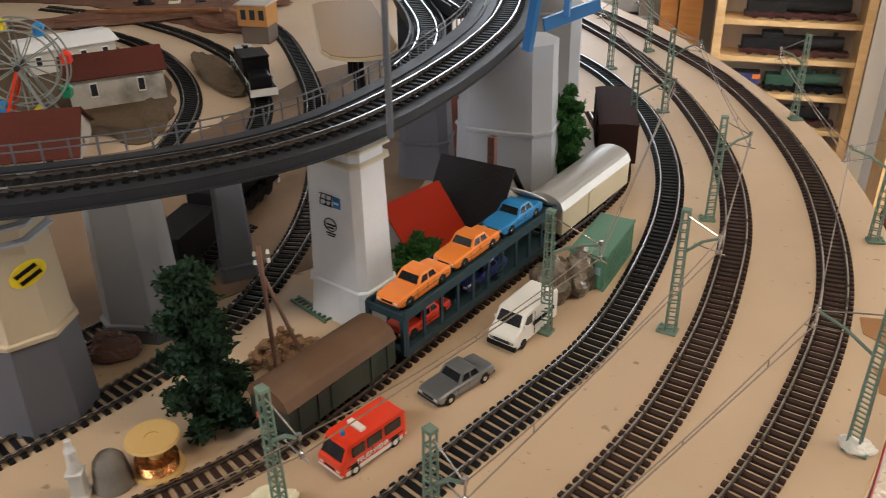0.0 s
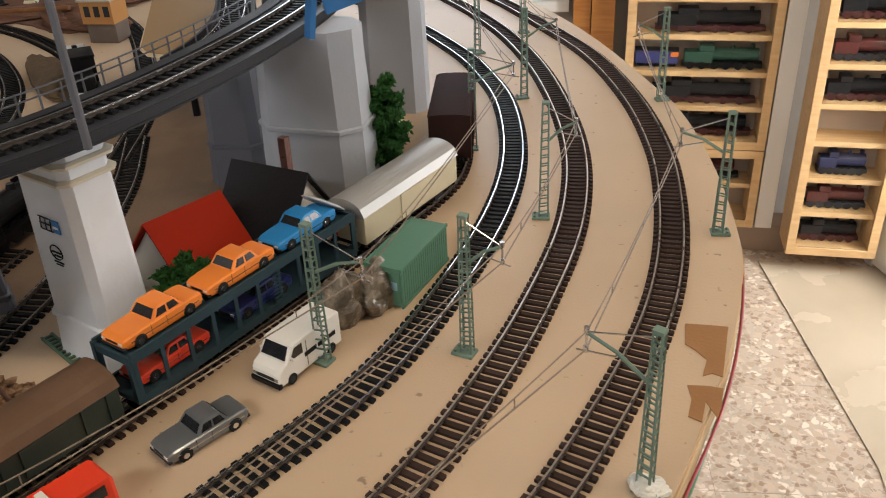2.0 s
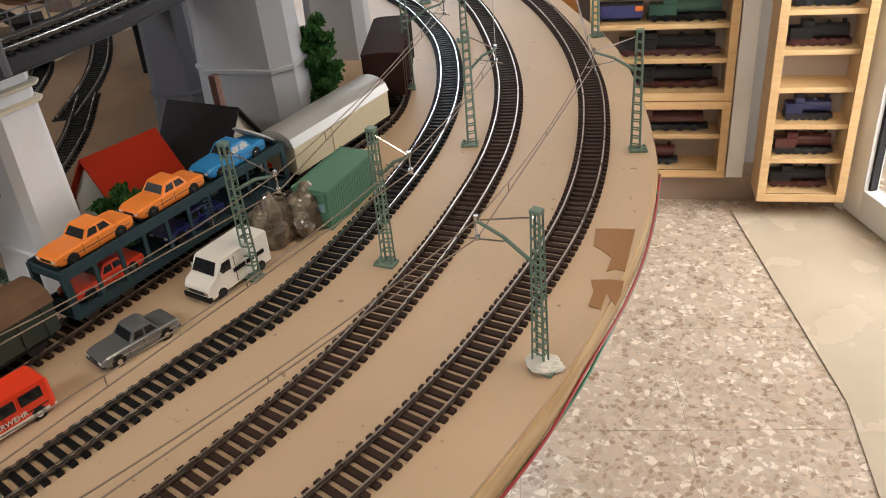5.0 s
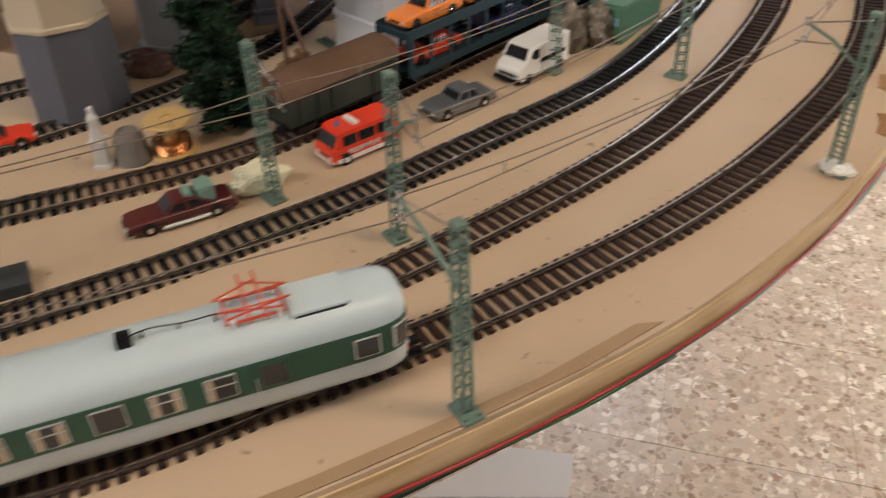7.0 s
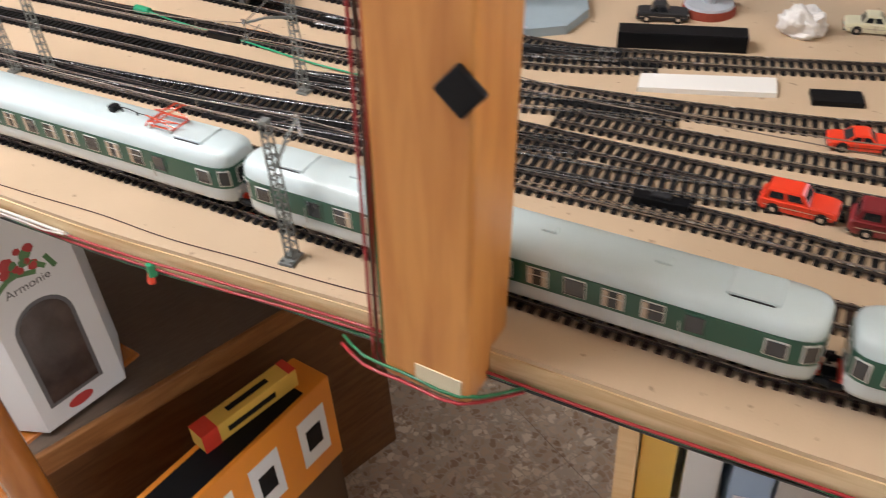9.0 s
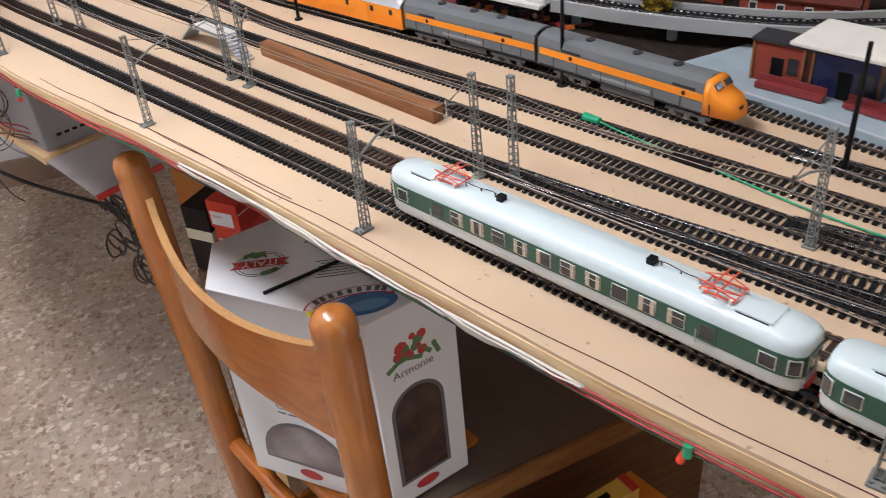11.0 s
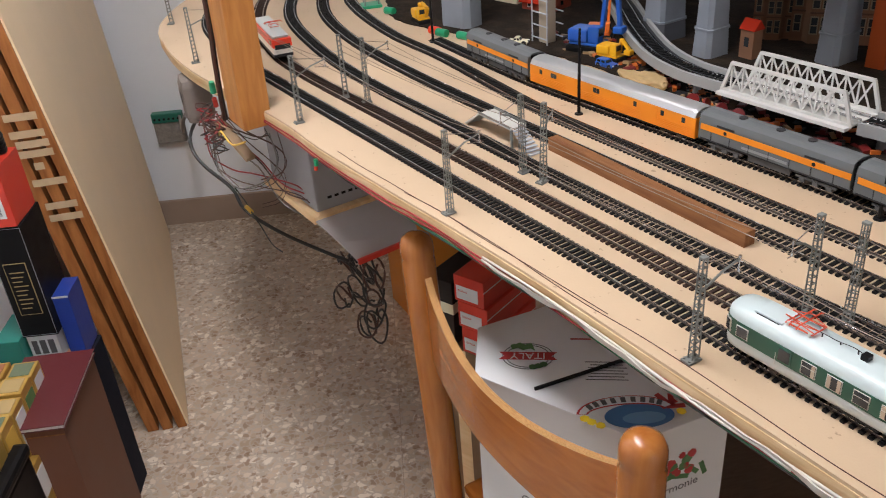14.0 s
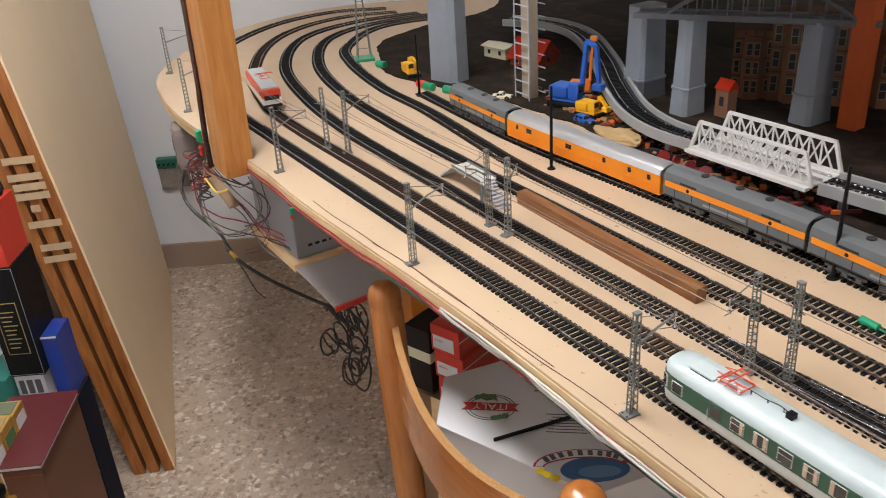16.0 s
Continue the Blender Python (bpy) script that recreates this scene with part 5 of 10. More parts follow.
SA = path_at(PA, 0.056, 0.496)
van_len = 0.088
wagon("covered_wagon", on_track(PA, SA, van_len), van_len, 0.033, DGREEN, BROWNROOF, "dark green covered goods wagon with a rounded brown roof", group="wagons on the inner track", ribs=6)
st = on_track(PA, SA + van_len / 2 + 0.105, 0.185)
tr = thing("car_transporter", st, "dark blue-green double-deck car transporter wagon loaded with plastic cars", "model wagon", "wagons on the inner track")
L = 0.188
for z, t in ((0.010, 0.0022), (0.0365, 0.0020)):
    part("deck", bbox(-L / 2, L / 2, -0.0145, 0.0145, z, z + t, 0.0004), TEAL, tr)
for s in (-1, 1):
    part("top_rail", bbox(-L / 2, L / 2, s * 0.0152 - 0.0008, s * 0.0152 + 0.0008, 0.0355, 0.0420), TEAL, tr)
    part("bottom_rail", bbox(-L / 2, L / 2, s * 0.0152 - 0.0008, s * 0.0152 + 0.0008, 0.0085, 0.0140), TEAL, tr)
    for i in range(11):
        x = -L / 2 + 0.002 + i * (L - 0.004) / 10
        part("post", bbox(x - 0.0013, x + 0.0013, s * 0.0152 - 0.0007, s * 0.0152 + 0.0007, 0.0135, 0.0360), TEAL, tr)
    bm = bmesh.new()
    for k in range(10):
        box(bm, 0.012, 0.019, s * 0.0162 - 0.0004, s * 0.0162 + 0.0004, 0.0125 + k * 0.0026, 0.0133 + k * 0.0026)
    part("ladder", bm, TEAL, tr)
for e in (-1, 1):
    bogie(tr, e * L * 0.36)
    bm = bmesh.new()
    strip(bm, (e * L / 2, -0.0145, 0.011), (e * L / 2, 0.0145, 0.011), 0.002, 0.003)
    strip(bm, (e * L / 2, -0.0145, 0.038), (e * L / 2, 0.0145, 0.038), 0.002, 0.005)
    for q in (-1, 1):
        strip(bm, (e * L / 2, q * 0.0142, 0.010), (e * L / 2, q * 0.0142, 0.041), 0.003, 0.003)
    part("end_frame", bm, TEAL, tr)
for dx, mt, nm, lab in ((-0.064, ORANGE, "orange_car", "moulded orange plastic car on the transporter's upper deck"), (-0.004, ORANGE, "orange_car", "moulded orange plastic car on the transporter's upper deck"), (0.056, BLUE, "blue_car", "moulded blue plastic car on the transporter's upper deck")):
    model_car(nm, st @ at(dx, 0, 180, 0.0385), mt, lab, 0.056, 0.0205, 0.0165, "saloon", "cars on the transporter")
for dx, mt, lab in ((-0.062, REDP, "red plastic car on the transporter's lower deck"), (0.01, paint("navy", (0.02, 0.03, 0.16)), "dark blue plastic car on the transporter's lower deck")):
    model_car("lower_deck_car", st @ at(dx, 0, 180, 0.0122), mt, lab, 0.052, 0.0195, 0.0150, "saloon", "cars on the transporter")
wagon("refrigerator_wagon", on_track(PA, SA + van_len / 2 + 0.105 + 0.094 + 0.070, 0.12), 0.122, 0.034, CREAMW, TANROOF, "cream refrigerator van with a silver roof", 0.0115, 0.034, 0.0455, group="wagons on the inner track")
bm = bmesh.new()
bmesh.ops.create_uvsphere(bm, u_segments=20, v_segments=8, radius=0.016)
bmesh.ops.scale(bm, vec=(1, 1, 0.12), verts=bm.verts)
ob = mesh_ob("clear_dome", bm, material("milky_plastic", (0.55, 0.57, 0.58), 0.25, vary=0.08, scale=60, bump=0.05), True)
ob.matrix_world = st @ at(0.089, 0.006, 0, 0.046) @ Matrix.Rotation(radians(38), 4, "Y")
tagged(ob, "small milky plastic lid leaning on the wagon end", "plastic dome")
wagon("tall_wagon", at(0.291, 0.893, 84, H + 0.0046), 0.11, 0.036, MAROON, MAROON, "dark maroon wooden wagon with a flat roof", 0.0115, 0.050, 0.052, 6, "wagons on the inner track")

# ---- goods and scenery on the board ----
CONT = material("container_green", (0.10, 0.22, 0.15), 0.5, vary=0.06, scale=40, bump=0.05)
cont = thing("shipping_container", at(0.248, 0.670, 62), "green corrugated shipping container on the board", "model container")
part("body", bbox(-0.034, 0.034, -0.0135, 0.0135, 0.001, 0.0295), CONT, cont)
for i in range(22):
    x = -0.0325 + i * 0.065 / 21
    for s in (-1, 1):
        part("side_rib", bbox(x - 0.0008, x + 0.0008, s * 0.0136 - 0.0002, s * 0.0136 + 0.0002, 0.003, 0.0275), CONT, cont)
for s in (-1, 1):
    part("corner_rail", bbox(-0.0345, 0.0345, s * 0.0135 - 0.0008, s * 0.0135 + 0.0008, 0.0278, 0.0300), CONT, cont)
    part("bottom_rail", bbox(-0.0345, 0.0345, s * 0.0135 - 0.0008, s * 0.0135 + 0.0008, 0.0, 0.0025), CONT, cont)
    part("end_door", bbox(-0.0350, -0.0338, min(0.0003 * s, 0.0125 * s), max(0.0003 * s, 0.0125 * s), 0.003, 0.027, 0.0003), CONT, cont)
part("label_plate", bbox(-0.0354, -0.0349, -0.011, -0.004, 0.014, 0.020), paint("pale_blue_label", (0.25, 0.42, 0.50)), cont)


def stone(name, m, sx, sy, sz, mat, label, seed, rough=0.28, category="stone"):
    bm = bmesh.new()
    bmesh.ops.create_icosphere(bm, subdivisions=4, radius=1)
    for v in bm.verts:
        k = 1 + rough * noise.noise(v.co * 1.3 + Vector((seed, 0, 0))) + 0.10 * noise.noise(v.co * 4 + Vector((0, seed, 0))) + 0.05 * noise.noise(v.co * 11 + Vector((0, seed, 3)))
        v.co = Vector((v.co.x * sx, v.co.y * sy, (v.co.z * 0.9 + 0.55) * sz)) * k
        v.co.z = max(v.co.z, 0)
    ob = mesh_ob(name, bm, mat)
    ob.matrix_world = m
    return tagged(ob, label, category)


ROCK = material("glossy_rock", (0.12, 0.095, 0.068), 0.3, vary=0.5, scale=160, bump=0.9, fine=220, stain=(0.42, 0.37, 0.29), stain_scale=70, stain_amount=0.7, coat=0.4)
REDROCK = material("brown_rock", (0.14, 0.065, 0.05), 0.3, vary=0.3, scale=90, bump=0.4, fine=260, stain=(0.25, 0.15, 0.12), stain_scale=50, stain_amount=0.5, coat=0.3)
BARK = material("bark_chip", (0.27, 0.16, 0.09), 0.7, vary=0.35, scale=120, bump=0.5, fine=300, stain=(0.5, 0.36, 0.24), stain_scale=70, stain_amount=0.6)
stone("rock", at(0.206, 0.627, 40), 0.0155, 0.0140, 0.0215, ROCK, "glossy brown mineral rock beside the container", 1.0, 0.4)
stone("rock", at(0.226, 0.640, 70), 0.0165, 0.0130, 0.0200, ROCK, "glossy brown mineral rock beside the container", 5.0, 0.4)
stone("rock", at(-0.094, 0.554, 10), 0.018, 0.012, 0.0125, REDROCK, "shiny reddish-brown stone beside the track", 9.0)
bm = bmesh.new()
rnd = random.Random(21)
for i in range(150):
    a, q = rnd.uniform(0, 6.3), rnd.random() ** 0.6
    z = 0.020 * (1 - q) * rnd.uniform(0.5, 1.1)
    r = rnd.uniform(0.0018, 0.0045)
    o = bmesh.ops.create_icosphere(bm, subdivisions=1, radius=r)["verts"]
    for v in o:
        v.co *= rnd.uniform(0.7, 1.25)
    bmesh.ops.transform(bm, matrix=Matrix.Translation((0.024 * q * math.cos(a), 0.014 * q * math.sin(a), z + r * 0.6)) @ Matrix.Rotation(rnd.uniform(0, 3), 4, "X") @ Matrix.Diagonal((1, 0.6, 0.8, 1)), verts=o)
ob = mesh_ob("bark_heap", bm, BARK)
ob.matrix_world = at(0.020, 0.552, 30)
tagged(ob, "crumbly heap of light brown bark chips", "bark", kind="stuff")

# leafy plants: many small blades over tapered stems
LEAFD = material("conifer_green", (0.015, 0.036, 0.019), 0.7, vary=0.35, scale=90, bump=0, random_amount=0.45, island=True)
LEAFG = material("moss_green", (0.026, 0.095, 0.022), 0.7, vary=0.35, scale=90, bump=0, random_amount=0.5, island=True)
LEAFY = material("mustard_foliage", (0.25, 0.17, 0.02), 0.7, vary=0.3, scale=90, bump=0, random_amount=0.4, island=True)
STEM = material("stem", (0.06, 0.035, 0.02), 0.8, vary=0.2, bump=0.2)


def plant(name, m, tall, radius, mat, label, count, shape="cone", blade=0.006, seed=1, base=0.12):
    rnd = random.Random(seed)
    t = thing(name, m, label, "model tree")
    bm = bmesh.new()
    cyl(bm, radius * 0.09, radius * 0.03, 0, tall * 0.9, None, 8)
    limbs = []
    for i in range(int(16 + tall * 100)):
        z = tall * (base + (0.95 - base) * i / (16 + tall * 100))
        a = i * 2.4
        k = (1 - z / tall) ** 0.75 + 0.12 if shape == "cone" else math.sqrt(max(0.05, 1 - (2 * z / tall - 1) ** 2))
        r = radius * k * rnd.uniform(0.65, 1.05)
        tip = Vector((r * math.cos(a), r * math.sin(a), z + (0.10 if shape != "cone" else -0.03) * tall * rnd.uniform(0.2, 1)))
        limbs.append((Vector((0, 0, z)), tip))
        bar(bm, (0, 0, z), tip, radius * 0.018, 4)
    part("trunk", bm, STEM, t)
    vs, fs = [], []
    for i in range(count):
        a, b = limbs[rnd.randrange(len(limbs))]
        u = rnd.uniform(0.25, 1.08)
        p = a.lerp(b, u) + Vector((rnd.gauss(0, 1), rnd.gauss(0, 1), rnd.gauss(0, 0.8))) * radius * 0.11
        if p.z < 0.001:
            p.z = 0.001
        q = Vector((rnd.gauss(0, 1), rnd.gauss(0, 1), rnd.gauss(0.3, 0.8))).normalized()
        w = q.orthogonal().normalized() * blade * rnd.uniform(0.14, 0.30)
        ln = blade * rnd.uniform(0.6, 1.3)
        k = len(vs)
        vs += [p - w, p + w, p + q * ln * 0.6 + w * 0.9, p + q * ln, p + q * ln * 0.6 - w * 0.9]
        fs.append((k, k + 1, k + 2, k + 3, k + 4))
    me = bpy.data.meshes.new("foliage")
    me.from_pydata(vs, [], fs)
    me.materials.append(mat)
    ob = new("foliage", me)
    ob.parent = t
    return t


plant("conifer", at(-0.012, 0.487, 0), 0.118, 0.028, LEAFD, "dark green bottle-brush conifer with a bushy skirt", 15000, "cone", 0.0042, 1, 0.04)
plant("shrub", at(0.108, 0.632, 0), 0.042, 0.019, LEAFG, "bright green wiry shrub beside the pale pier", 9000, "ball", 0.0045, 2)
plant("shrub", at(0.232, 0.815, 0), 0.095, 0.017, LEAFG, "tall narrow green shrub against the pier", 14000, "ball", 0.0045, 3)
plant("tree", at(-0.992, 0.262, 0), 0.062, 0.015, LEAFY, "small mustard-yellow model tree", 5000, "ball", 0.004, 4, 0.4)

# wooden telegraph pole with a strut
POLEW = material("pole_wood", (0.22, 0.13, 0.10), 0.6, vary=0.15, scale=60, bump=0.2)
tp = thing("telegraph_pole", at(0.021, 0.527, 20), "brown wooden telegraph pole with a leaning strut and white insulators", "telegraph pole")
bm = bmesh.new()
bar(bm, (0, 0, 0), (-0.001, 0.003, 0.098), 0.0016, 8)
part("pole", bm, POLEW, tp)
bm = bmesh.new()
bar(bm, (0.022, -0.004, 0), (0.0, 0.003, 0.075), 0.0014, 8)
part("strut", bm, POLEW, tp)
for s in (-1, 1):
    for z in (0.086, 0.092):
        part("insulator", bcyl(0.0012, 0.0008, -0.001, 0.0015, Matrix.Translation((s * 0.004, 0.003, z)), 8), LAMPW, tp)
    bm = bmesh.new()
    bar(bm, (0, 0.003, 0.088), (s * 0.004, 0.003, 0.086), 0.0004)
    part("cross_arm", bm, POLEW, tp)

# cable spool, thimble, little stone figure on a pedestal
SPOOLC = paint("spool_cream", (0.62, 0.42, 0.16), 0.35)
COPPER = material("copper_wire", (0.62, 0.27, 0.10), 0.25, 0.95, vary=0.15, scale=200, bump=0.2, fine=900)
sp = thing("wire_spool", at(-0.031, 0.447, 0) @ Matrix.Scale(0.9, 4), "small cream plastic spool wound with copper wire", "wire spool")
for z in (0.0, 0.0235):
    bm = bmesh.new()
    n = 28
    ring = lambda r, zz: [(r * math.cos(2 * math.pi * i / n), r * math.sin(2 * math.pi * i / n), zz) for i in range(n)]
    loft(bm, [ring(0.0045, z), ring(0.0160, z), ring(0.0168, z + 0.001), ring(0.0160, z + 0.0025), ring(0.0045, z + 0.0025), ring(0.0045, z)], False)
    part("flange", bm, SPOOLC, sp, smooth=False)
bm = bmesh.new()
cyl(bm, 0.0045, 0.0045, 0.001, 0.025, None, 20)
part("core", bm, SPOOLC, sp)
bm = bmesh.new()
loft(bm, [[(r * math.cos(2 * math.pi * i / 28), r * math.sin(2 * math.pi * i / 28), z) for i in range(28)] for z, r in [(0.0028 + 0.00052 * k, 0.0128 + 0.0005 * (k % 2)) for k in range(16)]])
part("winding", bm, COPPER, sp)
bm = bmesh.new()
loft(bm, [[(r * math.cos(2 * math.pi * i / 24), r * math.sin(2 * math.pi * i / 24), z) for i in range(24)] for z, r in ((0, 0.0112), (0.001, 0.0115), (0.002, 0.0106), (0.012, 0.0095), (0.017, 0.0085), (0.0205, 0.0060), (0.0218, 0.0022))])
ob = mesh_ob("thimble", bm, material("thimble_grey", (0.21, 0.19, 0.17), 0.55, vary=0.1, scale=200, bump=0.5, fine=1200), True)
ob.matrix_world = at(-0.052, 0.435, 0)
tagged(ob, "grey pitted thimble standing upside down", "thimble")
STONEW = material("plaster_white", (0.62, 0.61, 0.58), 0.6, vary=0.1, scale=100, bump=0.3)
bm = bmesh.new()
box(bm, -0.005, 0.005, -0.005, 0.005, 0, 0.003, 0.0006)
box(bm, -0.0038, 0.0038, -0.0038, 0.0038, 0.003, 0.017, 0.0005)
box(bm, -0.0046, 0.0046, -0.0046, 0.0046, 0.017, 0.019, 0.0005)
for z, r0, r1, dx in ((0.019, 0.0036, 0.0028, 0), (0.027, 0.0028, 0.0032, 0.0004), (0.033, 0.0032, 0.0014, 0.0004), (0.036, 0.0018, 0.0018, 0.0006)):
    cyl(bm, r0, r1, z, z + (0.008 if z < 0.02 else 0.006 if z < 0.03 else 0.0035), Matrix.Translation((dx, 0, 0)), 12)
ob = mesh_ob("statue", bm, STONEW)
ob.matrix_world = at(-0.066, 0.425, 10)
tagged(ob, "small white plaster statue on a square pedestal", "statue")

# tape, rerailer strip, white card and grey pads on the board
PADG = material("pad_grey", (0.05, 0.055, 0.055), 0.6, vary=0.15, scale=50, bump=0.1)
CARD = material("white_card", (0.78, 0.77, 0.74), 0.6, vary=0.03, scale=20, bump=0.05)
bm = bmesh.new()
prism(bm, [(-0.051, -0.011), (0.050, -0.015), (0.053, 0.010), (-0.048, 0.013)], 0, 0.004)
ob = mesh_ob("card_strip", bm, CARD)
ob.matrix_world = at(-0.373, 0.326, 40)
tagged(ob, "strip of thick white card lying by the track", "card strip")
for x, y, yaw, sx, sy, hh, lab in ((-0.066, 0.305, 34, 0.018, 0.010, 0.007, "dark grey block used as a lamp post foot"), (-0.17, 0.388, 35, 0.020, 0.013, 0.003, "grey felt pad on the sand board"), (-0.292, 0.372, 36, 0.018, 0.010, 0.004, "black plastic pad by the track"), (-0.43, 0.372, 36, 0.052, 0.010, 0.014, "long black foam block by the track")):
    ob = mesh_ob("pad", bbox(-sx, sx, -sy, sy, 0, hh, 0.0008), PADG if "grey" in lab else BLACK)
    ob.matrix_world = at(x, y, yaw)
    tagged(ob, lab, "pad")
ob = mesh_ob("dark_post", bcyl(0.0021, 0.0017, 0, 0.16, None, 10), BLACK)
ob.matrix_world = at(-0.066, 0.305, 0, H + 0.006)
tagged(ob, "dark plastic post standing on a grey block", "post")
LGREEN = paint("rerailer_green", (0.08, 0.16, 0.10), 0.5)
for x, y, yaw in ((0.030, 0.609, -45),):
    r = thing("green_strip", at(x, y, yaw), "short green plastic ladder strip on the board", "plastic strip")
    for s in (-1, 1):
        part("side_bar", bbox(-0.021, 0.021, s * 0.0032 - 0.0008, s * 0.0032 + 0.0008, 0, 0.002), LGREEN, r)
    for i in range(9):
        part("rung", bbox(-0.019 + i * 0.00475 - 0.0008, -0.019 + i * 0.00475 + 0.0008, -0.003, 0.003, 0.0003, 0.0018), LGREEN, r)
TAPE = material("brown_tape", (0.33, 0.165, 0.065), 0.3, vary=0.12, scale=40, bump=0.1, coat=0.3)
for pts in ([(0.420, 0.599), (0.434, 0.596), (0.445, 0.593), (0.435, 0.568), (0.426, 0.545), (0.421, 0.549), (0.415, 0.547), (0.422, 0.562), (0.418, 0.572), (0.414, 0.578)],
            [(0.404, 0.540), (0.416, 0.538), (0.423, 0.535), (0.417, 0.520), (0.412, 0.511), (0.410, 0.525), (0.403, 0.509), (0.397, 0.514), (0.403, 0.528)]):
    bm = bmesh.new()
    prism(bm, pts, H + 0.0002, H + 0.0006)
    tagged(mesh_ob("tape_scrap", bm, TAPE), "torn scrap of brown parcel tape stuck to the board", "tape", "tape scraps")
GLUE = material("glue_blob", (0.70, 0.68, 0.62), 0.3, vary=0.05, scale=80, bump=0.3)
stone("glue_blob", at(0.363, 0.463, 0), 0.0095, 0.0075, 0.0045, GLUE, "whitish glue lump round the mast foot", 21.0, 0.4, "glue")

# ---- houses behind the wagons ----
ROOFR = material("red_roof_card", (0.36, 0.020, 0.005), 0.75, vary=0.06, scale=40, bump=0.03, fine=500)
ROOFK = material("black_roof_tiles", (0.022, 0.022, 0.026), 0.6, vary=0.2, scale=60, bump=0.4, fine=350)
HOUSEW = material("house_plaster", (0.58, 0.56, 0.50), 0.7, vary=0.08, scale=50, bump=0.2, stain=(0.4, 0.37, 0.3), stain_scale=30, stain_amount=0.35)
HOUSES = material("stained_plaster", (0.56, 0.54, 0.49), 0.7, vary=0.08, scale=50, bump=0.2, stain=(0.10, 0.075, 0.05), stain_scale=22, stain_amount=0.85)
ROOFB = material("brown_tile_roof", (0.10, 0.028, 0.020), 0.55, vary=0.15, scale=60, bump=0.4, fine=380)


def house(m, sx, sy, wall_h, roof_h, wall, roof, label, windows=2, over=0.005, group="model houses", chimney=False, name="model_house"):
    hs_ = thing(name, m, label, "model house", group)
    bm = bmesh.new()
    a, b = sx / 2, sy / 2
    loft(bm, [[(x, -b, 0), (x, b, 0), (x, b, wall_h), (x, 0, wall_h + roof_h * 0.97), (x, -b, wall_h)] for x in (-a, a)])
    part("wall", bm, wall, hs_)
    for s in (-1, 1):
        bm = bmesh.new()
        k = over / b
        e = [(0, wall_h + roof_h), (s * b * (1 + k), wall_h - roof_h * k), (s * b * (1 + k), wall_h - roof_h * k + 0.0016), (0, wall_h + roof_h + 0.0018)]
        loft(bm, [[(x, y, z) for y, z in e] for x in (-a - over, a + over)])
        part("roof", bm, roof, hs_)
        for i in range(windows):
            x = -a + (i + 0.5) * sx / windows
            w = part("window", bbox(x - 0.0045, x + 0.0045, s * b - 0.0006, s * b + 0.0006, wall_h * 0.35, wall_h * 0.8, 0.0003), WHITE, hs_)
            part("pane", bbox(x - 0.0036, x + 0.0036, s * b - 0.0009, s * b + 0.0009, wall_h * 0.40, wall_h * 0.75), WINDOW, w)
    for s in (-1, 1):
        part("gable_window", bbox(s * a - 0.0007, s * a + 0.0007, -0.004, 0.004, wall_h * 0.5, wall_h * 0.9), WINDOW, hs_)
    if chimney:
        part("chimney", bbox(a * 0.3 - 0.003, a * 0.3 + 0.003, -0.003 + b * 0.3, 0.003 + b * 0.3, wall_h + roof_h * 0.4, wall_h + roof_h * 1.5), REDROCK, hs_)
    return hs_


house(at(0.100, 0.682, 48), 0.052, 0.066, 0.022, 0.036, HOUSEW, ROOFR, "model house with a plain red roof behind the shrub", 2)
house(at(0.152, 0.729, -29), 0.058, 0.062, 0.022, 0.042, HOUSEW, ROOFK, "model house with a black tiled roof", 2, chimney=True)
house(at(-0.282, 1.085, 27), 0.108, 0.058, 0.040, 0.018, HOUSES, ROOFB, "white model house with a dark brown roof and damp stains", 2)
house(at(-0.330, 0.900, 14), 0.15, 0.10, 0.016, 0.030, HOUSEW, ROOFB, "low model building with a dark brown roof", 3)
house(at(-0.405, 1.235, 36), 0.115, 0.075, 0.032, 0.005, HOUSEW, WHITE, "long flat white-roofed station building", 4)
house(at(0.125, 0.93, 60), 0.075, 0.05, 0.075, 0.02, ROOFB, ROOFB, "maroon model building behind the piers", 2)

# beige boat-shaped canopy with a dark underside, and a black steam engine on the back track
CANOPY = material("canopy_tan", (0.30, 0.185, 0.075), 0.55, vary=0.08, scale=20, bump=0.03, stain=(0.30, 0.20, 0.09), stain_scale=16, stain_amount=0.4)
cn = thing("canopy", at(0.010, 1.10, 102, H), "long tan canopy roof with a rounded end on dark posts", "platform canopy", "platform canopies")
bm = bmesh.new()
ol = [(-0.168, -0.012), (-0.165, -0.030), (-0.152, -0.040), (0.07, -0.042), (0.095, -0.034), (0.108, -0.018), (0.112, 0), (0.108, 0.018), (0.095, 0.034), (0.07, 0.042), (-0.152, 0.040), (-0.165, 0.030), (-0.168, 0.012)]
loft(bm, [[(-x, y, 0.072 + e) for x, y in ol] for e in (0, 0.004)])
part("roof", bm, CANOPY, cn)
bm = bmesh.new()
loft(bm, [[(-x * 1.012, y * 1.035, 0.0715 + e) for x, y in ol] for e in (0, 0.0036)])
part("rim", bm, material("canopy_rim", (0.55, 0.45, 0.30), 0.5, vary=0.08, scale=40, bump=0.05), cn)
for x in (-0.08, 0.0, 0.08):
    part("post", bcyl(0.004, 0.003, 0, 0.072, Matrix.Translation((x, 0, 0)), 10), BLACK, cn)
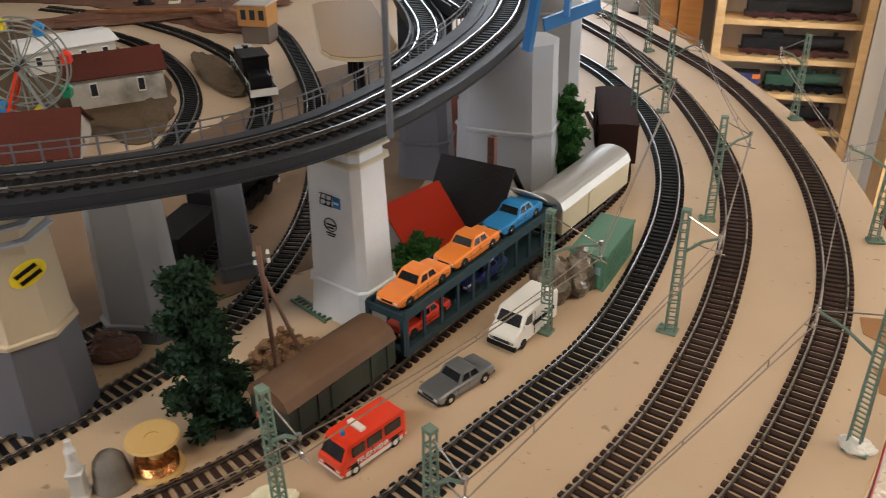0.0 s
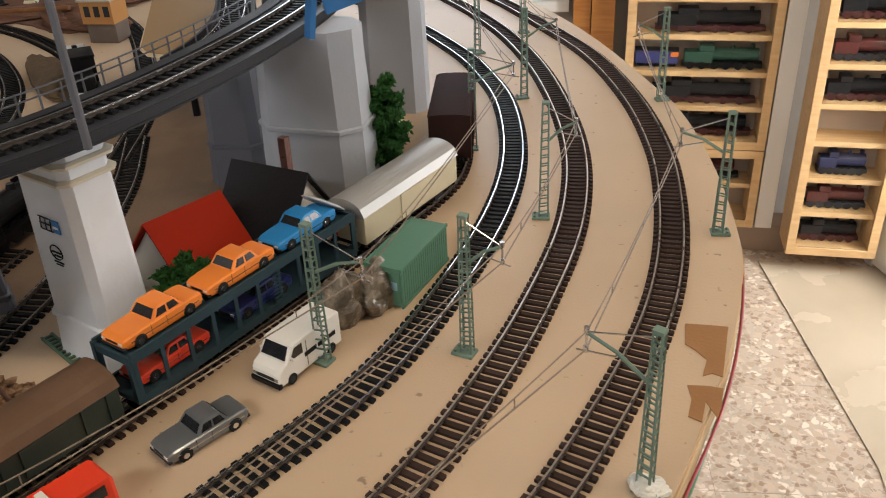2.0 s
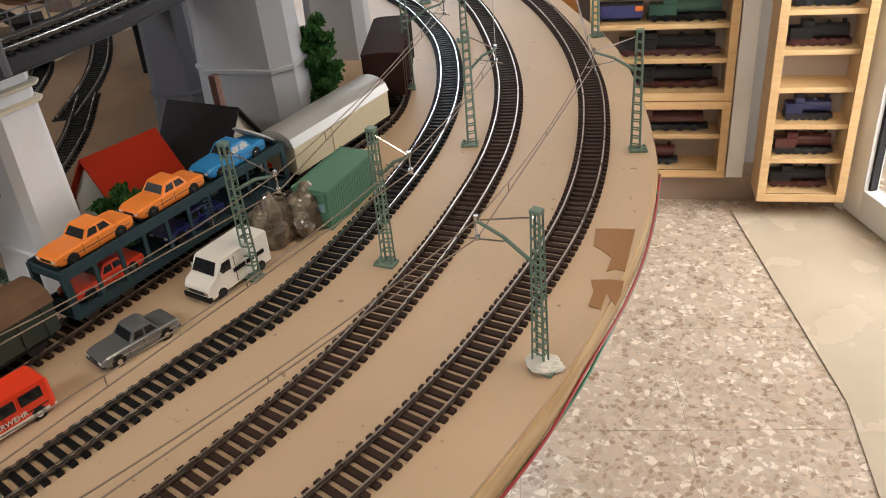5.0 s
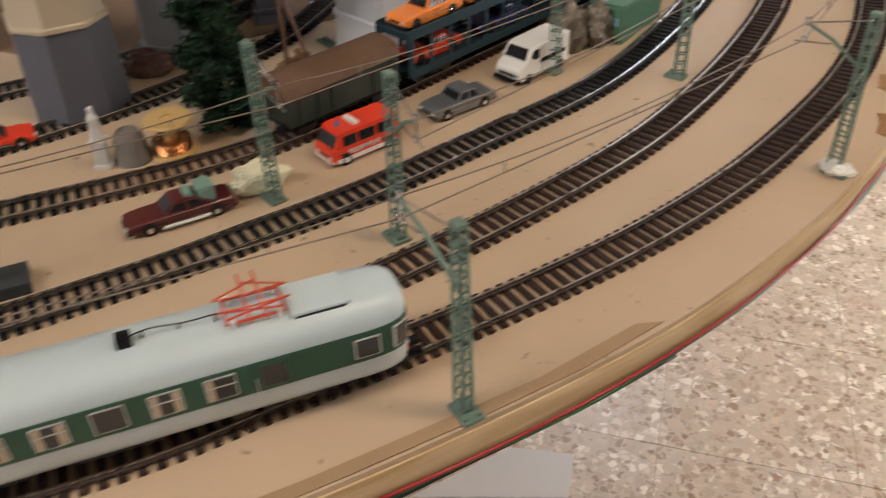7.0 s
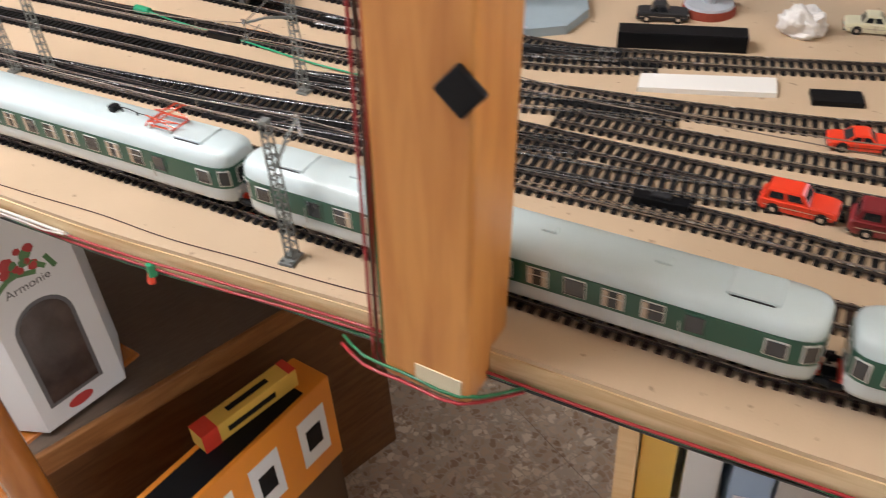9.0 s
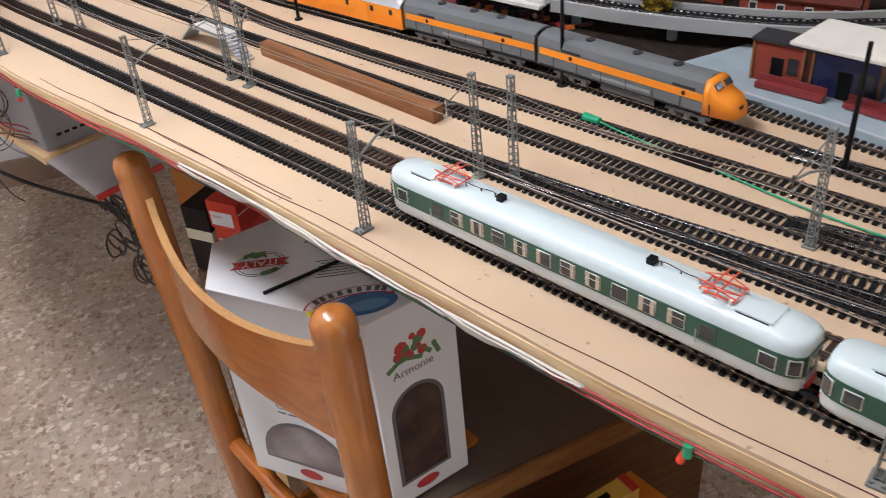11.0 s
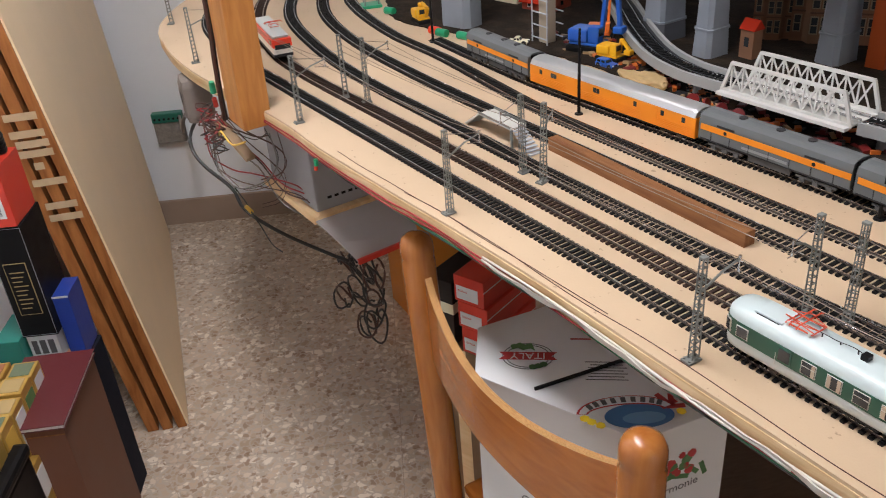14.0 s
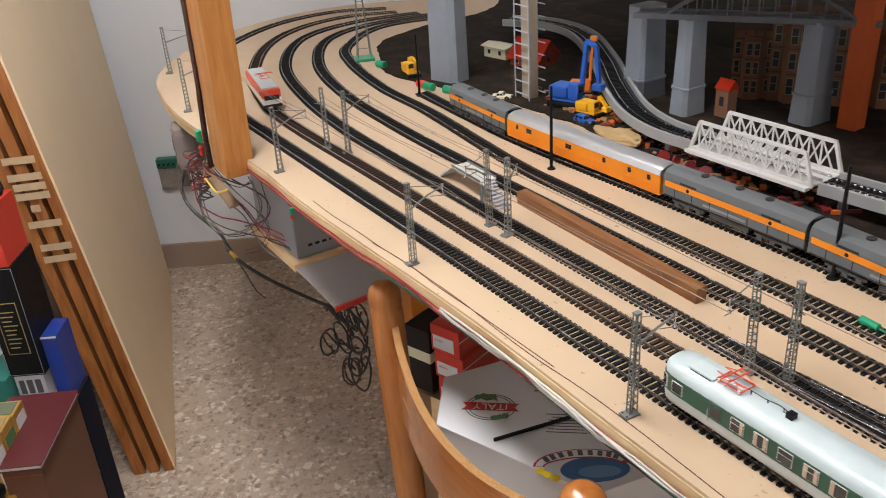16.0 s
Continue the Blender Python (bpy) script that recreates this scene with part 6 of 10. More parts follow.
for pts, lab in (([(-0.58, 1.56), (-0.436, 1.495), (-0.366, 1.446), (-0.279, 1.370), (-0.200, 1.277), (-0.147, 1.186), (-0.100, 1.06), (-0.085, 0.95), (-0.085, 0.88)], "back track curving past the white house"),
                 ([(-0.48, 1.43), (-0.382, 1.366), (-0.299, 1.283), (-0.232, 1.178), (-0.191, 1.081), (-0.174, 0.994), (-0.172, 0.88)], "back track with bright rails beside the white house"),
                 ([(-0.26, 1.60), (-0.206, 1.501), (-0.134, 1.371), (-0.079, 1.217), (-0.044, 1.096), (-0.028, 1.0), (-0.022, 0.90)], "back track leading under the tan canopy")):
    track(pts, lab, RAILS, SLEEPERD)


def steam_loco(m, label):
    e = thing("steam_engine", m, label, "model locomotive", "locomotives")
    bm = bmesh.new()
    cyl(bm, 0.0105, 0.0105, -0.05, 0.035, Matrix.Translation((0, 0, 0.026)) @ Matrix.Rotation(radians(90), 4, "Y"), 20)
    part("boiler", bm, BLACK, e)
    part("cab", bbox(-0.062, -0.036, -0.015, 0.015, 0.010, 0.042, 0.001), BLACK, e)
    part("tender", bbox(-0.125, -0.066, -0.015, 0.015, 0.008, 0.034, 0.001), BLACK, e)
    part("chimney", bcyl(0.0035, 0.0042, 0.034, 0.043, Matrix.Translation((0.026, 0, 0)), 12), BLACK, e)
    part("dome", bcyl(0.005, 0.003, 0.034, 0.040, Matrix.Translation((0.0, 0, 0)), 12), BLACK, e)
    part("running_board", bbox(-0.05, 0.042, -0.0150, 0.0150, 0.0130, 0.0145), BLACK, e)
    for s in (-1, 1):
        part("smoke_deflector", bbox(0.018, 0.040, s * 0.0148 - 0.0006, s * 0.0148 + 0.0006, 0.0145, 0.034), BLACK, e)
        part("headlight", bcyl(0.002, 0.002, 0, 0.002, Matrix.Translation((0.042, s * 0.009, 0.0165)) @ Matrix.Rotation(radians(90), 4, "Y"), 10), LAMPW, e)
        for i in range(5):
            part("wheel", bcyl(0.0085, 0.0085, -0.001, 0.001, Matrix.Translation((-0.035 + i * 0.0165, s * G / 2, 0.0085)) @ Matrix.Rotation(radians(90), 4, "X"), 18), REDP if i > 9 else BLACK, e)
    part("front_plate", bbox(0.040, 0.044, -0.0148, 0.0148, 0.008, 0.0155), paint("plate_white", (0.6, 0.6, 0.6)), e)
    return e


sw = thing("shunting_engine", at(-0.121, 1.118, -67, H + 0.0046), "black model engine with white railings on the back track", "model locomotive", "locomotives")
RAILW = paint("trim_white", (0.55, 0.55, 0.54), 0.45)
part("frame", bbox(-0.068, 0.068, -0.0165, 0.0165, 0.009, 0.0150, 0.001), BLACK, sw)
part("hood", bbox(-0.062, -0.004, -0.0120, 0.0120, 0.015, 0.0360, 0.003), BLACK, sw)
part("front_hood", bbox(0.030, 0.064, -0.0120, 0.0120, 0.015, 0.0300, 0.003), BLACK, sw)
cb_ = part("cab", bbox(-0.004, 0.032, -0.0160, 0.0160, 0.015, 0.0430, 0.0015), BLACK, sw)
part("cab_window", bbox(-0.0046, -0.004, -0.012, -0.003, 0.029, 0.039), WINDOW, cb_)
part("cab_window", bbox(-0.0046, -0.004, 0.003, 0.012, 0.029, 0.039), WINDOW, cb_)
part("cab_roof", bbox(-0.007, 0.034, -0.0170, 0.0170, 0.043, 0.0455, 0.001), BLACK, sw)
for s in (-1, 1):
    part("roof_panel", bbox(-0.058, -0.044, s * 0.0065 - 0.0045, s * 0.0065 + 0.0045, 0.0360, 0.0368), RAILW, sw)
    part("roof_panel", bbox(-0.018, -0.009, s * 0.0065 - 0.0045, s * 0.0065 + 0.0045, 0.0360, 0.0368), RAILW, sw)
    part("handrail", bbox(-0.067, 0.067, s * 0.0160 - 0.0004, s * 0.0160 + 0.0004, 0.0225, 0.0233), RAILW, sw)
    for x in (-0.066, -0.044, -0.022, 0.044, 0.066):
        part("handrail_post", bbox(x - 0.0004, x + 0.0004, s * 0.0160 - 0.0004, s * 0.0160 + 0.0004, 0.015, 0.0225), RAILW, sw)
    for x in (-0.052, -0.032, 0.032, 0.052):
        part("wheel", bcyl(0.0058, 0.0058, -0.001, 0.001, Matrix.Translation((x, s * G / 2, 0.0058)) @ Matrix.Rotation(radians(90), 4, "X"), 18), BLACK, sw)
for x in (-0.0685, 0.0685):
    part("end_beam", bbox(x - 0.001, x + 0.001, -0.0165, 0.0165, 0.007, 0.0160, 0.0005), RAILW, sw)
part("chimney", bcyl(0.003, 0.003, 0.036, 0.042, Matrix.Translation((-0.032, 0, 0)), 12), BLACK, sw)
steam_loco(at(-0.055, 0.77, 75, H + 0.0046), "dark red and black model engine under the viaduct")


# ---- orange and grey diesel train ----
USO = paint("diesel_orange", (0.78, 0.25, 0.01), 0.45, 0.1)
USG = material("diesel_grey", (0.13, 0.14, 0.145), 0.5, vary=0.08, scale=40, bump=0.05)
USR = material("coach_silver_roof", (0.58, 0.60, 0.62), 0.32, 0.65, vary=0.06, scale=30, bump=0.04)


TRUCKG = material("truck_grey", (0.085, 0.088, 0.09), 0.6, vary=0.2, scale=90, bump=0.2)


def diesel(m, L, label, nose):
    """A streamlined diesel unit; nose: it has a sloping cab at +x."""
    e = thing("diesel_unit", m, label, "model locomotive", "orange and grey diesel train")
    Wd, zlo, zsh, ztop = 0.033, 0.0125, 0.034, 0.0455
    arc = lambda x, k, lo: [(x, -Wd / 2 * k, lo), (x, -Wd / 2 * k, zsh), (x, -Wd / 2 * 0.9 * k, zsh + (ztop - zsh) * 0.6), (x, -Wd / 2 * 0.5 * k, ztop - 0.001), (x, 0, ztop), (x, Wd / 2 * 0.5 * k, ztop - 0.001), (x, Wd / 2 * 0.9 * k, zsh + (ztop - zsh) * 0.6), (x, Wd / 2 * k, zsh), (x, Wd / 2 * k, lo)]
    end = L / 2 - (0.030 if nose else 0.001)
    bm = bmesh.new()
    loft(bm, [arc(-L / 2 + 0.001, 1, zlo), arc(end, 1, zlo)])
    part("body", bm, USG, e)
    if nose:
        bm = bmesh.new()
        rings = []
        for x, k, zt in ((end, 1, ztop - 0.001), (end + 0.006, 0.98, ztop - 0.003), (end + 0.012, 0.95, 0.034), (end + 0.022, 0.85, 0.031), (end + 0.028, 0.66, 0.024), (end + 0.030, 0.5, 0.016)):
            w = Wd / 2 * k
            rings.append([(x, -w, zlo), (x, -w, zlo + (zt - zlo) * 0.7), (x, -w * 0.8, zt - 0.001), (x, 0, zt), (x, w * 0.8, zt - 0.001), (x, w, zlo + (zt - zlo) * 0.7), (x, w, zlo)])
        loft(bm, rings)
        part("nose", bm, USO, e, "rounded orange nose", smooth=True)
        for s in (-1, 1):
            part("windscreen", bbox(-0.0006, 0.0006, -0.0052, 0.0052, -0.003, 0.003, 0.0006, Matrix.Translation((end + 0.0090, s * 0.0070, 0.0385)) @ Matrix.Rotation(radians(-38), 4, "Y")), WINDOW, e)
        part("number_board", bbox(end + 0.0262, end + 0.0290, -0.003, 0.003, 0.019, 0.023), BLACK, e)
    for s in (-1, 1):
        y = s * Wd / 2
        lo, hi = min(y, y + s * 0.0005), max(y, y + s * 0.0005)
        part("orange_stripe", bbox(-L / 2 + 0.004, end, lo, hi, 0.0245, 0.0315), USO, e)
        part("lettering_bar", bbox(-L * 0.18, L * 0.12, lo, hi, 0.0170, 0.0198), paint("bar_grey", (0.24, 0.25, 0.26)), e)
        for xx in (-L * 0.3, L * 0.28):
            part("porthole", bcyl(0.0022, 0.0022, -0.0003, 0.0003, Matrix.Translation((xx, y + s * 0.0006, 0.028)) @ Matrix.Rotation(radians(90), 4, "X"), 14), WINDOW, e)
            part("grille", bbox(xx - 0.012, xx + 0.012, lo - 0.0002, hi + 0.0002, 0.0330, 0.0350), DGREY, e)
        part("skirt", bbox(-L * 0.14, L * 0.14, s * 0.0135 - 0.001, s * 0.0135 + 0.001, 0.0045, 0.0125, 0.0008), TRUCKG, e)
        for xx in (-L * 0.30, L * 0.30):
            bm = bmesh.new()
            box(bm, xx - 0.024, xx + 0.024, s * 0.0140 - 0.0010, s * 0.0140 + 0.0010, 0.0070, 0.0105, 0.0006)
            for dx in (-0.016, 0.0, 0.016):
                box(bm, xx + dx - 0.0035, xx + dx + 0.0035, s * 0.0146 - 0.0012, s * 0.0146 + 0.0012, 0.0035, 0.0085, 0.0006)
            part("truck_frame", bm, TRUCKG, e)
        for k in range(7):
            xx = -L * 0.40 + k * L * 0.8 / 6
            part("panel_joint", bbox(xx - 0.0003, xx + 0.0003, lo - 0.0001, hi + 0.0001, 0.0130, 0.0240), DGREY, e)
        part("sill_line", bbox(-L / 2 + 0.004, end, lo, hi, 0.0128, 0.0142), DGREY, e)
    for xx in (-L * 0.25, 0.0, L * 0.2):
        part("roof_fan", bcyl(0.0052, 0.0048, ztop - 0.0012, ztop + 0.0008, Matrix.Translation((xx, 0, 0)), 16), DGREY, e)
    for x in (-L / 2 + 0.001, end):
        if x < 0 or not nose:
            part("diaphragm", bbox(x - 0.002, x + 0.002, -0.011, 0.011, 0.008, 0.043, 0.001), BLACK, e)
    for s in (-1, 1):
        bogie(e, s * L * 0.30)
    return e


def baggage(m, L, label):
    e = thing("baggage_coach", m, label, "model coach", "orange and grey diesel train")
    Wd, zlo, zsh, ztop = 0.033, 0.0085, 0.034, 0.045
    bm = bmesh.new()
    box(bm, -L / 2, L / 2, -Wd / 2, Wd / 2, zlo, zsh, 0.0008)
    part("body", bm, USO, e)
    bm = bmesh.new()
    ring = lambda x, k=1.0: [(x, y * Wd / 2 * 1.02, zsh + (ztop - zsh) * k * math.sqrt(max(0, 1 - y * y)) ** 0.9) for y in np.linspace(-1, 1, 13)] + [(x, Wd / 2 * 0.9, zsh - 0.001), (x, -Wd / 2 * 0.9, zsh - 0.001)]
    loft(bm, [ring(-L / 2 + 0.001, 0.85), ring(-L / 2 + 0.006), ring(L / 2 - 0.006), ring(L / 2 - 0.001, 0.85)])
    part("roof", bm, USR, e, "silver roof", smooth=False)
    for s in (-1, 1):
        y = s * Wd / 2
        lo, hi = min(y, y + s * 0.0006), max(y, y + s * 0.0006)
        for k in range(5):
            part("side_rib", bbox(-L / 2 + 0.004, L / 2 - 0.004, lo, hi, 0.0105 + k * 0.0022, 0.0117 + k * 0.0022), USO, e)
        for f in (-0.42, -0.34, -0.32, -0.06, -0.04, 0.18, 0.33, 0.44):
            part("window", bbox(f * L - 0.0026, f * L + 0.0026, lo - 0.0001, hi + 0.0001, 0.0240, 0.0305, 0.0003), WINDOW, e)
        for f in (-0.2, 0.26):
            part("sliding_door", bbox(f * L - 0.013, f * L + 0.013, lo - 0.0002, hi - 0.0001, 0.0095, 0.0325, 0.0003), USO, e)
    for s in (-1, 1):
        bogie(e, s * L * 0.36)
        part("diaphragm", bbox(s * L / 2 - 0.002, s * L / 2 + 0.002, -0.009, 0.009, 0.009, 0.040, 0.001), BLACK, e)
    part("underframe", bbox(-L / 2 + 0.01, L / 2 - 0.01, -0.013, 0.013, 0.005, 0.0087), DGREY, e)
    return e


s6 = lambda x, y: path_at(P6, x, y)
a0, a1, a2, a3, a4 = s6(-1.61, -0.126), s6(-1.438, -0.074), s6(-1.162, 0.037), s6(-0.972, 0.11), s6(-0.755, 0.18)
for u, v, kind in ((a0, a1, 0), (a2, a3, 0), (a3, a4, 1)):
    diesel(on_track(P6, (u + v) / 2, v - u), v - u - 0.004, "grey diesel unit with an orange stripe" + (" and a rounded orange nose" if kind else " on the yard track"), bool(kind))
baggage(on_track(P6, (a1 + a2) / 2, a2 - a1), a2 - a1 - 0.004, "bright orange baggage coach with a silver roof")

# red and white engine standing on the second track near the end wall
rl = thing("electric_engine", on_track(P2, path_at(P2, -1.80, -0.445), 0.16), "red and white electric engine near the wooden post", "model locomotive", "locomotives")
for nm, mt, z0, z1 in (("skirt", DGREY, 0.006, 0.011), ("lower_body", VANWHITE, 0.011, 0.022), ("upper_body", REDP, 0.022, 0.036)):
    part(nm, bbox(-0.08, 0.08, -0.0165, 0.0165, z0, z1, 0.001), mt, rl)
part("roof", bbox(-0.074, 0.074, -0.014, 0.014, 0.036, 0.040, 0.0015), GREYL2, rl)
for s in (-1, 1):
    part("windscreen", bbox(s * 0.0802 - 0.0006, s * 0.0802 + 0.0006, -0.013, 0.013, 0.025, 0.033, 0.0006), WINDOW, rl)
    part("side_window", bbox(0.056, 0.070, s * 0.0168 - 0.0005, s * 0.0168 + 0.0005, 0.026, 0.033), WINDOW, rl)
    for q in (-1, 1):
        part("headlight", bcyl(0.002, 0.002, -0.0006, 0.0008, Matrix.Translation((s * 0.0805, q * 0.010, 0.0155)) @ Matrix.Rotation(radians(90), 4, "Y"), 12), LAMPW, rl)
    bogie(rl, s * 0.05)
pantograph(rl, 0.03, 1)
rl.children[-1].matrix_basis = Matrix.Translation((0, 0, -0.006))

# turnout branches, bright rails slipping from one yard track into the next
for k, pts in enumerate(([(-0.62, 0.040), (-0.52, 0.090), (-0.42, 0.140), (-0.31, 0.195), (-0.22, 0.250)], [(-0.86, -0.052), (-0.72, 0.010), (-0.58, 0.078), (-0.47, 0.138), (-0.38, 0.190)],
                         [(-0.62, 0.112), (-0.52, 0.168), (-0.44, 0.220), (-0.36, 0.272)], [(-0.70, 0.192), (-0.60, 0.232), (-0.52, 0.270), (-0.45, 0.318)])):
    pth = spline(pts, 0.008)
    tn = thing("turnout", Matrix.Translation((0, 0, H + 0.0004)), "turnout branch with steel rails between two yard tracks", "model track", "turnouts in the yard")
    for q in (-1, 1):
        swept("rail", pth, [(o + q * G / 2, hh) for o, hh in RAIL], RAILS, tn, 0.0019)
    lay_sleepers(tn, pts, SLEEPERD, 0.0072, None)

# ---- yard furniture ----
ob = mesh_ob("wooden_beam", bbox(-0.152, 0.152, -0.007, 0.007, 0, 0.0165, 0.0006), BROWNWOOD)
ob.matrix_world = at(-1.076, -0.083, 18.5)
tagged(ob, "planed brown wooden batten lying between the tracks", "wooden batten")
fb = thing("footbridge", at(-1.285, -0.182, 18), "pale grey model footbridge with stairs over a yard track", "footbridge")
bm = bmesh.new()
loft(bm, [[(-0.060, y, 0.0), (-0.025, y, 0.024), (0.045, y, 0.024), (0.045, y, 0.026), (-0.026, y, 0.026), (-0.062, y, 0.002)] for y in (-0.012, 0.012)])
part("span", bm, material("footbridge_grey", (0.50, 0.50, 0.46), 0.5, vary=0.06, scale=50, bump=0.1), fb)
for k in range(8):
    part("stair_tread", bbox(0.045 + k * 0.0045, 0.050 + k * 0.0045, -0.009, 0.009, 0.022 - k * 0.003, 0.0235 - k * 0.003), PIER, fb)
for s in (-1, 1):
    part("handrail", bbox(-0.026, 0.045, s * 0.012 - 0.0005, s * 0.012 + 0.0005, 0.0262, 0.0285), GREYMAST, fb)
    part("stringer", bbox(0.043, 0.047, s * 0.010 - 0.001, s * 0.010 + 0.001, 0.0, 0.024), GREYMAST, fb)
for x, y, hh in ((-1.315, -0.062, 0.115), (-0.937, 0.108, 0.12), (-1.728, -0.172, 0.11), (-0.66, 0.205, 0.11)):
    lp = thing("lamp_post", at(x, y, 0), "slim black yard lamp post", "lamp post", "yard lamp posts")
    part("post", bcyl(0.0024, 0.0018, 0, hh, None, 8), BLACK, lp)
    part("foot", bcyl(0.006, 0.005, 0, 0.002, None, 12), BLACK, lp)
GREENW = paint("green_plug", (0.01, 0.30, 0.14), 0.3)
gp = tube("green_plug_wire", [(-0.842, 0.088, H + 0.004), (-0.80, 0.098, H + 0.002), (-0.72, 0.118, H + 0.002), (-0.62, 0.14, H + 0.002), (-0.52, 0.175, H + 0.0015)], 0.0009, GREENW)
tagged(gp, "thin green wire lying across the yard", "wire")
ob = mesh_ob("banana_plug", bcyl(0.0042, 0.0036, -0.009, 0.009, Matrix.Rotation(radians(90), 4, "Y"), 14), GREENW)
ob.matrix_world = at(-0.848, 0.086, 18, H + 0.0042)
tagged(ob, "small green plastic banana plug between the tracks", "plug")

# ---- truss bridge and grey viaduct behind the diesel train ----
TRUSS = material("truss_white", (0.58, 0.58, 0.56), 0.5, vary=0.06, scale=40, bump=0.08)
ZB = H + 0.030
tb = thing("truss_bridge", at(-1.180, 0.168, 22, ZB), "white plastic truss railway bridge behind the orange coach", "model bridge")
TL, TH = 0.180, 0.040
for s in (-1, 1):
    y = s * 0.028
    part("bottom_chord", bbox(-TL / 2, TL / 2, y - 0.002, y + 0.002, -0.002, 0.004), TRUSS, tb)
    part("top_chord", bbox(-TL / 2 + 0.012, TL / 2 - 0.012, y - 0.002, y + 0.002, TH - 0.004, TH), TRUSS, tb)
    for e in (-1, 1):
        bm = bmesh.new()
        strip(bm, (e * TL / 2, y, 0), (e * (TL / 2 - 0.013), y, TH - 0.002), 0.004, 0.004)
        part("end_post", bm, TRUSS, tb)
    n = 9
    for i in range(n):
        x0, x1 = -TL / 2 + 0.013 + i * (TL - 0.026) / n, -TL / 2 + 0.013 + (i + 1) * (TL - 0.026) / n
        for p, q in (((x0, y, 0.003), (x1, y, TH - 0.003)), ((x1, y, 0.003), (x0, y, TH - 0.003))):
            bm = bmesh.new()
            strip(bm, p, q, 0.0016, 0.0018)
            part("diagonal", bm, TRUSS, tb)
        bm = bmesh.new()
        strip(bm, (x0, y, 0.003), (x0, y, TH - 0.003), 0.0018, 0.0018)
        part("upright", bm, TRUSS, tb)
part("deck", bbox(-TL / 2, TL / 2, -0.027, 0.027, -0.001, 0.001), TRUSS, tb)
part("sidewalk", bbox(-TL / 2, TL / 2, -0.040, -0.031, -0.003, 0.001), TRUSS, tb)
VIAG = material("viaduct_grey", (0.30, 0.31, 0.31), 0.55, vary=0.08, scale=30, bump=0.1)
for pts, lab in (([(-2.13, 0.10), (-2.05, 0.175), (-1.92, 0.200), (-1.72, 0.168), (-1.56, 0.128), (-1.43, 0.104), (-1.34, 0.108), (-1.268, 0.134)], "grey curved viaduct leading into the truss bridge"),
                 ([(-1.093, 0.203), (-1.02, 0.240), (-0.95, 0.285), (-0.86, 0.36), (-0.80, 0.45)], "grey viaduct leaving the truss bridge")):
    pth = spline(pts, 0.01)
    v = thing("grey_viaduct", Matrix.Translation((0, 0, ZB)), lab, "viaduct", "grey viaducts")
    swept("deck", pth, [(-0.020, -0.006), (-0.020, -0.001), (0.020, -0.001), (0.020, -0.006)], STEELD, v)
    for s in (-1, 1):
        swept("parapet", pth, [(s * 0.0225 - 0.0025, -0.008), (s * 0.0225 - 0.0025, 0.006), (s * 0.0225 + 0.0025, 0.006), (s * 0.0225 + 0.0025, -0.008)], VIAG, v)
        swept("rail", pth, [(o + s * G / 2, h) for o, h in RAIL], RAILS, v, 0.001)
    lay_sleepers(v, pts, SLEEPERD, 0.0075, None)
    for q in (0.06, 0.36, 0.66, 0.94):
        i = int(q * (len(pth) - 1))
        part("support", bcyl(0.006, 0.005, H - ZB, -0.006, Matrix.Translation((pth[i][0], pth[i][1], 0)), 12), PIER, v)
for s in (-1, 1):
    swept("rail", np.array([(-0.09, 0), (0.0, 0), (0.09, 0)]), [(o + s * G / 2, h) for o, h in RAIL], RAILS, tb, 0.0025)

# arched bridge over the piers, brick houses, red tower
ARCHP = (-1.415, 0.285, 52)
AR = material("arch_grey", (0.115, 0.12, 0.135), 0.5, vary=0.06, scale=30, bump=0.08)
ab = thing("arch_bridge", at(*ARCHP, H + 0.151), "grey arched truss bridge high on the piers", "model bridge")
for s in (-1, 1):
    y = s * 0.02
    part("deck_beam", bbox(-0.18, 0.16, y - 0.002, y + 0.002, -0.004, 0.004), AR, ab)
    prev = None
    for i in range(13):
        x = -0.13 + i * 0.26 / 12
        z = 0.004 + 0.045 * (1 - ((i - 6) / 6) ** 2)
        if prev:
            bm = bmesh.new()
            strip(bm, prev, (x, y, z), 0.004, 0.004)
            part("arch_segment", bm, AR, ab)
        if 0 < i < 12:
            bm = bmesh.new()
            strip(bm, (x, y, 0), (x, y, z), 0.0018, 0.0018)
            part("hanger", bm, AR, ab)
        prev = (x, y, z)
part("deck", bbox(-0.18, 0.16, -0.018, 0.018, -0.002, 0.0), AR, ab)
BRICKC = material("tan_brick", (0.20, 0.105, 0.062), 0.7, vary=0.12, scale=60, bump=0.25, fine=420)
BRICKR = material("red_brick", (0.24, 0.05, 0.03), 0.7, vary=0.12, scale=60, bump=0.25, fine=420)
SASH = paint("sash_tan", (0.26, 0.19, 0.12), 0.5)
BRICKD = material("brick_trim", (0.11, 0.06, 0.038), 0.7, vary=0.12, scale=60, bump=0.2)
SLATE = material("slate_roof", (0.07, 0.06, 0.06), 0.6, vary=0.15, scale=60, bump=0.3)


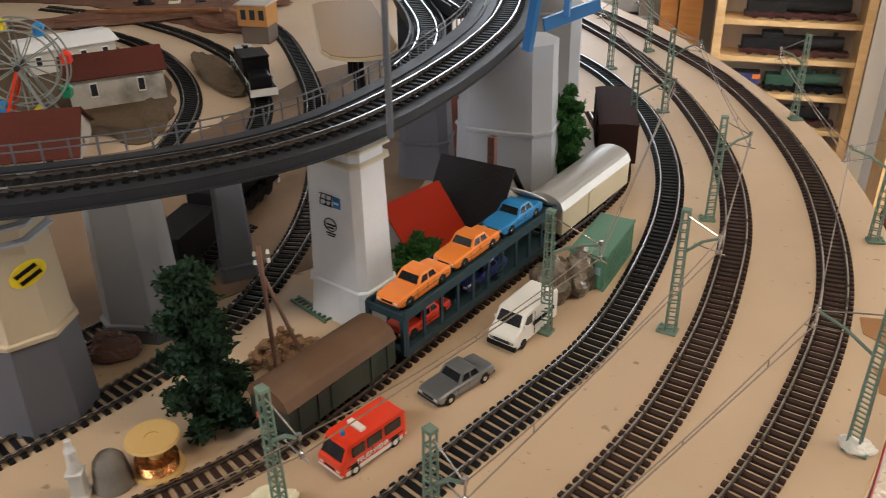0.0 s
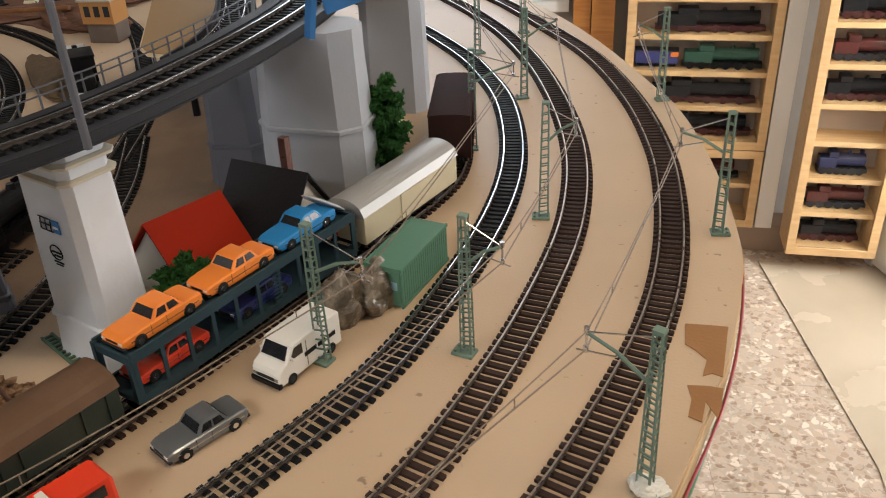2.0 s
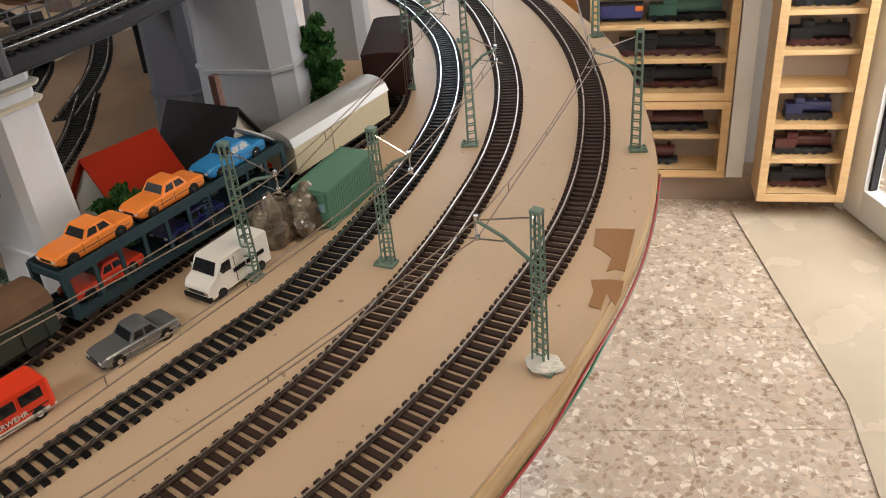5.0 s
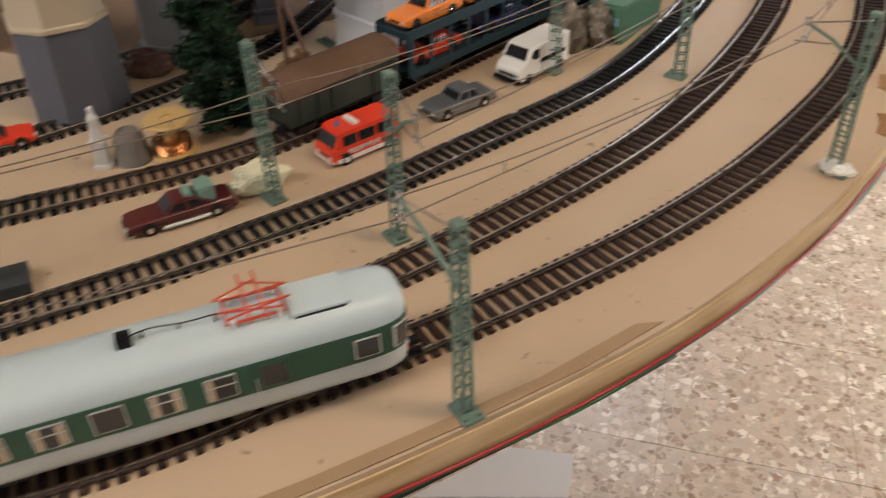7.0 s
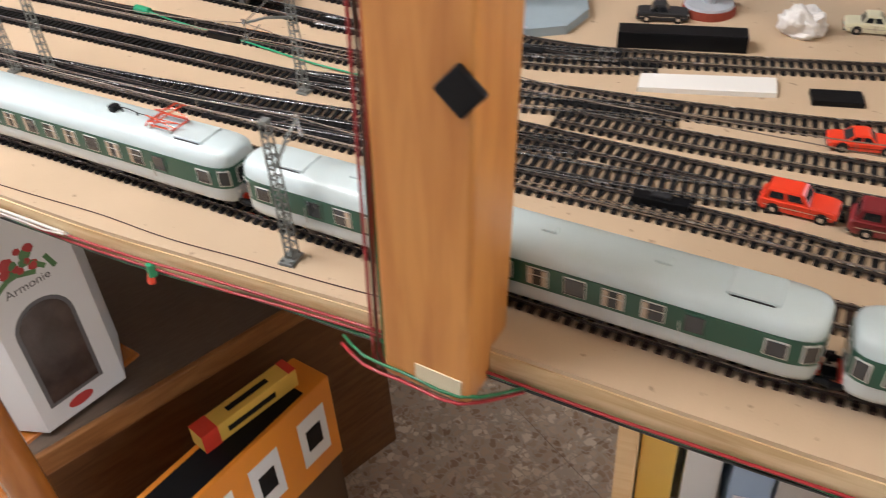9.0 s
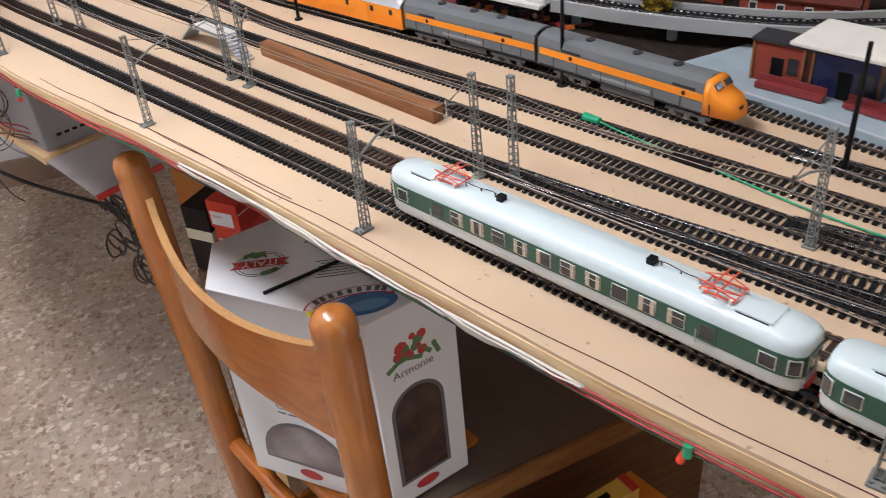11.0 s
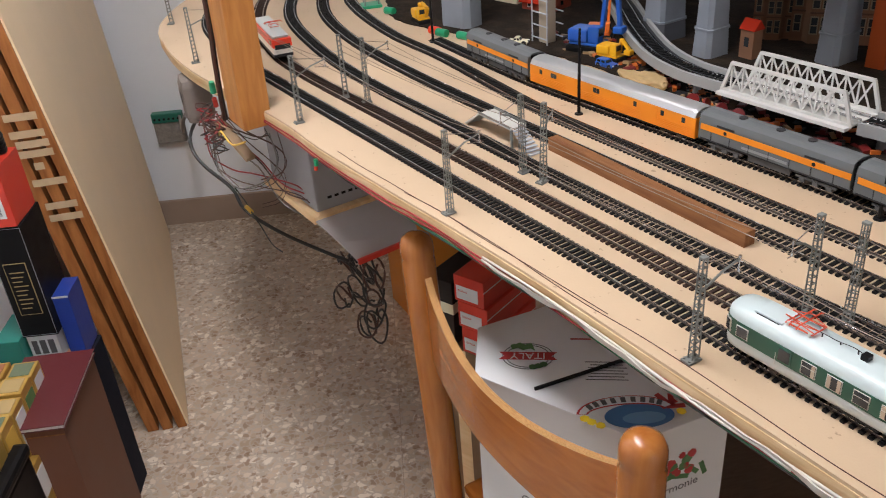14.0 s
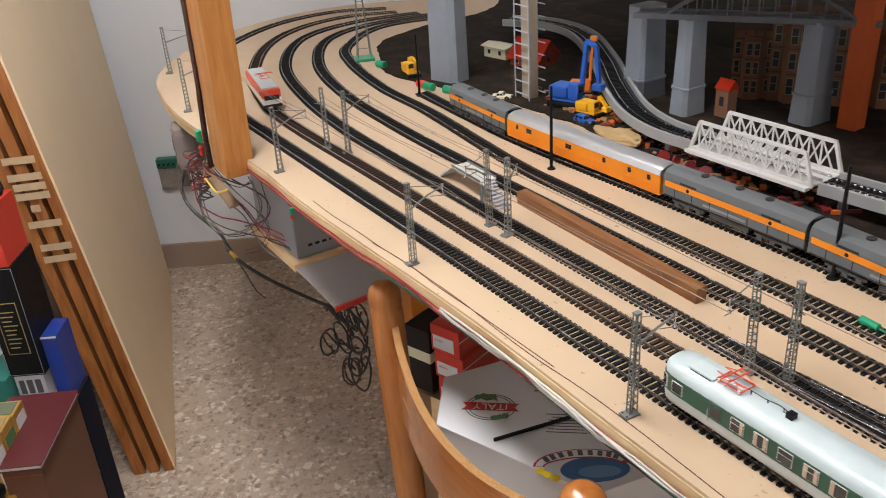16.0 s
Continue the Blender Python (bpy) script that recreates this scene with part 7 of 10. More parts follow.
def terrace(m, n, label):
    t = thing("row_house", m, label, "model house", "brick row houses")
    part("wall", bbox(-0.024, 0.024, -0.02, 0.02, 0, 0.085), BRICKC, t)
    bm = bmesh.new()
    prism(bm, [(-0.013, -0.02), (-0.008, -0.028), (0.008, -0.028), (0.013, -0.02)], 0, 0.078)
    bay = part("bay", bm, BRICKC, t)
    for z in (0.010, 0.033, 0.056):
        for x in (-0.0042, 0.0042):
            w = part("window", bbox(x - 0.0035, x + 0.0035, -0.0288, -0.0278, z, z + 0.016), SASH, bay)
            part("pane", bbox(x - 0.0026, x + 0.0026, -0.0292, -0.0286, z + 0.001, z + 0.0075), WINDOW, w)
            part("pane", bbox(x - 0.0026, x + 0.0026, -0.0292, -0.0286, z + 0.0085, z + 0.015), WINDOW, w)
        for x in (-0.0185, 0.0185):
            w = part("window", bbox(x - 0.0034, x + 0.0034, -0.0206, -0.0198, z, z + 0.016), SASH, t)
            part("pane", bbox(x - 0.0025, x + 0.0025, -0.0211, -0.0204, z + 0.001, z + 0.0075), WINDOW, w)
            part("pane", bbox(x - 0.0025, x + 0.0025, -0.0211, -0.0204, z + 0.0085, z + 0.015), WINDOW, w)
        part("string_course", bbox(-0.0242, 0.0242, -0.0213, -0.0199, z + 0.0185, z + 0.0200), BRICKD, t)
        part("bay_course", bbox(-0.0085, 0.0085, -0.0289, -0.0278, z + 0.0185, z + 0.0200), BRICKD, bay)
    part("cornice", bbox(-0.025, 0.025, -0.023, 0.022, 0.085, 0.090, 0.0008), BRICKD, t)
    for x in (-0.022, -0.011, 0.0, 0.011, 0.022):
        part("bracket", bbox(x - 0.001, x + 0.001, -0.0235, -0.0200, 0.080, 0.085), BRICKD, t)
    bm = bmesh.new()
    loft(bm, [[(-0.025, -0.022, 0.090), (0.025, -0.022, 0.090), (0.025, 0.022, 0.090), (-0.025, 0.022, 0.090)], [(-0.018, -0.006, 0.106), (0.018, -0.006, 0.106), (0.018, 0.014, 0.106), (-0.018, 0.014, 0.106)]])
    part("roof", bm, SLATE, t)
    return t


t0 = terrace(at(-1.520, 0.345, 56) @ Matrix.Scale(1.30, 4), 0, "tan brick row house with a bay window and cream trim")
for k in range(1, 5):
    copy_thing(t0, at(-1.520 + 0.0366 * k, 0.345 + 0.0543 * k, 56) @ Matrix.Scale(1.30, 4))
rt = thing("red_tower", at(-1.430, 0.252, 20), "narrow tan tower with a red pointed roof", "model house", "model houses")
part("wall", bbox(-0.012, 0.012, -0.010, 0.010, 0, 0.045), BRICKC, rt)
bm = bmesh.new()
loft(bm, [[(x, -0.012, 0.045), (x, 0.012, 0.045), (x, 0, 0.060)] for x in (-0.014, 0.014)])
part("roof", bm, ROOFR, rt)
part("window", bbox(-0.004, 0.004, -0.0105, -0.0098, 0.020, 0.034), WINDOW, rt)
tagged(mesh_ob("red_column", bbox(-0.014, 0.014, -0.014, 0.014, 0, 0.30, 0.002, at(-1.318, 0.388, 25)), material("red_column_paint", (0.42, 0.08, 0.02), 0.4, vary=0.08, scale=30, bump=0.06)), "square red-orange column standing on the board", "column")
house(at(-1.10, 0.40, 22), 0.13, 0.08, 0.035, 0.025, BRICKR, ROOFB, "dark red brick model building in the shade", 4)
house(at(-0.93, 0.42, 30), 0.12, 0.08, 0.04, 0.02, BRICKR, ROOFB, "long dark red model building", 4)
house(at(-1.93, 0.03, 30), 0.06, 0.035, 0.024, 0.004, CREAM, CREAM, "small yellow model house under construction", 2)
house(at(-1.85, 0.075, 35), 0.07, 0.06, 0.02, 0.03, BRICKR, ROOFR, "small model house with a red roof", 2)

# dark scatter ground behind the diesel train, with scrapped bits on it
# scatter brown taken almost to black, for the shade over this area
GROUND = material("scatter_ground", (0.017, 0.012, 0.009), 0.95, vary=0.45, scale=90, bump=0.6, fine=240, stain=(0.07, 0.045, 0.026), stain_scale=26, stain_amount=0.5)
rim_ = spline([(-2.62, 0.22), (-2.40, 0.12), (-2.29, -0.06), (-2.17, -0.180), (-2.02, -0.205), (-1.90, -0.205), (-1.77, -0.130), (-1.68, -0.070), (-1.56, -0.005), (-1.40, 0.055), (-1.24, 0.096), (-1.08, 0.132), (-0.95, 0.185), (-0.86, 0.235), (-0.82, 0.33), (-0.80, 0.55)], 0.012)
o = [(x + 0.006 * noise.noise(Vector((x * 40, y * 40, 2))), y + 0.008 * noise.noise(Vector((x * 35, y * 35, 7)))) for x, y in rim_] + [(-0.80, 0.68), (-2.62, 0.68)]
bm = bmesh.new()
prism(bm, o, H + 0.0002, H + 0.0022)
tagged(mesh_ob("scatter_ground", bm, GROUND), "dark brown scatter ground behind the diesel train", "ground", "", "structure")
rnd = random.Random(77)
SCRAP = [paint("scrap_maroon", (0.16, 0.015, 0.015)), paint("scrap_tan", (0.34, 0.22, 0.11)), DGREY, paint("scrap_white", (0.55, 0.55, 0.52)), BLACK, paint("scrap_orange", (0.55, 0.14, 0.02)), paint("scrap_blue", (0.03, 0.10, 0.30))]
for j in range(4):
    bm = bmesh.new()
    for i in range(70):
        u = rnd.random()
        x = -1.66 + 0.62 * u + rnd.uniform(-0.02, 0.02)
        y = 0.035 + 0.125 * u + rnd.gauss(0, 0.016) + (0.05 if rnd.random() < 0.2 else 0.0)
        sx, sy, sz = rnd.uniform(0.002, 0.009), rnd.uniform(0.0015, 0.005), rnd.uniform(0.001, 0.006)
        box(bm, -sx, sx, -sy, sy, 0, sz, 0, Matrix.Translation((x, y, H + 0.002)) @ Matrix.Rotation(rnd.uniform(0, 3.1), 4, "Z") @ Matrix.Rotation(rnd.uniform(-0.3, 0.3), 4, "X"))
    tagged(mesh_ob("scrap", bm, SCRAP[(0, 1, 2, 5)[j]]), "small scrapped model parts strewn on the dark ground", "scrap", "", "stuff")

# lattice tower, cranes, scrap
lt = thing("lattice_tower", at(-1.640, 0.005, 20), "grey concrete tower wrapped in beige scaffolding", "model tower")
part("shaft", bbox(-0.010, 0.010, -0.010, 0.010, 0, 0.20, 0.001), material("tower_beige", (0.34, 0.29, 0.23), 0.7, vary=0.12, scale=50, bump=0.2), lt)
for k in range(9):
    for s in (-1, 1):
        part("scaffold_bar", bbox(-0.021, 0.021, s * 0.016 - 0.0009, s * 0.016 + 0.0009, 0.010 + k * 0.021, 0.0118 + k * 0.021), PIER, lt)
        part("scaffold_pole", bbox(s * 0.0195 - 0.0008, s * 0.0195 + 0.0008, -0.0172, -0.0155, 0.0, 0.20), PIER, lt) if k == 0 else None
YEL = paint("machine_yellow", (0.80, 0.42, 0.01), 0.4)
BLU = paint("machine_blue", (0.01, 0.09, 0.42), 0.4)
ORG = paint("machine_orange", (0.70, 0.17, 0.02), 0.4)


def machine(name, m, mat, label, boom):
    c = thing(name, m, label, "model crane", "cranes and diggers")
    part("track_unit", bbox(-0.022, 0.022, -0.014, 0.014, 0, 0.009, 0.003), BLACK, c)
    part("turntable", bbox(-0.018, 0.018, -0.012, 0.012, 0.009, 0.012, 0.001), mat, c)
    part("engine_cover", bbox(-0.020, 0.004, -0.013, 0.013, 0.012, 0.026, 0.003), mat, c)
    cab = part("cab", bbox(0.004, 0.017, -0.011, 0.002, 0.012, 0.030, 0.002), mat, c)
    part("window", bbox(0.0165, 0.0175, -0.0095, 0.0005, 0.020, 0.028), WINDOW, cab)
    prev = (0.012, 0.006, 0.016)
    for q in boom:
        bm = bmesh.new()
        strip(bm, prev, q, 0.005, 0.004)
        part("boom_arm", bm, mat, c)
        prev = q
    part("bucket", bbox(prev[0] - 0.006, prev[0] + 0.006, prev[1] - 0.006, prev[1] + 0.006, prev[2] - 0.008, prev[2], 0.002), mat, c)
    return c


machine("yellow_crane", at(-1.862, -0.165, 10), YEL, "yellow model excavator on black tracks", [(0.02, 0.006, 0.03), (-0.01, 0.006, 0.034)])
machine("blue_crane", at(-1.568, 0.050, 40) @ Matrix.Scale(1.45, 4), BLU, "blue model crane with a folded boom", [(0.018, 0.006, 0.075), (0.03, 0.006, 0.070), (0.034, 0.006, 0.03)])
machine("yellow_digger", at(-1.505, 0.062, 30), YEL, "small yellow model digger", [(0.016, 0.004, 0.036), (0.03, 0.004, 0.022)])
machine("orange_crane", at(-1.62, 0.09, 60), ORG, "orange model crane with a raised arm", [(0.014, 0.006, 0.06), (0.018, 0.006, 0.10)])
for x, y, mt in ((-1.755, -0.150, GREENW), (-1.775, -0.158, REDP), (-1.72, -0.12, GREENW), (-1.95, -0.21, GREENW)):
    ob = mesh_ob("barrel", bcyl(0.007, 0.007, -0.011, 0.011, Matrix.Rotation(radians(90), 4, "Y"), 16), mt)
    ob.matrix_world = at(x, y, 35, H + 0.007)
    tagged(ob, "small plastic barrel lying by the track", "barrel", "barrels")
for x, y in ((-1.285, 0.086), (-1.262, 0.094), (-1.24, 0.103), (-1.215, 0.112)):
    ob = mesh_ob("wheelset", bcyl(0.0085, 0.0085, -0.0016, 0.0016, Matrix.Rotation(radians(75), 4, "X"), 18), paint("wheel_maroon", (0.20, 0.015, 0.015)) if x < -1.25 else DRED)
    ob.matrix_world = at(x, y, 40 + 30 * (x * 100 % 3), H + 0.0085)
    tagged(ob, "loose dark red engine wheel on the board", "wheel", "loose wheels")
ob = mesh_ob("white_dish", bcyl(0.012, 0.004, 0, 0.005, Matrix.Rotation(radians(-50), 4, "X"), 20), VANWHITE)
ob.matrix_world = at(-1.222, 0.082, 20, H + 0.010)
tagged(ob, "small white plastic dish", "dish")
model_car("silver_car", at(-1.145, 0.110, 20), SILVER, "bare silver model car body behind the diesel train", 0.045, 0.018, 0.012, "sports", "scrapped models")
model_car("maroon_car", at(-1.10, 0.138, 24), DRED, "dark red model car body behind the diesel train", 0.048, 0.019, 0.014, "saloon", "scrapped models")
model_car("white_beetle", at(-1.652, -0.042, 60), CREAM, "small cream model car near the scaffold tower", 0.035, 0.016, 0.013, "sports", "scrapped models")
model_car("blue_truck", at(-1.48, 0.045, 25), BLU, "small blue model pickup near the digger", 0.036, 0.016, 0.013, "estate", "scrapped models")
stone("sand_mound", at(-1.385, 0.062, 20), 0.045, 0.020, 0.012, material("sand", (0.42, 0.30, 0.15), 0.8, vary=0.2, scale=90, bump=0.3), "low heap of light brown sand", 31.0, 0.3, "sand")
LTG = thing("signal_gantry", at(-2.03, -0.235, 0), "tall lattice tower on a green base", "model tower")
part("base", bbox(-0.02, 0.02, -0.02, 0.02, 0, 0.006, 0.002), GREENW, LTG)
for sx in (-1, 1):
    for sy in (-1, 1):
        bm = bmesh.new()
        strip(bm, (sx * 0.014, sy * 0.014, 0.004), (sx * 0.004, sy * 0.004, 0.16), 0.0016, 0.0016)
        part("leg", bm, GREYMAST, LTG)
for k in range(6):
    z = 0.02 + k * 0.024
    r = 0.014 - 0.010 * z / 0.16
    part("brace", bbox(-r, r, -r - 0.0006, -r + 0.0006, z, z + 0.0014), GREYMAST, LTG)
    part("brace", bbox(-r - 0.0006, -r + 0.0006, -r, r, z, z + 0.0014), GREYMAST, LTG)

# ---- station platform with benches and a white canopy ----
PLAT = material("platform_blue_grey", (0.30, 0.37, 0.41), 0.6, vary=0.10, scale=40, bump=0.15, stain=(0.20, 0.24, 0.27), stain_scale=14, stain_amount=0.4)
PLAT_EDGE = [(-0.90, 0.206), (-0.817, 0.225), (-0.732, 0.246), (-0.64, 0.265), (-0.59, 0.279), (-0.536, 0.296)]
bm = bmesh.new()
prism(bm, PLAT_EDGE + [(-0.515, 0.325), (-0.525, 0.365), (-0.56, 0.40), (-0.70, 0.37), (-0.90, 0.315)], H, H + 0.008)
pf = thing("platform", Matrix.Identity(4), "blue-grey model station platform", "station platform")
part("slab", bm, PLAT, pf)
swept("kerb", spline([(x, y + 0.001) for x, y in PLAT_EDGE], 0.01), [(-0.0005, 0), (-0.0005, 0.0008), (0.003, 0.0008), (0.003, 0)], PIER, pf, H + 0.0081)
PRED = paint("bench_red", (0.20, 0.022, 0.022), 0.5)
for x, y, q, hl in ((-0.782, 0.261, 20, 0.033), (-0.699, 0.289, 14, 0.036), (-0.635, 0.316, 24, 0.012)):
    b = thing("bench", at(x, y, q, H + 0.008), "dark red model bench on the platform", "bench", "platform benches")
    part("seat", bbox(-hl, hl, -0.005, 0.004, 0.0045, 0.0062, 0.0004), PRED, b)
    part("front_board", bbox(-hl, hl, -0.0052, -0.0042, 0.0012, 0.0045), PRED, b)
    part("backrest", bbox(-hl, hl, 0.0035, 0.005, 0.0062, 0.0125, 0.0003), PRED, b)
    for s in (-1, 1):
        part("leg", bbox(s * (hl - 0.004) - 0.001, s * (hl - 0.004) + 0.001, -0.004, 0.004, 0, 0.0045), BLACK, b)
NAVY = paint("kiosk_navy", (0.012, 0.02, 0.09), 0.5)
for x, y, w, mt, lab in ((-0.751, 0.300, 0.030, NAVY, "dark blue model kiosk on the platform"), (-0.812, 0.278, 0.024, BRICKR, "dark red model shed on the platform"), (-0.688, 0.326, 0.024, BRICKR, "dark red model shed on the platform")):
    k = thing("kiosk", at(x, y, 22, H + 0.008), lab, "kiosk", "platform kiosks")
    part("body", bbox(-w, w, -0.012, 0.012, 0, 0.040, 0.0006), mt, k)
    for s in (-1, 1):
        part("corner_post", bbox(s * (w + 0.0006) - 0.0012, s * (w + 0.0006) + 0.0012, -0.0136, -0.0112, 0, 0.040, 0.0003), BROWNWOOD, k)
    part("door", bbox(-0.006, 0.006, -0.0128, -0.0118, 0, 0.026), BLACK, k)
    part("window", bbox(0.010, w - 0.004, -0.0128, -0.0118, 0.012, 0.028), WINDOW, k)
    part("roof", bbox(-w - 0.003, w + 0.003, -0.015, 0.015, 0.040, 0.043, 0.0006), DGREY, k)
pc = thing("platform_canopy", at(-0.655, 0.310, 18), "white platform canopy with a rounded end on dark posts", "platform canopy", "platform canopies")
bm = bmesh.new()
ol = [(-0.13, -0.034), (0.046, -0.034), (0.062, -0.030), (0.074, -0.020), (0.080, -0.006), (0.080, 0.006), (0.074, 0.020), (0.062, 0.030), (0.046, 0.034), (-0.13, 0.034)]
loft(bm, [[(x * k, y * k, 0.066 + e) for x, y in ol] for e, k in ((0, 0.985), (0.001, 1.0), (0.0035, 1.0), (0.0045, 0.985))])
part("roof", bm, material("canopy_white", (0.66, 0.64, 0.58), 0.4, vary=0.08, scale=30, bump=0.06, stain=(0.45, 0.43, 0.38), stain_scale=20, stain_amount=0.4), pc)
for x in (-0.085, -0.025, 0.034):
    po = part("post", bcyl(0.0028, 0.0022, 0.008, 0.066, Matrix.Translation((x, 0.016, 0)), 8), BLACK, pc)
    part("bracket", bbox(x - 0.0012, x + 0.0012, -0.026, 0.030, 0.0625, 0.0658), BLACK, po)
tr = thing("luggage_trolley", at(-0.583, 0.311, -6, H + 0.008), "small black model luggage trolley on the platform", "trolley")
part("bed", bbox(-0.013, 0.011, -0.0055, 0.0055, 0.0042, 0.0100, 0.0008), BLACK, tr)
bm = bmesh.new()
bar(bm, (0.011, 0, 0.005), (0.022, -0.006, 0.0012), 0.0008)
part("drawbar", bm, BLACK, tr)
for x in (-0.008, 0.006):
    for s in (-1, 1):
        part("wheel", bcyl(0.0025, 0.0025, -0.0008, 0.0008, Matrix.Translation((x, s * 0.0055, 0.0025)) @ Matrix.Rotation(radians(90), 4, "X"), 12), BLACK, tr)
# Ferris wheel behind the dark roofs
fw = thing("ferris_wheel", at(-0.340, 0.985, 12), "grey model Ferris wheel with small coloured gondolas", "ferris wheel")
FWG = material("wheel_grey_green", (0.26, 0.28, 0.26), 0.5, vary=0.1, scale=60, bump=0.05)
for y in (-0.010, 0.010):
    for r in (0.050, 0.040):
        tube("rim", [(r * math.cos(a), y, 0.072 + r * math.sin(a)) for a in np.linspace(0, 2 * math.pi, 25)], 0.0011, FWG, fw, 6)
    for k in range(12):
        a = k * math.pi / 6
        bm = bmesh.new()
        strip(bm, (0, y, 0.072), (0.050 * math.cos(a), y, 0.072 + 0.050 * math.sin(a)), 0.0014, 0.0012)
        part("spoke", bm, FWG, fw)
    for s in (-1, 1):
        bm = bmesh.new()
        strip(bm, (s * 0.030, y * 1.8, 0), (0, y * 1.4, 0.072), 0.003, 0.003)
        part("leg", bm, REDP if s < 0 else FWG, fw)
bm = bmesh.new()
bar(bm, (0, -0.016, 0.072), (0, 0.016, 0.072), 0.003, 12)
part("axle", bm, DGREY, fw)
for k in range(8):
    a = k * math.pi / 4 + 0.2
    mt = (REDP, BLUE, YELLOW, GREENW)[k % 4]
    g = part("gondola", bbox(-0.005, 0.005, -0.007, 0.007, -0.011, -0.002, 0.0015, Matrix.Translation((0.050 * math.cos(a), 0, 0.072 + 0.050 * math.sin(a)))), mt, fw)
    part("gondola_roof", bcyl(0.0075, 0.001, -0.001, 0.004, Matrix.Translation((0.050 * math.cos(a), 0, 0.072 + 0.050 * math.sin(a))), 10), mt, g)
# gravel mound and a tan station hut between the back tracks
GRAV = material("gravel_brown", (0.12, 0.082, 0.05), 0.9, vary=0.4, scale=160, bump=0.6, fine=320, stain=(0.10, 0.08, 0.05), stain_scale=40, stain_amount=0.5)
stone("gravel_mound", at(-0.183, 1.178, -62), 0.105, 0.023, 0.007, GRAV, "flat brown gravel mound between the back tracks", 51.0, 0.3, "gravel")
stone("gravel_mound", at(-0.219, 1.020, -66), 0.060, 0.014, 0.005, GRAV, "flat brown gravel mound beside the back track", 55.0, 0.3, "gravel")
stone("earth_patch", at(-0.36, 1.50, 20), 0.22, 0.045, 0.010, material("earth_red", (0.17, 0.085, 0.055), 0.9, vary=0.35, scale=120, bump=0.6, fine=320, stain=(0.07, 0.045, 0.03), stain_scale=30, stain_amount=0.6), "red-brown earth bank behind the back track", 57.0, 0.3, "earth")
stone("earth_patch", at(-0.225, 1.425, -30), 0.075, 0.030, 0.016, bpy.data.materials["earth_red"], "red-brown earth bank behind the back track", 59.0, 0.5, "earth")
bm = bmesh.new()
prism(bm, [(x + 0.008 * noise.noise(Vector((x * 30, y * 30, 1))), y + 0.010 * noise.noise(Vector((x * 28, y * 28, 4)))) for x, y in spline([(-0.60, 1.10), (-0.42, 1.02), (-0.30, 0.98), (-0.205, 0.93), (-0.196, 1.00), (-0.214, 1.09), (-0.262, 1.19), (-0.33, 1.275), (-0.43, 1.345), (-0.60, 1.42)], 0.012)], H + 0.0002, H + 0.0016)
tagged(mesh_ob("gravel_yard", bm, GRAV), "brown scatter gravel laid round the model houses", "ground", "", "structure")
# thin brown sheet that paints the viaduct's shade onto the sandy board
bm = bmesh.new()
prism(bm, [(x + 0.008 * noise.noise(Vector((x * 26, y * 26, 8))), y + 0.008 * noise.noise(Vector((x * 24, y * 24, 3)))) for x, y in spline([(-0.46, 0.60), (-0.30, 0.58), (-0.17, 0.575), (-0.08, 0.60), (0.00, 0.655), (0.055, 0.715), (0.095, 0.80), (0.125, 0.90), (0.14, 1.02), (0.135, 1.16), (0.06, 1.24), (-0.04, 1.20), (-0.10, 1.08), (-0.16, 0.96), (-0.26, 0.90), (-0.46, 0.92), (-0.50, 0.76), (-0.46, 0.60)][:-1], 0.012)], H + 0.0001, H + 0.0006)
tagged(mesh_ob("stained_ground", bm, material("board_shaded", (0.22, 0.150, 0.098), 0.7, vary=0.25, scale=22, bump=0.2, fine=300, stain=(0.10, 0.065, 0.042), stain_scale=9, stain_amount=0.7)), "sandy ground coloured darker for the shade under the curved viaduct", "ground", "", "structure")
bm = bmesh.new()
prism(bm, [(x + 0.010 * noise.noise(Vector((x * 30, y * 30, 2))), y + 0.010 * noise.noise(Vector((x * 28, y * 28, 5)))) for x, y in spline([(-0.75, 1.62), (-0.56, 1.595), (-0.42, 1.525), (-0.33, 1.455), (-0.25, 1.39), (-0.215, 1.40), (-0.235, 1.50), (-0.28, 1.60), (-0.30, 1.70), (-0.75, 1.72)], 0.012)], H + 0.0002, H + 0.0018)
tagged(mesh_ob("earth_yard", bm, bpy.data.materials["earth_red"]), "red-brown earth scatter behind the back track", "ground", "", "structure")
hut = thing("signal_hut", at(-0.160, 1.340, -12), "small model hut, grey-brown below and orange-brown above", "model hut", "model houses")
part("base", bbox(-0.021, 0.021, -0.015, 0.020, 0, 0.026, 0.001), material("hut_grey", (0.13, 0.105, 0.09), 0.6, vary=0.15, scale=50, bump=0.15), hut)
up_ = part("upper_room", bbox(-0.024, 0.022, -0.018, 0.022, 0.026, 0.056, 0.001), material("hut_tan", (0.40, 0.20, 0.07), 0.5, vary=0.12, scale=40, bump=0.1), hut)
for x in (-0.014, 0.0, 0.014):
    part("window", bbox(x - 0.004, x + 0.004, -0.0186, -0.0178, 0.036, 0.050), WINDOW, up_)
part("roof", bbox(-0.026, 0.024, -0.021, 0.025, 0.056, 0.0585, 0.001), material("hut_roof", (0.42, 0.38, 0.34), 0.6, vary=0.15, scale=50, bump=0.1), hut)
bmx = thing("timber_beam", Matrix.Translation((0, 0, 0)), "long brown model timber lying across the earth bank", "timber beam")
bm = bmesh.new()
bar(bm, (-0.47, 1.475, H + 0.014), (-0.235, 1.415, H + 0.030), 0.0035, 8)
part("beam", bm, BROWNWOOD, bmx)
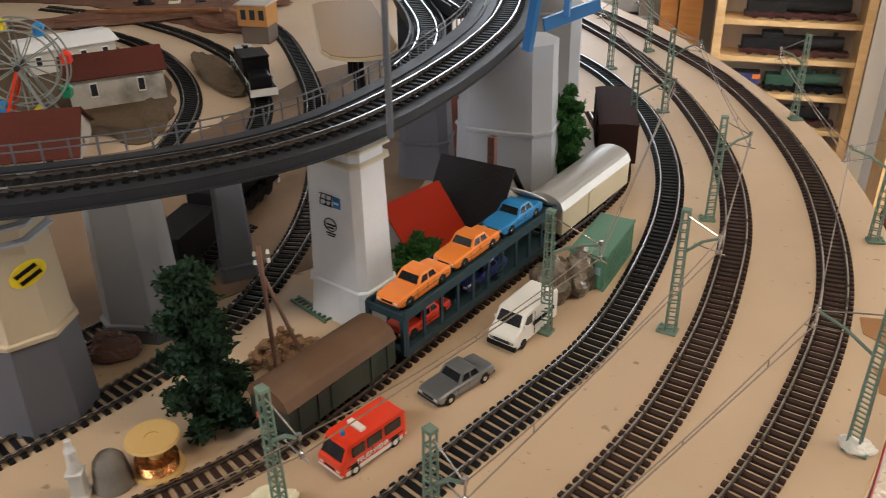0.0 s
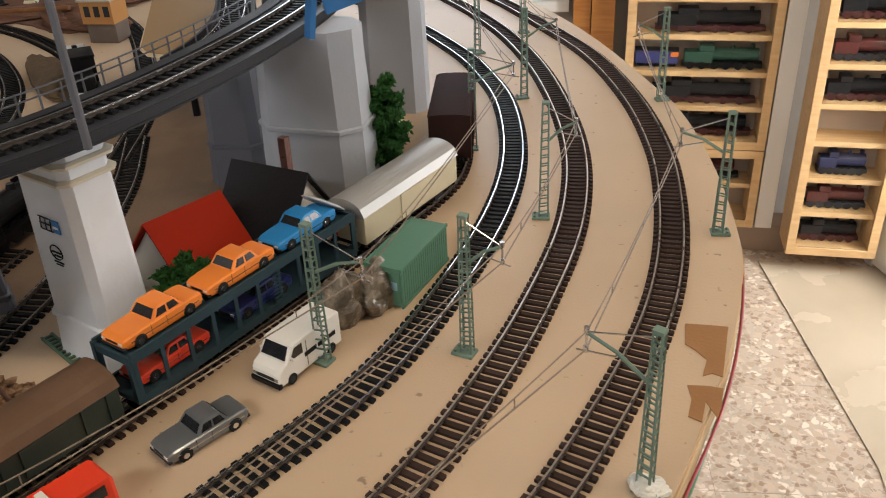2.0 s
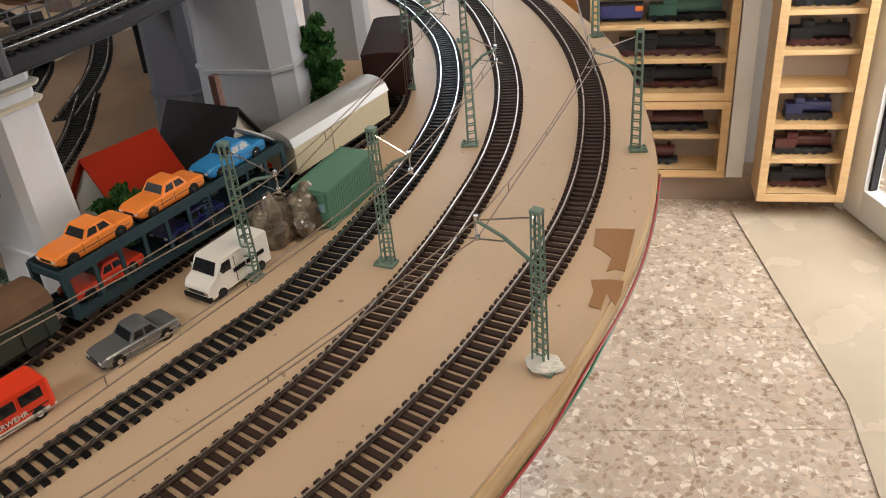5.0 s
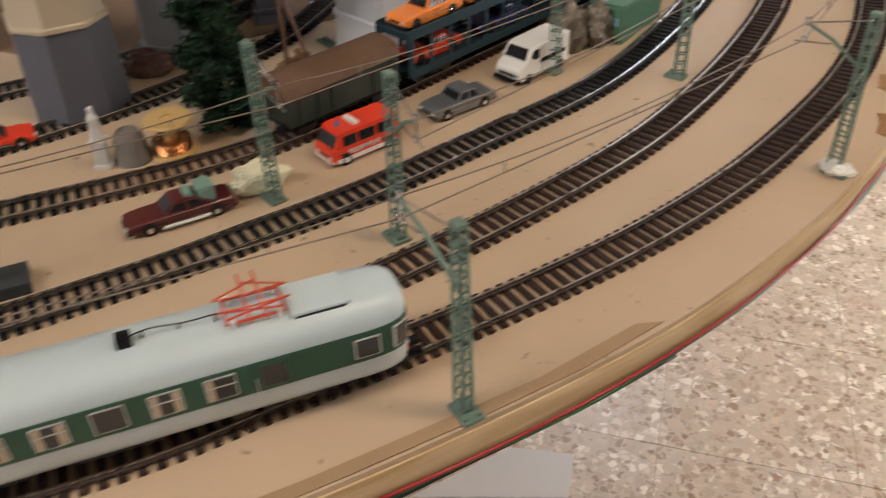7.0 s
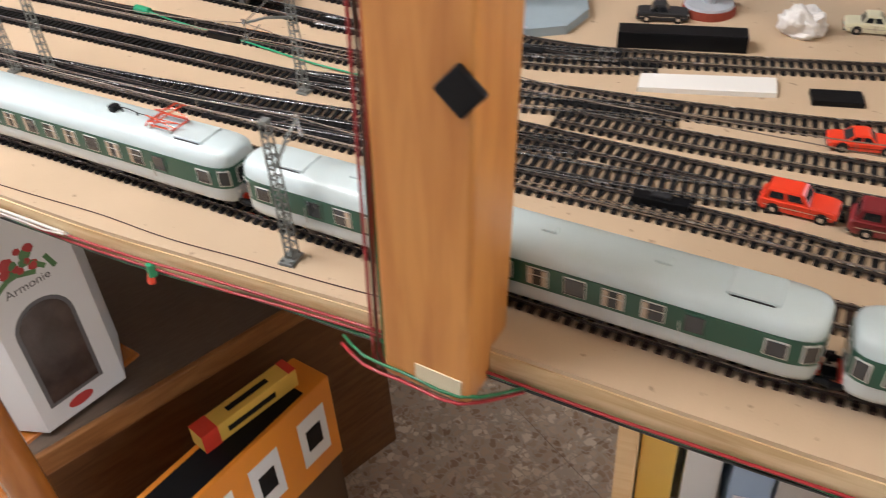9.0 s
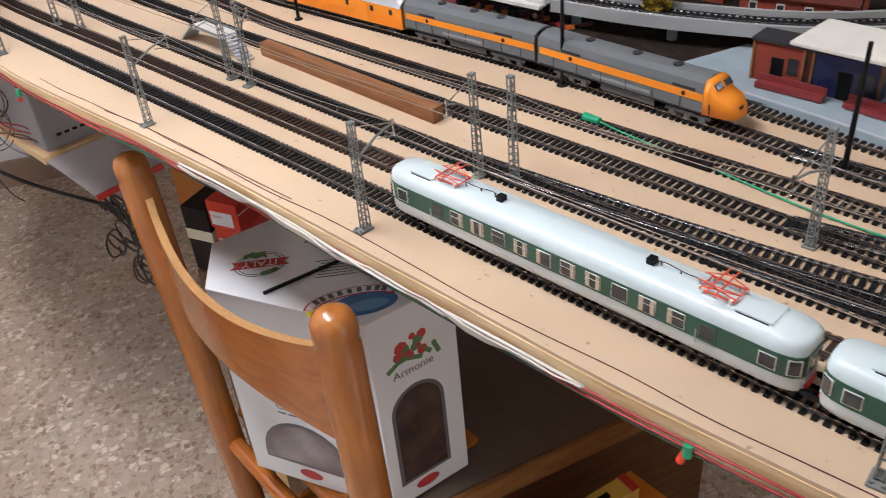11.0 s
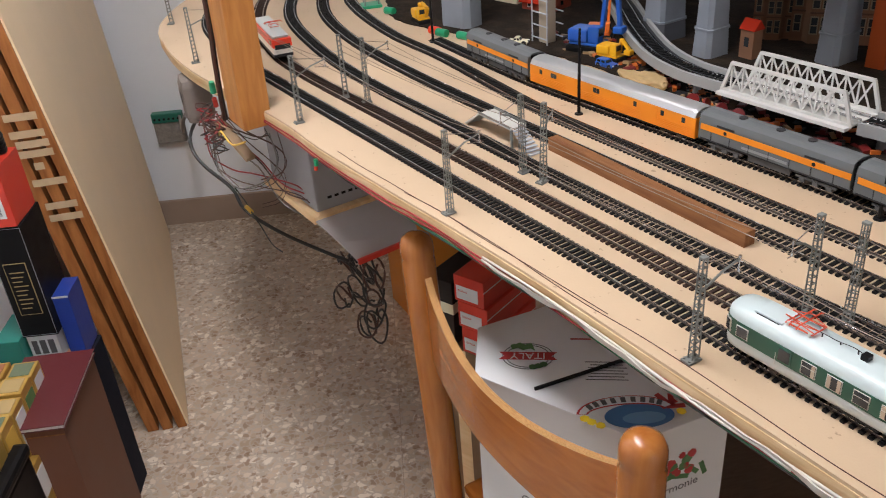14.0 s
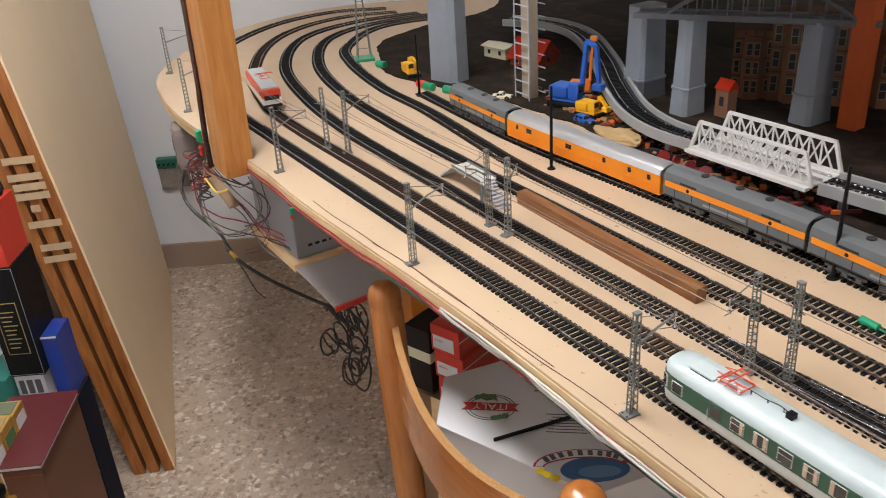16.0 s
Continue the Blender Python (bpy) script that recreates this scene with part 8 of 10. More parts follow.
for k, (x, y) in enumerate(((-0.305, 1.56), (-0.25, 1.58), (-0.36, 1.585), (-0.41, 1.57))):
    model_car("scrap_car", at(x, y, 20 + 40 * k), (DGREY, SILVER, CREAM, BLACK)[k], "dusty model car parked behind the back tracks", 0.045, 0.018, 0.014, "saloon", "scrapped models")
for x, y, q, mt in ((-0.545, 0.256, 20, REDP), (-0.515, 0.272, 28, BLACK), (-0.30, 0.178, 24, BLACK), (-0.735, 0.112, 20, BLACK)):
    tm = thing("turnout_motor", at(x, y, q), "small plastic turnout motor beside the yard track", "turnout motor", "turnout motors")
    part("case", bbox(-0.018, 0.018, -0.0045, 0.0045, 0, 0.0062, 0.0010), BLACK, tm)
    part("lever", bbox(-0.006, 0.006, -0.0025, 0.0025, 0.0062, 0.0084, 0.0008), mt if mt is REDP else DGREY, tm)
# small square further along: fountain, white bag, figures' stand
ft = thing("fountain", at(-0.455, 0.445, 0), "round grey and brown model fountain", "fountain")
for r, z0, z1, mt in ((0.024, 0, 0.007, BRICKR), (0.022, 0.007, 0.009, PIER), (0.005, 0.009, 0.024, PIER), (0.012, 0.024, 0.027, PIER)):
    part("basin" if r > 0.01 else "column", bcyl(r, r * 0.95, z0, z1, None, 24), mt, ft)
stone("cream_paper", at(0.036, 0.410, 34), 0.017, 0.008, 0.011, CREAM, "crumpled piece of cream paper behind the vintage car", 43.0, 0.5, "crumpled paper")
stone("white_ball", at(-0.219, 0.366, 0), 0.010, 0.009, 0.012, VANWHITE, "crumpled white paper ball beside the red roadster", 47.0, 0.4, "paper ball")
stone("white_bag", at(-0.372, 0.458, 0), 0.020, 0.017, 0.017, material("plastic_bag", (0.72, 0.70, 0.68), 0.35, vary=0.08, scale=60, bump=0.5, fine=160), "crumpled small white plastic bag", 41.0, 0.5, "plastic bag")
model_car("dark_bus", at(-0.475, 0.405, 36), DGREY, "grey model car by the fountain", 0.044, 0.018, 0.015, "saloon", REDM)
house(at(-0.56, 0.52, 25), 0.10, 0.07, 0.06, 0.03, HOUSEW, ROOFB, "cream model house with shuttered windows", 3)
pier(-0.27, 0.565, 25, 0.030, 0.024, 0.14, (PIERC, PIERC, PIERC), "cream square pillar behind the square", 0.004, 0.2, False)
pier(-0.44, 0.58, 25, 0.030, 0.024, 0.14, (PIERC, PIERC, PIERC), "cream square pillar behind the square", 0.004, 0.2, False)

# added hill behind everything, closing the layout; its near-black colour carries the shade there
HILL = material("hill_shaded", (0.014, 0.011, 0.009), 0.9, vary=0.3, scale=30, bump=0.5, fine=120, stain=(0.025, 0.028, 0.016), stain_scale=9, stain_amount=0.6)
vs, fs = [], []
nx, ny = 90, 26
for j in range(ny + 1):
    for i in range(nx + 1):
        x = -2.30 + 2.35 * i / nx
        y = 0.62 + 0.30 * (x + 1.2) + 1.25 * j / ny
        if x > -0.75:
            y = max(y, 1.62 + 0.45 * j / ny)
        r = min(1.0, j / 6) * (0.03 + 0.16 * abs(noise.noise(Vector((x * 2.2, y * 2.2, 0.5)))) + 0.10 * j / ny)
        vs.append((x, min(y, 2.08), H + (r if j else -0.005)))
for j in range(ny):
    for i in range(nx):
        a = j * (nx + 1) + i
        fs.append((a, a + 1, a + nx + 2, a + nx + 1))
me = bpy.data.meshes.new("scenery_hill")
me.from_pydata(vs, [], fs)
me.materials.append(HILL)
tagged(new("scenery_hill", me), "added hills coloured near-black for the shade at the back of the layout", "hill", "", "structure")

# ---- wooden posts at the board's edge ----
def timber_post(x, y, yaw, label, bolt, half=0.0245, lean=0.0):
    p = thing("timber_post", at(x, y, yaw, 0.9) @ Matrix.Rotation(radians(lean), 4, "Y") @ Matrix.Translation((0, 0, -0.9)), label, "wooden post", "timber posts")
    bm = bmesh.new()
    vs_ = box(bm, 0.898, CEIL, -0.022, 0.022, -half, half, 0.0025)
    ob = part("post", bm, PINE, p)
    ob.matrix_basis = Matrix.Rotation(radians(-90), 4, "Y") @ Matrix.Rotation(radians(0), 4, "X")
    if bolt:
        part("bolt_plate", bbox(-0.0085, 0.0085, -0.0255, -0.0215, -0.0085, 0.0085, 0.0015, Matrix.Translation((0.0200, 0, 1.083)) @ Matrix.Rotation(radians(40), 4, "Y")), BLACK, p, "black square bolt head")
    if bolt:
        part("paper_patch", bbox(-0.006, 0.021, -0.0228, -0.0218, 0.903, 0.916), CREAMW, p)
    return p


timber_post(-0.3072, 0.0048, 20, "tall planed pine post with a black bolt at the table edge", True, 0.0256, 3.2)
timber_post(-1.5270, -0.4939, 21, "tall planed pine post with cables at the table edge", False, 0.030, 3.2)

# ---- wires along the edge ----
CABR = paint("cable_red", (0.30, 0.012, 0.018), 0.45)
CABG = paint("cable_green", (0.008, 0.13, 0.045), 0.4)
CABK = paint("cable_black", (0.02, 0.02, 0.02), 0.4)
CABW = paint("cable_white", (0.56, 0.54, 0.50), 0.5)
CABB = paint("cable_brown", (0.075, 0.028, 0.018), 0.5)
de = np.gradient(edge, axis=0)
de /= np.linalg.norm(de, axis=1)[:, None]
arc = np.r_[0, np.cumsum(np.linalg.norm(np.diff(edge, axis=0), axis=1))]


def edge_wire(x0, x1, out, z, mat, seed, r=0.0014, wob=0.003, label="thin insulated wire running along the table edge"):
    rnd = random.Random(seed)
    pts = []
    i0, i1 = (int(np.argmin(np.hypot(edge[:, 0] - p[0], edge[:, 1] - p[1]))) for p in (x0, x1))
    for i in range(i0, i1, 3):
        n = Vector((de[i][1], -de[i][0]))
        o = out + rnd.uniform(-0.5, 0.8) * wob
        pts.append((edge[i][0] + n.x * o, edge[i][1] + n.y * o, z + rnd.uniform(-1, 1) * (wob if out > 0 else 0)))
    t = tube("edge_wire", pts, r, mat, step=0.01)
    return tagged(t, label, "wire", "wires along the table edge")


A, B, C = (-1.50, -0.49), (-0.30, -0.005), (0.50, 0.75)
for k, (p, q, o, z, mt) in enumerate(((A, C, 0.0030, H - 0.0165, CABR), ((-1.3, -0.41), C, 0.0020, H - 0.0195, CABG), ((-1.35, -0.43), (0.3, 0.35), 0.0012, H - 0.0210, CABK),
                                      (A, (-0.28, 0.01), 0.0024, H - 0.0125, CABR), ((-1.0, -0.29), (-0.50, -0.08), 0.0040, H - 0.0105, CABW), ((-1.0, -0.29), (-0.62, -0.13), 0.0045, H - 0.0135, CABW))):
    edge_wire(p, q, o, z, mt, k + 1, 0.0013 if mt is CABW else 0.0010, 0.003 if mt is CABW else 0.0015)
rnd = random.Random(5)
i0, i1 = (int(np.argmin(np.hypot(edge[:, 0] - x, edge[:, 1] - y))) for x, y in ((-1.02, -0.28), (-0.56, -0.10)))
rows_ = []
for i in range(i0, i1 + 1):
    u = (i - i0) / (i1 - i0)
    n = Vector((de[i][1], -de[i][0]))
    w = (0.0012 + 0.0020 * rnd.random()) * min(1, 6 * u, 6 * (1 - u)) + 0.0005
    sag = 0.0025 * math.sin(u * 17) + 0.0015 * math.sin(u * 41)
    rows_.append([(edge[i][0] + n.x * o, edge[i][1] + n.y * o, H - 0.0125 - sag + dz) for o, dz in ((0.0042, -w), (0.0056, -w), (0.0070, w), (0.0056, w))])
bm = bmesh.new()
loft(bm, rows_)
tagged(mesh_ob("white_strip", bm, CABW), "torn white plastic strip hanging along the table edge", "plastic strip", "wires along the table edge")
for x0, x1, k in (((-1.15, -0.35), (-0.30, 0.0), 30), ((-1.3, -0.41), (-0.8, -0.2), 31)):
    edge_wire(x0, x1, -0.010, H + 0.0006, CABB, k, 0.0004, 0.004, "thin brown wire lying loose on the board")
for x, y in ((-1.327, -0.415), (-0.494, -0.080), (0.478, 0.665)):
    c = thing("wire_clip", at(x, y, 20, H - 0.012), "green and red plug connectors on the table edge", "wire clip", "wire clips")
    part("green_plug", bcyl(0.0032, 0.0028, -0.009, 0.000, None, 14), GREENW, c)
    part("red_plug", bcyl(0.0026, 0.0023, -0.017, -0.009, Matrix.Rotation(radians(14), 4, "Y"), 14), REDP, c)

# ---- chair with a carton on it ----
CH = at(-0.974, -0.2635, 15.8, 0)
ch = thing("chair", CH, "honey-stained beech chair with round posts and a bent plywood back", "chair")


def turned(r, z0, z1, x, y, dx=0.0, dy=0.0, ball=True):
    bm = bmesh.new()
    prof = [(r * 0.85, z0), (r * 0.95, z0 + 0.02), (r, (z0 + z1) / 2), (r, z1 - 0.035), (r * 0.93, z1 - 0.030), (r, z1 - 0.024), (r * 0.98, z1 - 0.012), (r * 0.82, z1 - 0.004), (r * 0.45, z1 + 0.001), (r * 0.1, z1 + 0.002)] if ball else [(r * 0.8, z0), (r, z0 + 0.05), (r, z1)]
    rings = []
    for rr, z in prof:
        u = (z - z0) / (z1 - z0)
        rings.append([(x + dx * u + rr * math.cos(2 * math.pi * i / 24), y + dy * u + rr * math.sin(2 * math.pi * i / 24), z) for i in range(24)])
    loft(bm, rings)
    return bm


BEECHV = wood("beech_upright", (0.44, 0.165, 0.035), (0.33, 0.105, 0.02), 10, (7, 7, 1), 0.22, 0.6)
for s in (-1, 1):
    part("back_post", turned(0.0205, 0, 0.862, s * 0.190, 0.020, s * 0.0135, -0.020), BEECHV, ch, smooth=True)
    part("front_leg", turned(0.017, 0, 0.44, -0.165 if s < 0 else 0.075, 0.215, ball=False), BEECHV, ch, smooth=True)
    part("side_stretcher", bcyl(0.011, 0.011, 0.02, 0.21, Matrix.Translation((s * 0.175, 0, 0.22)) @ Matrix.Rotation(radians(-90), 4, "X"), 14), BEECH, ch)
part("rear_stretcher", bcyl(0.012, 0.012, -0.19, 0.19, Matrix.Translation((0, 0.012, 0.40)) @ Matrix.Rotation(radians(90), 4, "Y"), 14), BEECH, ch)
part("front_stretcher", bcyl(0.011, 0.011, -0.165, 0.075, Matrix.Translation((0, 0.215, 0.25)) @ Matrix.Rotation(radians(90), 4, "Y"), 14), BEECH, ch)
part("seat", bbox(-0.19, 0.095, 0.03, 0.235, 0.435, 0.452, 0.006), BEECH, ch)
bow = [(-0.186, 0.003), (-0.14, -0.010), (-0.07, -0.024), (0.0, -0.029), (0.07, -0.024), (0.14, -0.010), (0.186, 0.003)]
bw_ = spline(bow, 0.012)
rings = []
for k, (x, y) in enumerate(bw_):
    u = abs(x) / 0.186
    top, bot = 0.812 - 0.030 * (1 - u * u), 0.690 + 0.012 * (1 - u * u)
    rings.append([(x, y - 0.004, bot), (x, y - 0.0045, top), (x, y + 0.0045, top), (x, y + 0.004, bot)])
bm = bmesh.new()
loft(bm, rings)
for f in bm.faces:
    if abs(f.normal.z) > 0.6:
        f.material_index = 1
part("back_rail", bm, [BEECH, wood("ply_layers", (0.50, 0.29, 0.12), (0.28, 0.13, 0.045), 60, (1, 30, 30), 0.45)], ch, "bent plywood back rail with pale layered edges", smooth=False)

CARTON = material("carton_white", (0.70, 0.72, 0.74), 0.35, vary=0.03, scale=8, bump=0.03, coat=0.2)
INKG = paint("ink_grey", (0.10, 0.10, 0.11), 0.5)
INKR = paint("ink_red", (0.42, 0.03, 0.03), 0.5)
INKB = paint("ink_blue", (0.05, 0.16, 0.36), 0.5)
INKGR = paint("ink_green", (0.08, 0.20, 0.07), 0.5)
# a six-sided carton: sides of 9, 20 and 11 cm, each opposite pair alike
CZ, BH = 0.4555, 0.2875
HEX = [Vector((-1.127, -0.259))]
for ang, ln in ((-17, 0.09), (41, 0.20), (101, 0.11), (163, 0.09), (221, 0.20)):
    HEX.append(HEX[-1] + Vector((math.cos(radians(ang)), math.sin(radians(ang)))) * ln)
cb = thing("pastry_carton", Matrix.Translation((HEX[0].x, HEX[0].y, CZ)), "large white six-sided pastry carton with printed pictures on the chair", "carton", "cartons")
ol = [(p.x - HEX[0].x, p.y - HEX[0].y) for p in HEX]
bm = bmesh.new()
prism(bm, ol, 0, BH - 0.004)
part("body", bm, CARTON, cb)
bm = bmesh.new()
mid = Vector((sum(x for x, y in ol) / 6, sum(y for x, y in ol) / 6))
grow = lambda k: [(mid.x + (x - mid.x) * k, mid.y + (y - mid.y) * k) for x, y in ol]
loft(bm, [[(x, y, z) for x, y in grow(k)] for k, z in ((1.004, BH - 0.0039), (1.006, BH - 0.001), (1.002, BH))])
part("lid", bm, CARTON, cb)
TOP = Matrix.Rotation(radians(17.4), 4, "Z")


def print_on(bm, name, mat, label="", m=None):
    if m is not None:
        bmesh.ops.transform(bm, matrix=m, verts=bm.verts)
    return part(name, bm, mat, cb, label)


def top_at(u, v, turn):
    """A place on the lid, from its left corner, turned by some degrees."""
    return TOP @ Matrix.Translation((u, v, BH + 0.0003)) @ Matrix.Rotation(radians(turn), 4, "Z")


def face_at(k):
    """Side k of the carton: x along it from its left end, z up, -y outwards."""
    d_ = HEX[k + 1] - HEX[k]
    return Matrix.Translation((HEX[k].x - HEX[0].x, HEX[k].y - HEX[0].y, 0)) @ Matrix.Rotation(math.atan2(d_.y, d_.x), 4, "Z")


def flat(outline, z0, z1):
    bm = bmesh.new()
    prism(bm, outline, z0, z1)
    return bm


def hoop(r, w, n=40):
    bm = bmesh.new()
    loft(bm, [[((r + e) * math.cos(2 * math.pi * i / n), (r + e) * 0.82 * math.sin(2 * math.pi * i / n), z) for i in range(n)] for e, z in ((0, 0), (w, 0), (w, 0.0004), (0, 0.0004), (0, 0))], False)
    return bm


ms = top_at(0.081, 0.016, 53.5)
for r in (0.0285, 0.0245):
    print_on(hoop(r, 0.0009), "printed_stamp", INKG, "round printed stamp", ms)
print_on(flat([(-0.033, -0.007), (-0.027, 0.0), (-0.033, 0.007), (0.033, 0.007), (0.027, 0.0), (0.033, -0.007)], 0.0004, 0.0008), "printed_ribbon", INKR, "", ms)
writing("ITALY", 0.0155, ms @ Matrix.Translation((0, 0, 0.0010)) @ Matrix.Rotation(radians(180), 4, "Z"), CARTON, cb, "lettering", 0.0001)
for x, y in ((0.012, -0.018), (0.006, -0.020), (0.018, -0.015), (-0.016, 0.018), (-0.010, 0.020)):
    print_on(bcyl(0.0048, 0.0040, 0.0005, 0.0009, Matrix.Translation((x, y, 0)), 7), "printed_leaf", INKGR, "", ms)
print_on(flat([(-0.020, 0.011), (-0.012, 0.015), (-0.006, 0.011), (0.003, 0.014), (0.008, 0.010), (0.004, 0.024), (-0.004, 0.021), (-0.010, 0.025), (-0.017, 0.020)], 0.0005, 0.0010), "printed_map", INKGR, "", ms)
mt_ = top_at(0.152, 0.073, 53.5)
for k in range(7):
    print_on(bbox(-0.024 + 0.003 * (k % 3), 0.022 - 0.004 * (k % 2), -0.018 + k * 0.0052, -0.0168 + k * 0.0052, 0, 0.0003), "printed_line", INKG, "", mt_)
for u, v in ((0.090, 0.085), (0.100, 0.105), (0.082, 0.105)):
    print_on(bbox(-0.012, 0.012, -0.0012, 0.0012, 0, 0.0003), "printed_line", INKR, "", top_at(u, v, 53.5))
mo = top_at(0.218, 0.044, 62)
arc_ = [(math.cos(a), math.sin(a)) for a in np.linspace(0, 2 * math.pi, 32, endpoint=False)]
print_on(flat([(0.012 + x * 0.036, -0.006 + y * 0.019) for x, y in arc_], 0, 0.0003), "printed_oval", INKB, "blue printed oval picture", mo)
print_on(flat([(0.016 + x * 0.022, -0.010 + y * 0.009) for x, y in arc_], 0.0002, 0.0006), "printed_sky", paint("ink_sky", (0.14, 0.30, 0.50), 0.5), "", mo)
ban = [(math.cos(a), math.sin(a)) for a in np.linspace(0.25, math.pi - 0.1, 14)]
for k, (r0, r1, h0, h1, mt) in enumerate(((0.052, 0.040, 0.026, 0.012, INKR), (0.049, 0.042, 0.0245, 0.0135, CARTON))):
    print_on(flat([(r0 * x, h0 * y) for x, y in ban] + [(r1 * x, h1 * y) for x, y in ban[::-1]], 0.0004 + 0.0004 * k, 0.0007 + 0.0004 * k), "printed_banner", mt, "", mo)
for k in range(9):
    a = 0.62 + k * 0.235
    print_on(bbox(-0.0026, 0.0026, -0.0040, 0.0040, 0.001, 0.0014, 0, Matrix.Translation((0.0455 * math.cos(a), 0.0192 * math.sin(a), 0)) @ Matrix.Rotation((a - math.pi / 2) * 0.5, 4, "Z")), "lettering_bar", INKG, "", mo)
for x, y, q in ((0.046, 0.008, 30), (0.050, 0.014, 80), (0.042, 0.016, 120), (0.052, 0.004, 0)):
    print_on(bbox(-0.010, 0.010, -0.003, 0.003, 0.0002, 0.0007, 0, Matrix.Translation((x, y, 0)) @ Matrix.Rotation(radians(q), 4, "Z")), "printed_pepper", INKR, "", mo)
for x, y in ((-0.038, -0.010), (-0.030, -0.016), (-0.044, -0.004), (0.056, -0.004)):
    print_on(bcyl(0.0055, 0.0045, 0, 0.0004, Matrix.Translation((x, y, 0)), 6), "printed_leaf", YELLOW, "", mo)
pen = mesh_ob("pencil", bbox(-0.056, 0.056, -0.0016, 0.0016, 0, 0.0034, 0.0006), BLACK)
pen.matrix_world = cb.matrix_world @ top_at(0.1435, 0.042, 82) @ Matrix.Translation((0, 0, 0.0012))
tagged(pen, "thin black pencil lying on the carton", "pencil")


def arch(bm, w, h0, h1, f):
    """An arched panel: f maps (u, v, t) to a place."""
    pts = [(-w, h0), (w, h0)] + [(w * math.cos(a), h1 - w + w * math.sin(a)) for a in np.linspace(0, math.pi, 13)]
    loft(bm, [[f(u, v, t) for u, v in pts] for t in (0, 1)])


FILM = material("window_film", (0.16, 0.13, 0.14), 0.12, vary=0.4, scale=25, bump=0.3, fine=60, stain=(0.5, 0.48, 0.5), stain_scale=14, stain_amount=0.5, coat=0.5)
FILMD = material("window_film_dark", (0.045, 0.032, 0.03), 0.15, vary=0.4, scale=30, bump=0.3, fine=60, stain=(0.16, 0.12, 0.10), stain_scale=18, stain_amount=0.5, coat=0.4)
for k, xc, w, h1, film in ((1, 0.085, 0.062, 0.104, FILM), (2, 0.050, 0.036, 0.178, FILMD)):
    for g, mt, e in ((0.0, INKG, 0.0003), (0.005, film, 0.0007)):
        bm = bmesh.new()
        arch(bm, w - g, 0.030 + g, h1 - g, lambda u, v, t: (xc + u, -e * t, v))
        print_on(bm, "carton_window", mt, "dark arched film window", face_at(k))
writing("Girelle", 0.0155, face_at(1) @ Matrix.Translation((0.078, -0.0004, 0.128)) @ Matrix.Rotation(radians(90), 4, "X"), INKG, cb, "lettering", 0.0001)
for k in range(3):
    print_on(bbox(0.058 + 0.014 * k, 0.069 + 0.014 * k, -0.0006, 0, 0.1165, 0.1185), "printed_line", INKG, "", face_at(1))
writing("Armonie", 0.0150, face_at(2) @ Matrix.Translation((0.050, -0.0004, 0.200)) @ Matrix.Rotation(radians(90), 4, "X"), INKG, cb, "lettering", 0.0001)
rnd = random.Random(8)
for k in range(12):
    print_on(bcyl(rnd.uniform(0.004, 0.009), 0.004, 0, 0.0006, Matrix.Translation((0.034 + 0.003 * k + rnd.uniform(-0.004, 0.004), 0, 0.228 + rnd.uniform(-0.010, 0.016))) @ Matrix.Rotation(radians(90), 4, "X"), 7), "printed_fruit", INKR if k % 3 else INKGR, "printed fruit picture", face_at(2))
for k in range(5):
    print_on(bbox(-0.010, 0.010, -0.0005, 0, -0.003, 0.003, 0, Matrix.Translation((0.026 + 0.014 * k, 0, 0.214 + 0.004 * (k % 2))) @ Matrix.Rotation(radians(-30 + 25 * k), 4, "Y")), "printed_leaf", INKGR, "", face_at(2))
for k, x in ((1, 0.085), (2, 0.05)):
    print_on(bcyl(0.011, 0.011, 0, 0.0006, face_at(k) @ Matrix.Translation((x, 0, 0.017)) @ Matrix.Rotation(radians(90), 4, "X") @ Matrix.Diagonal((1.5, 0.7, 1, 1)), 20), "printed_seal", INKR)

# ---- low cabinet under the board, boxes on and beside it ----
GREYTOP = material("cabinet_top", (0.15, 0.112, 0.086), 0.6, vary=0.3, scale=40, bump=0.1, stretch=(1, 6, 1))
CABW_ = wood("cabinet_wood", (0.16, 0.075, 0.03), (0.10, 0.04, 0.015), 12, (1, 7, 7), 0.4)
lc = thing("low_cabinet", at(-0.942, 0.055, 92, 0), "low wooden cabinet with a worn grey top under the layout", "cabinet")
part("top", bbox(-0.26, 0.30, -0.055, 0.40, 0.425, 0.447, 0.003), GREYTOP, lc)
part("body", bbox(-0.25, 0.29, -0.040, 0.39, 0.0, 0.425, 0.002), CABW_, lc)
part("front_rail", bbox(-0.26, 0.30, -0.066, -0.056, 0.415, 0.449, 0.003), wood("rail_wood", (0.32, 0.145, 0.05), (0.20, 0.08, 0.026), 12, (1, 7, 7), 0.4), lc)
ORB = paint("box_orange", (0.72, 0.25, 0.02), 0.4)
YLB = paint("box_yellow", (0.74, 0.48, 0.08), 0.4)
RDB = paint("box_red", (0.60, 0.04, 0.02), 0.4)


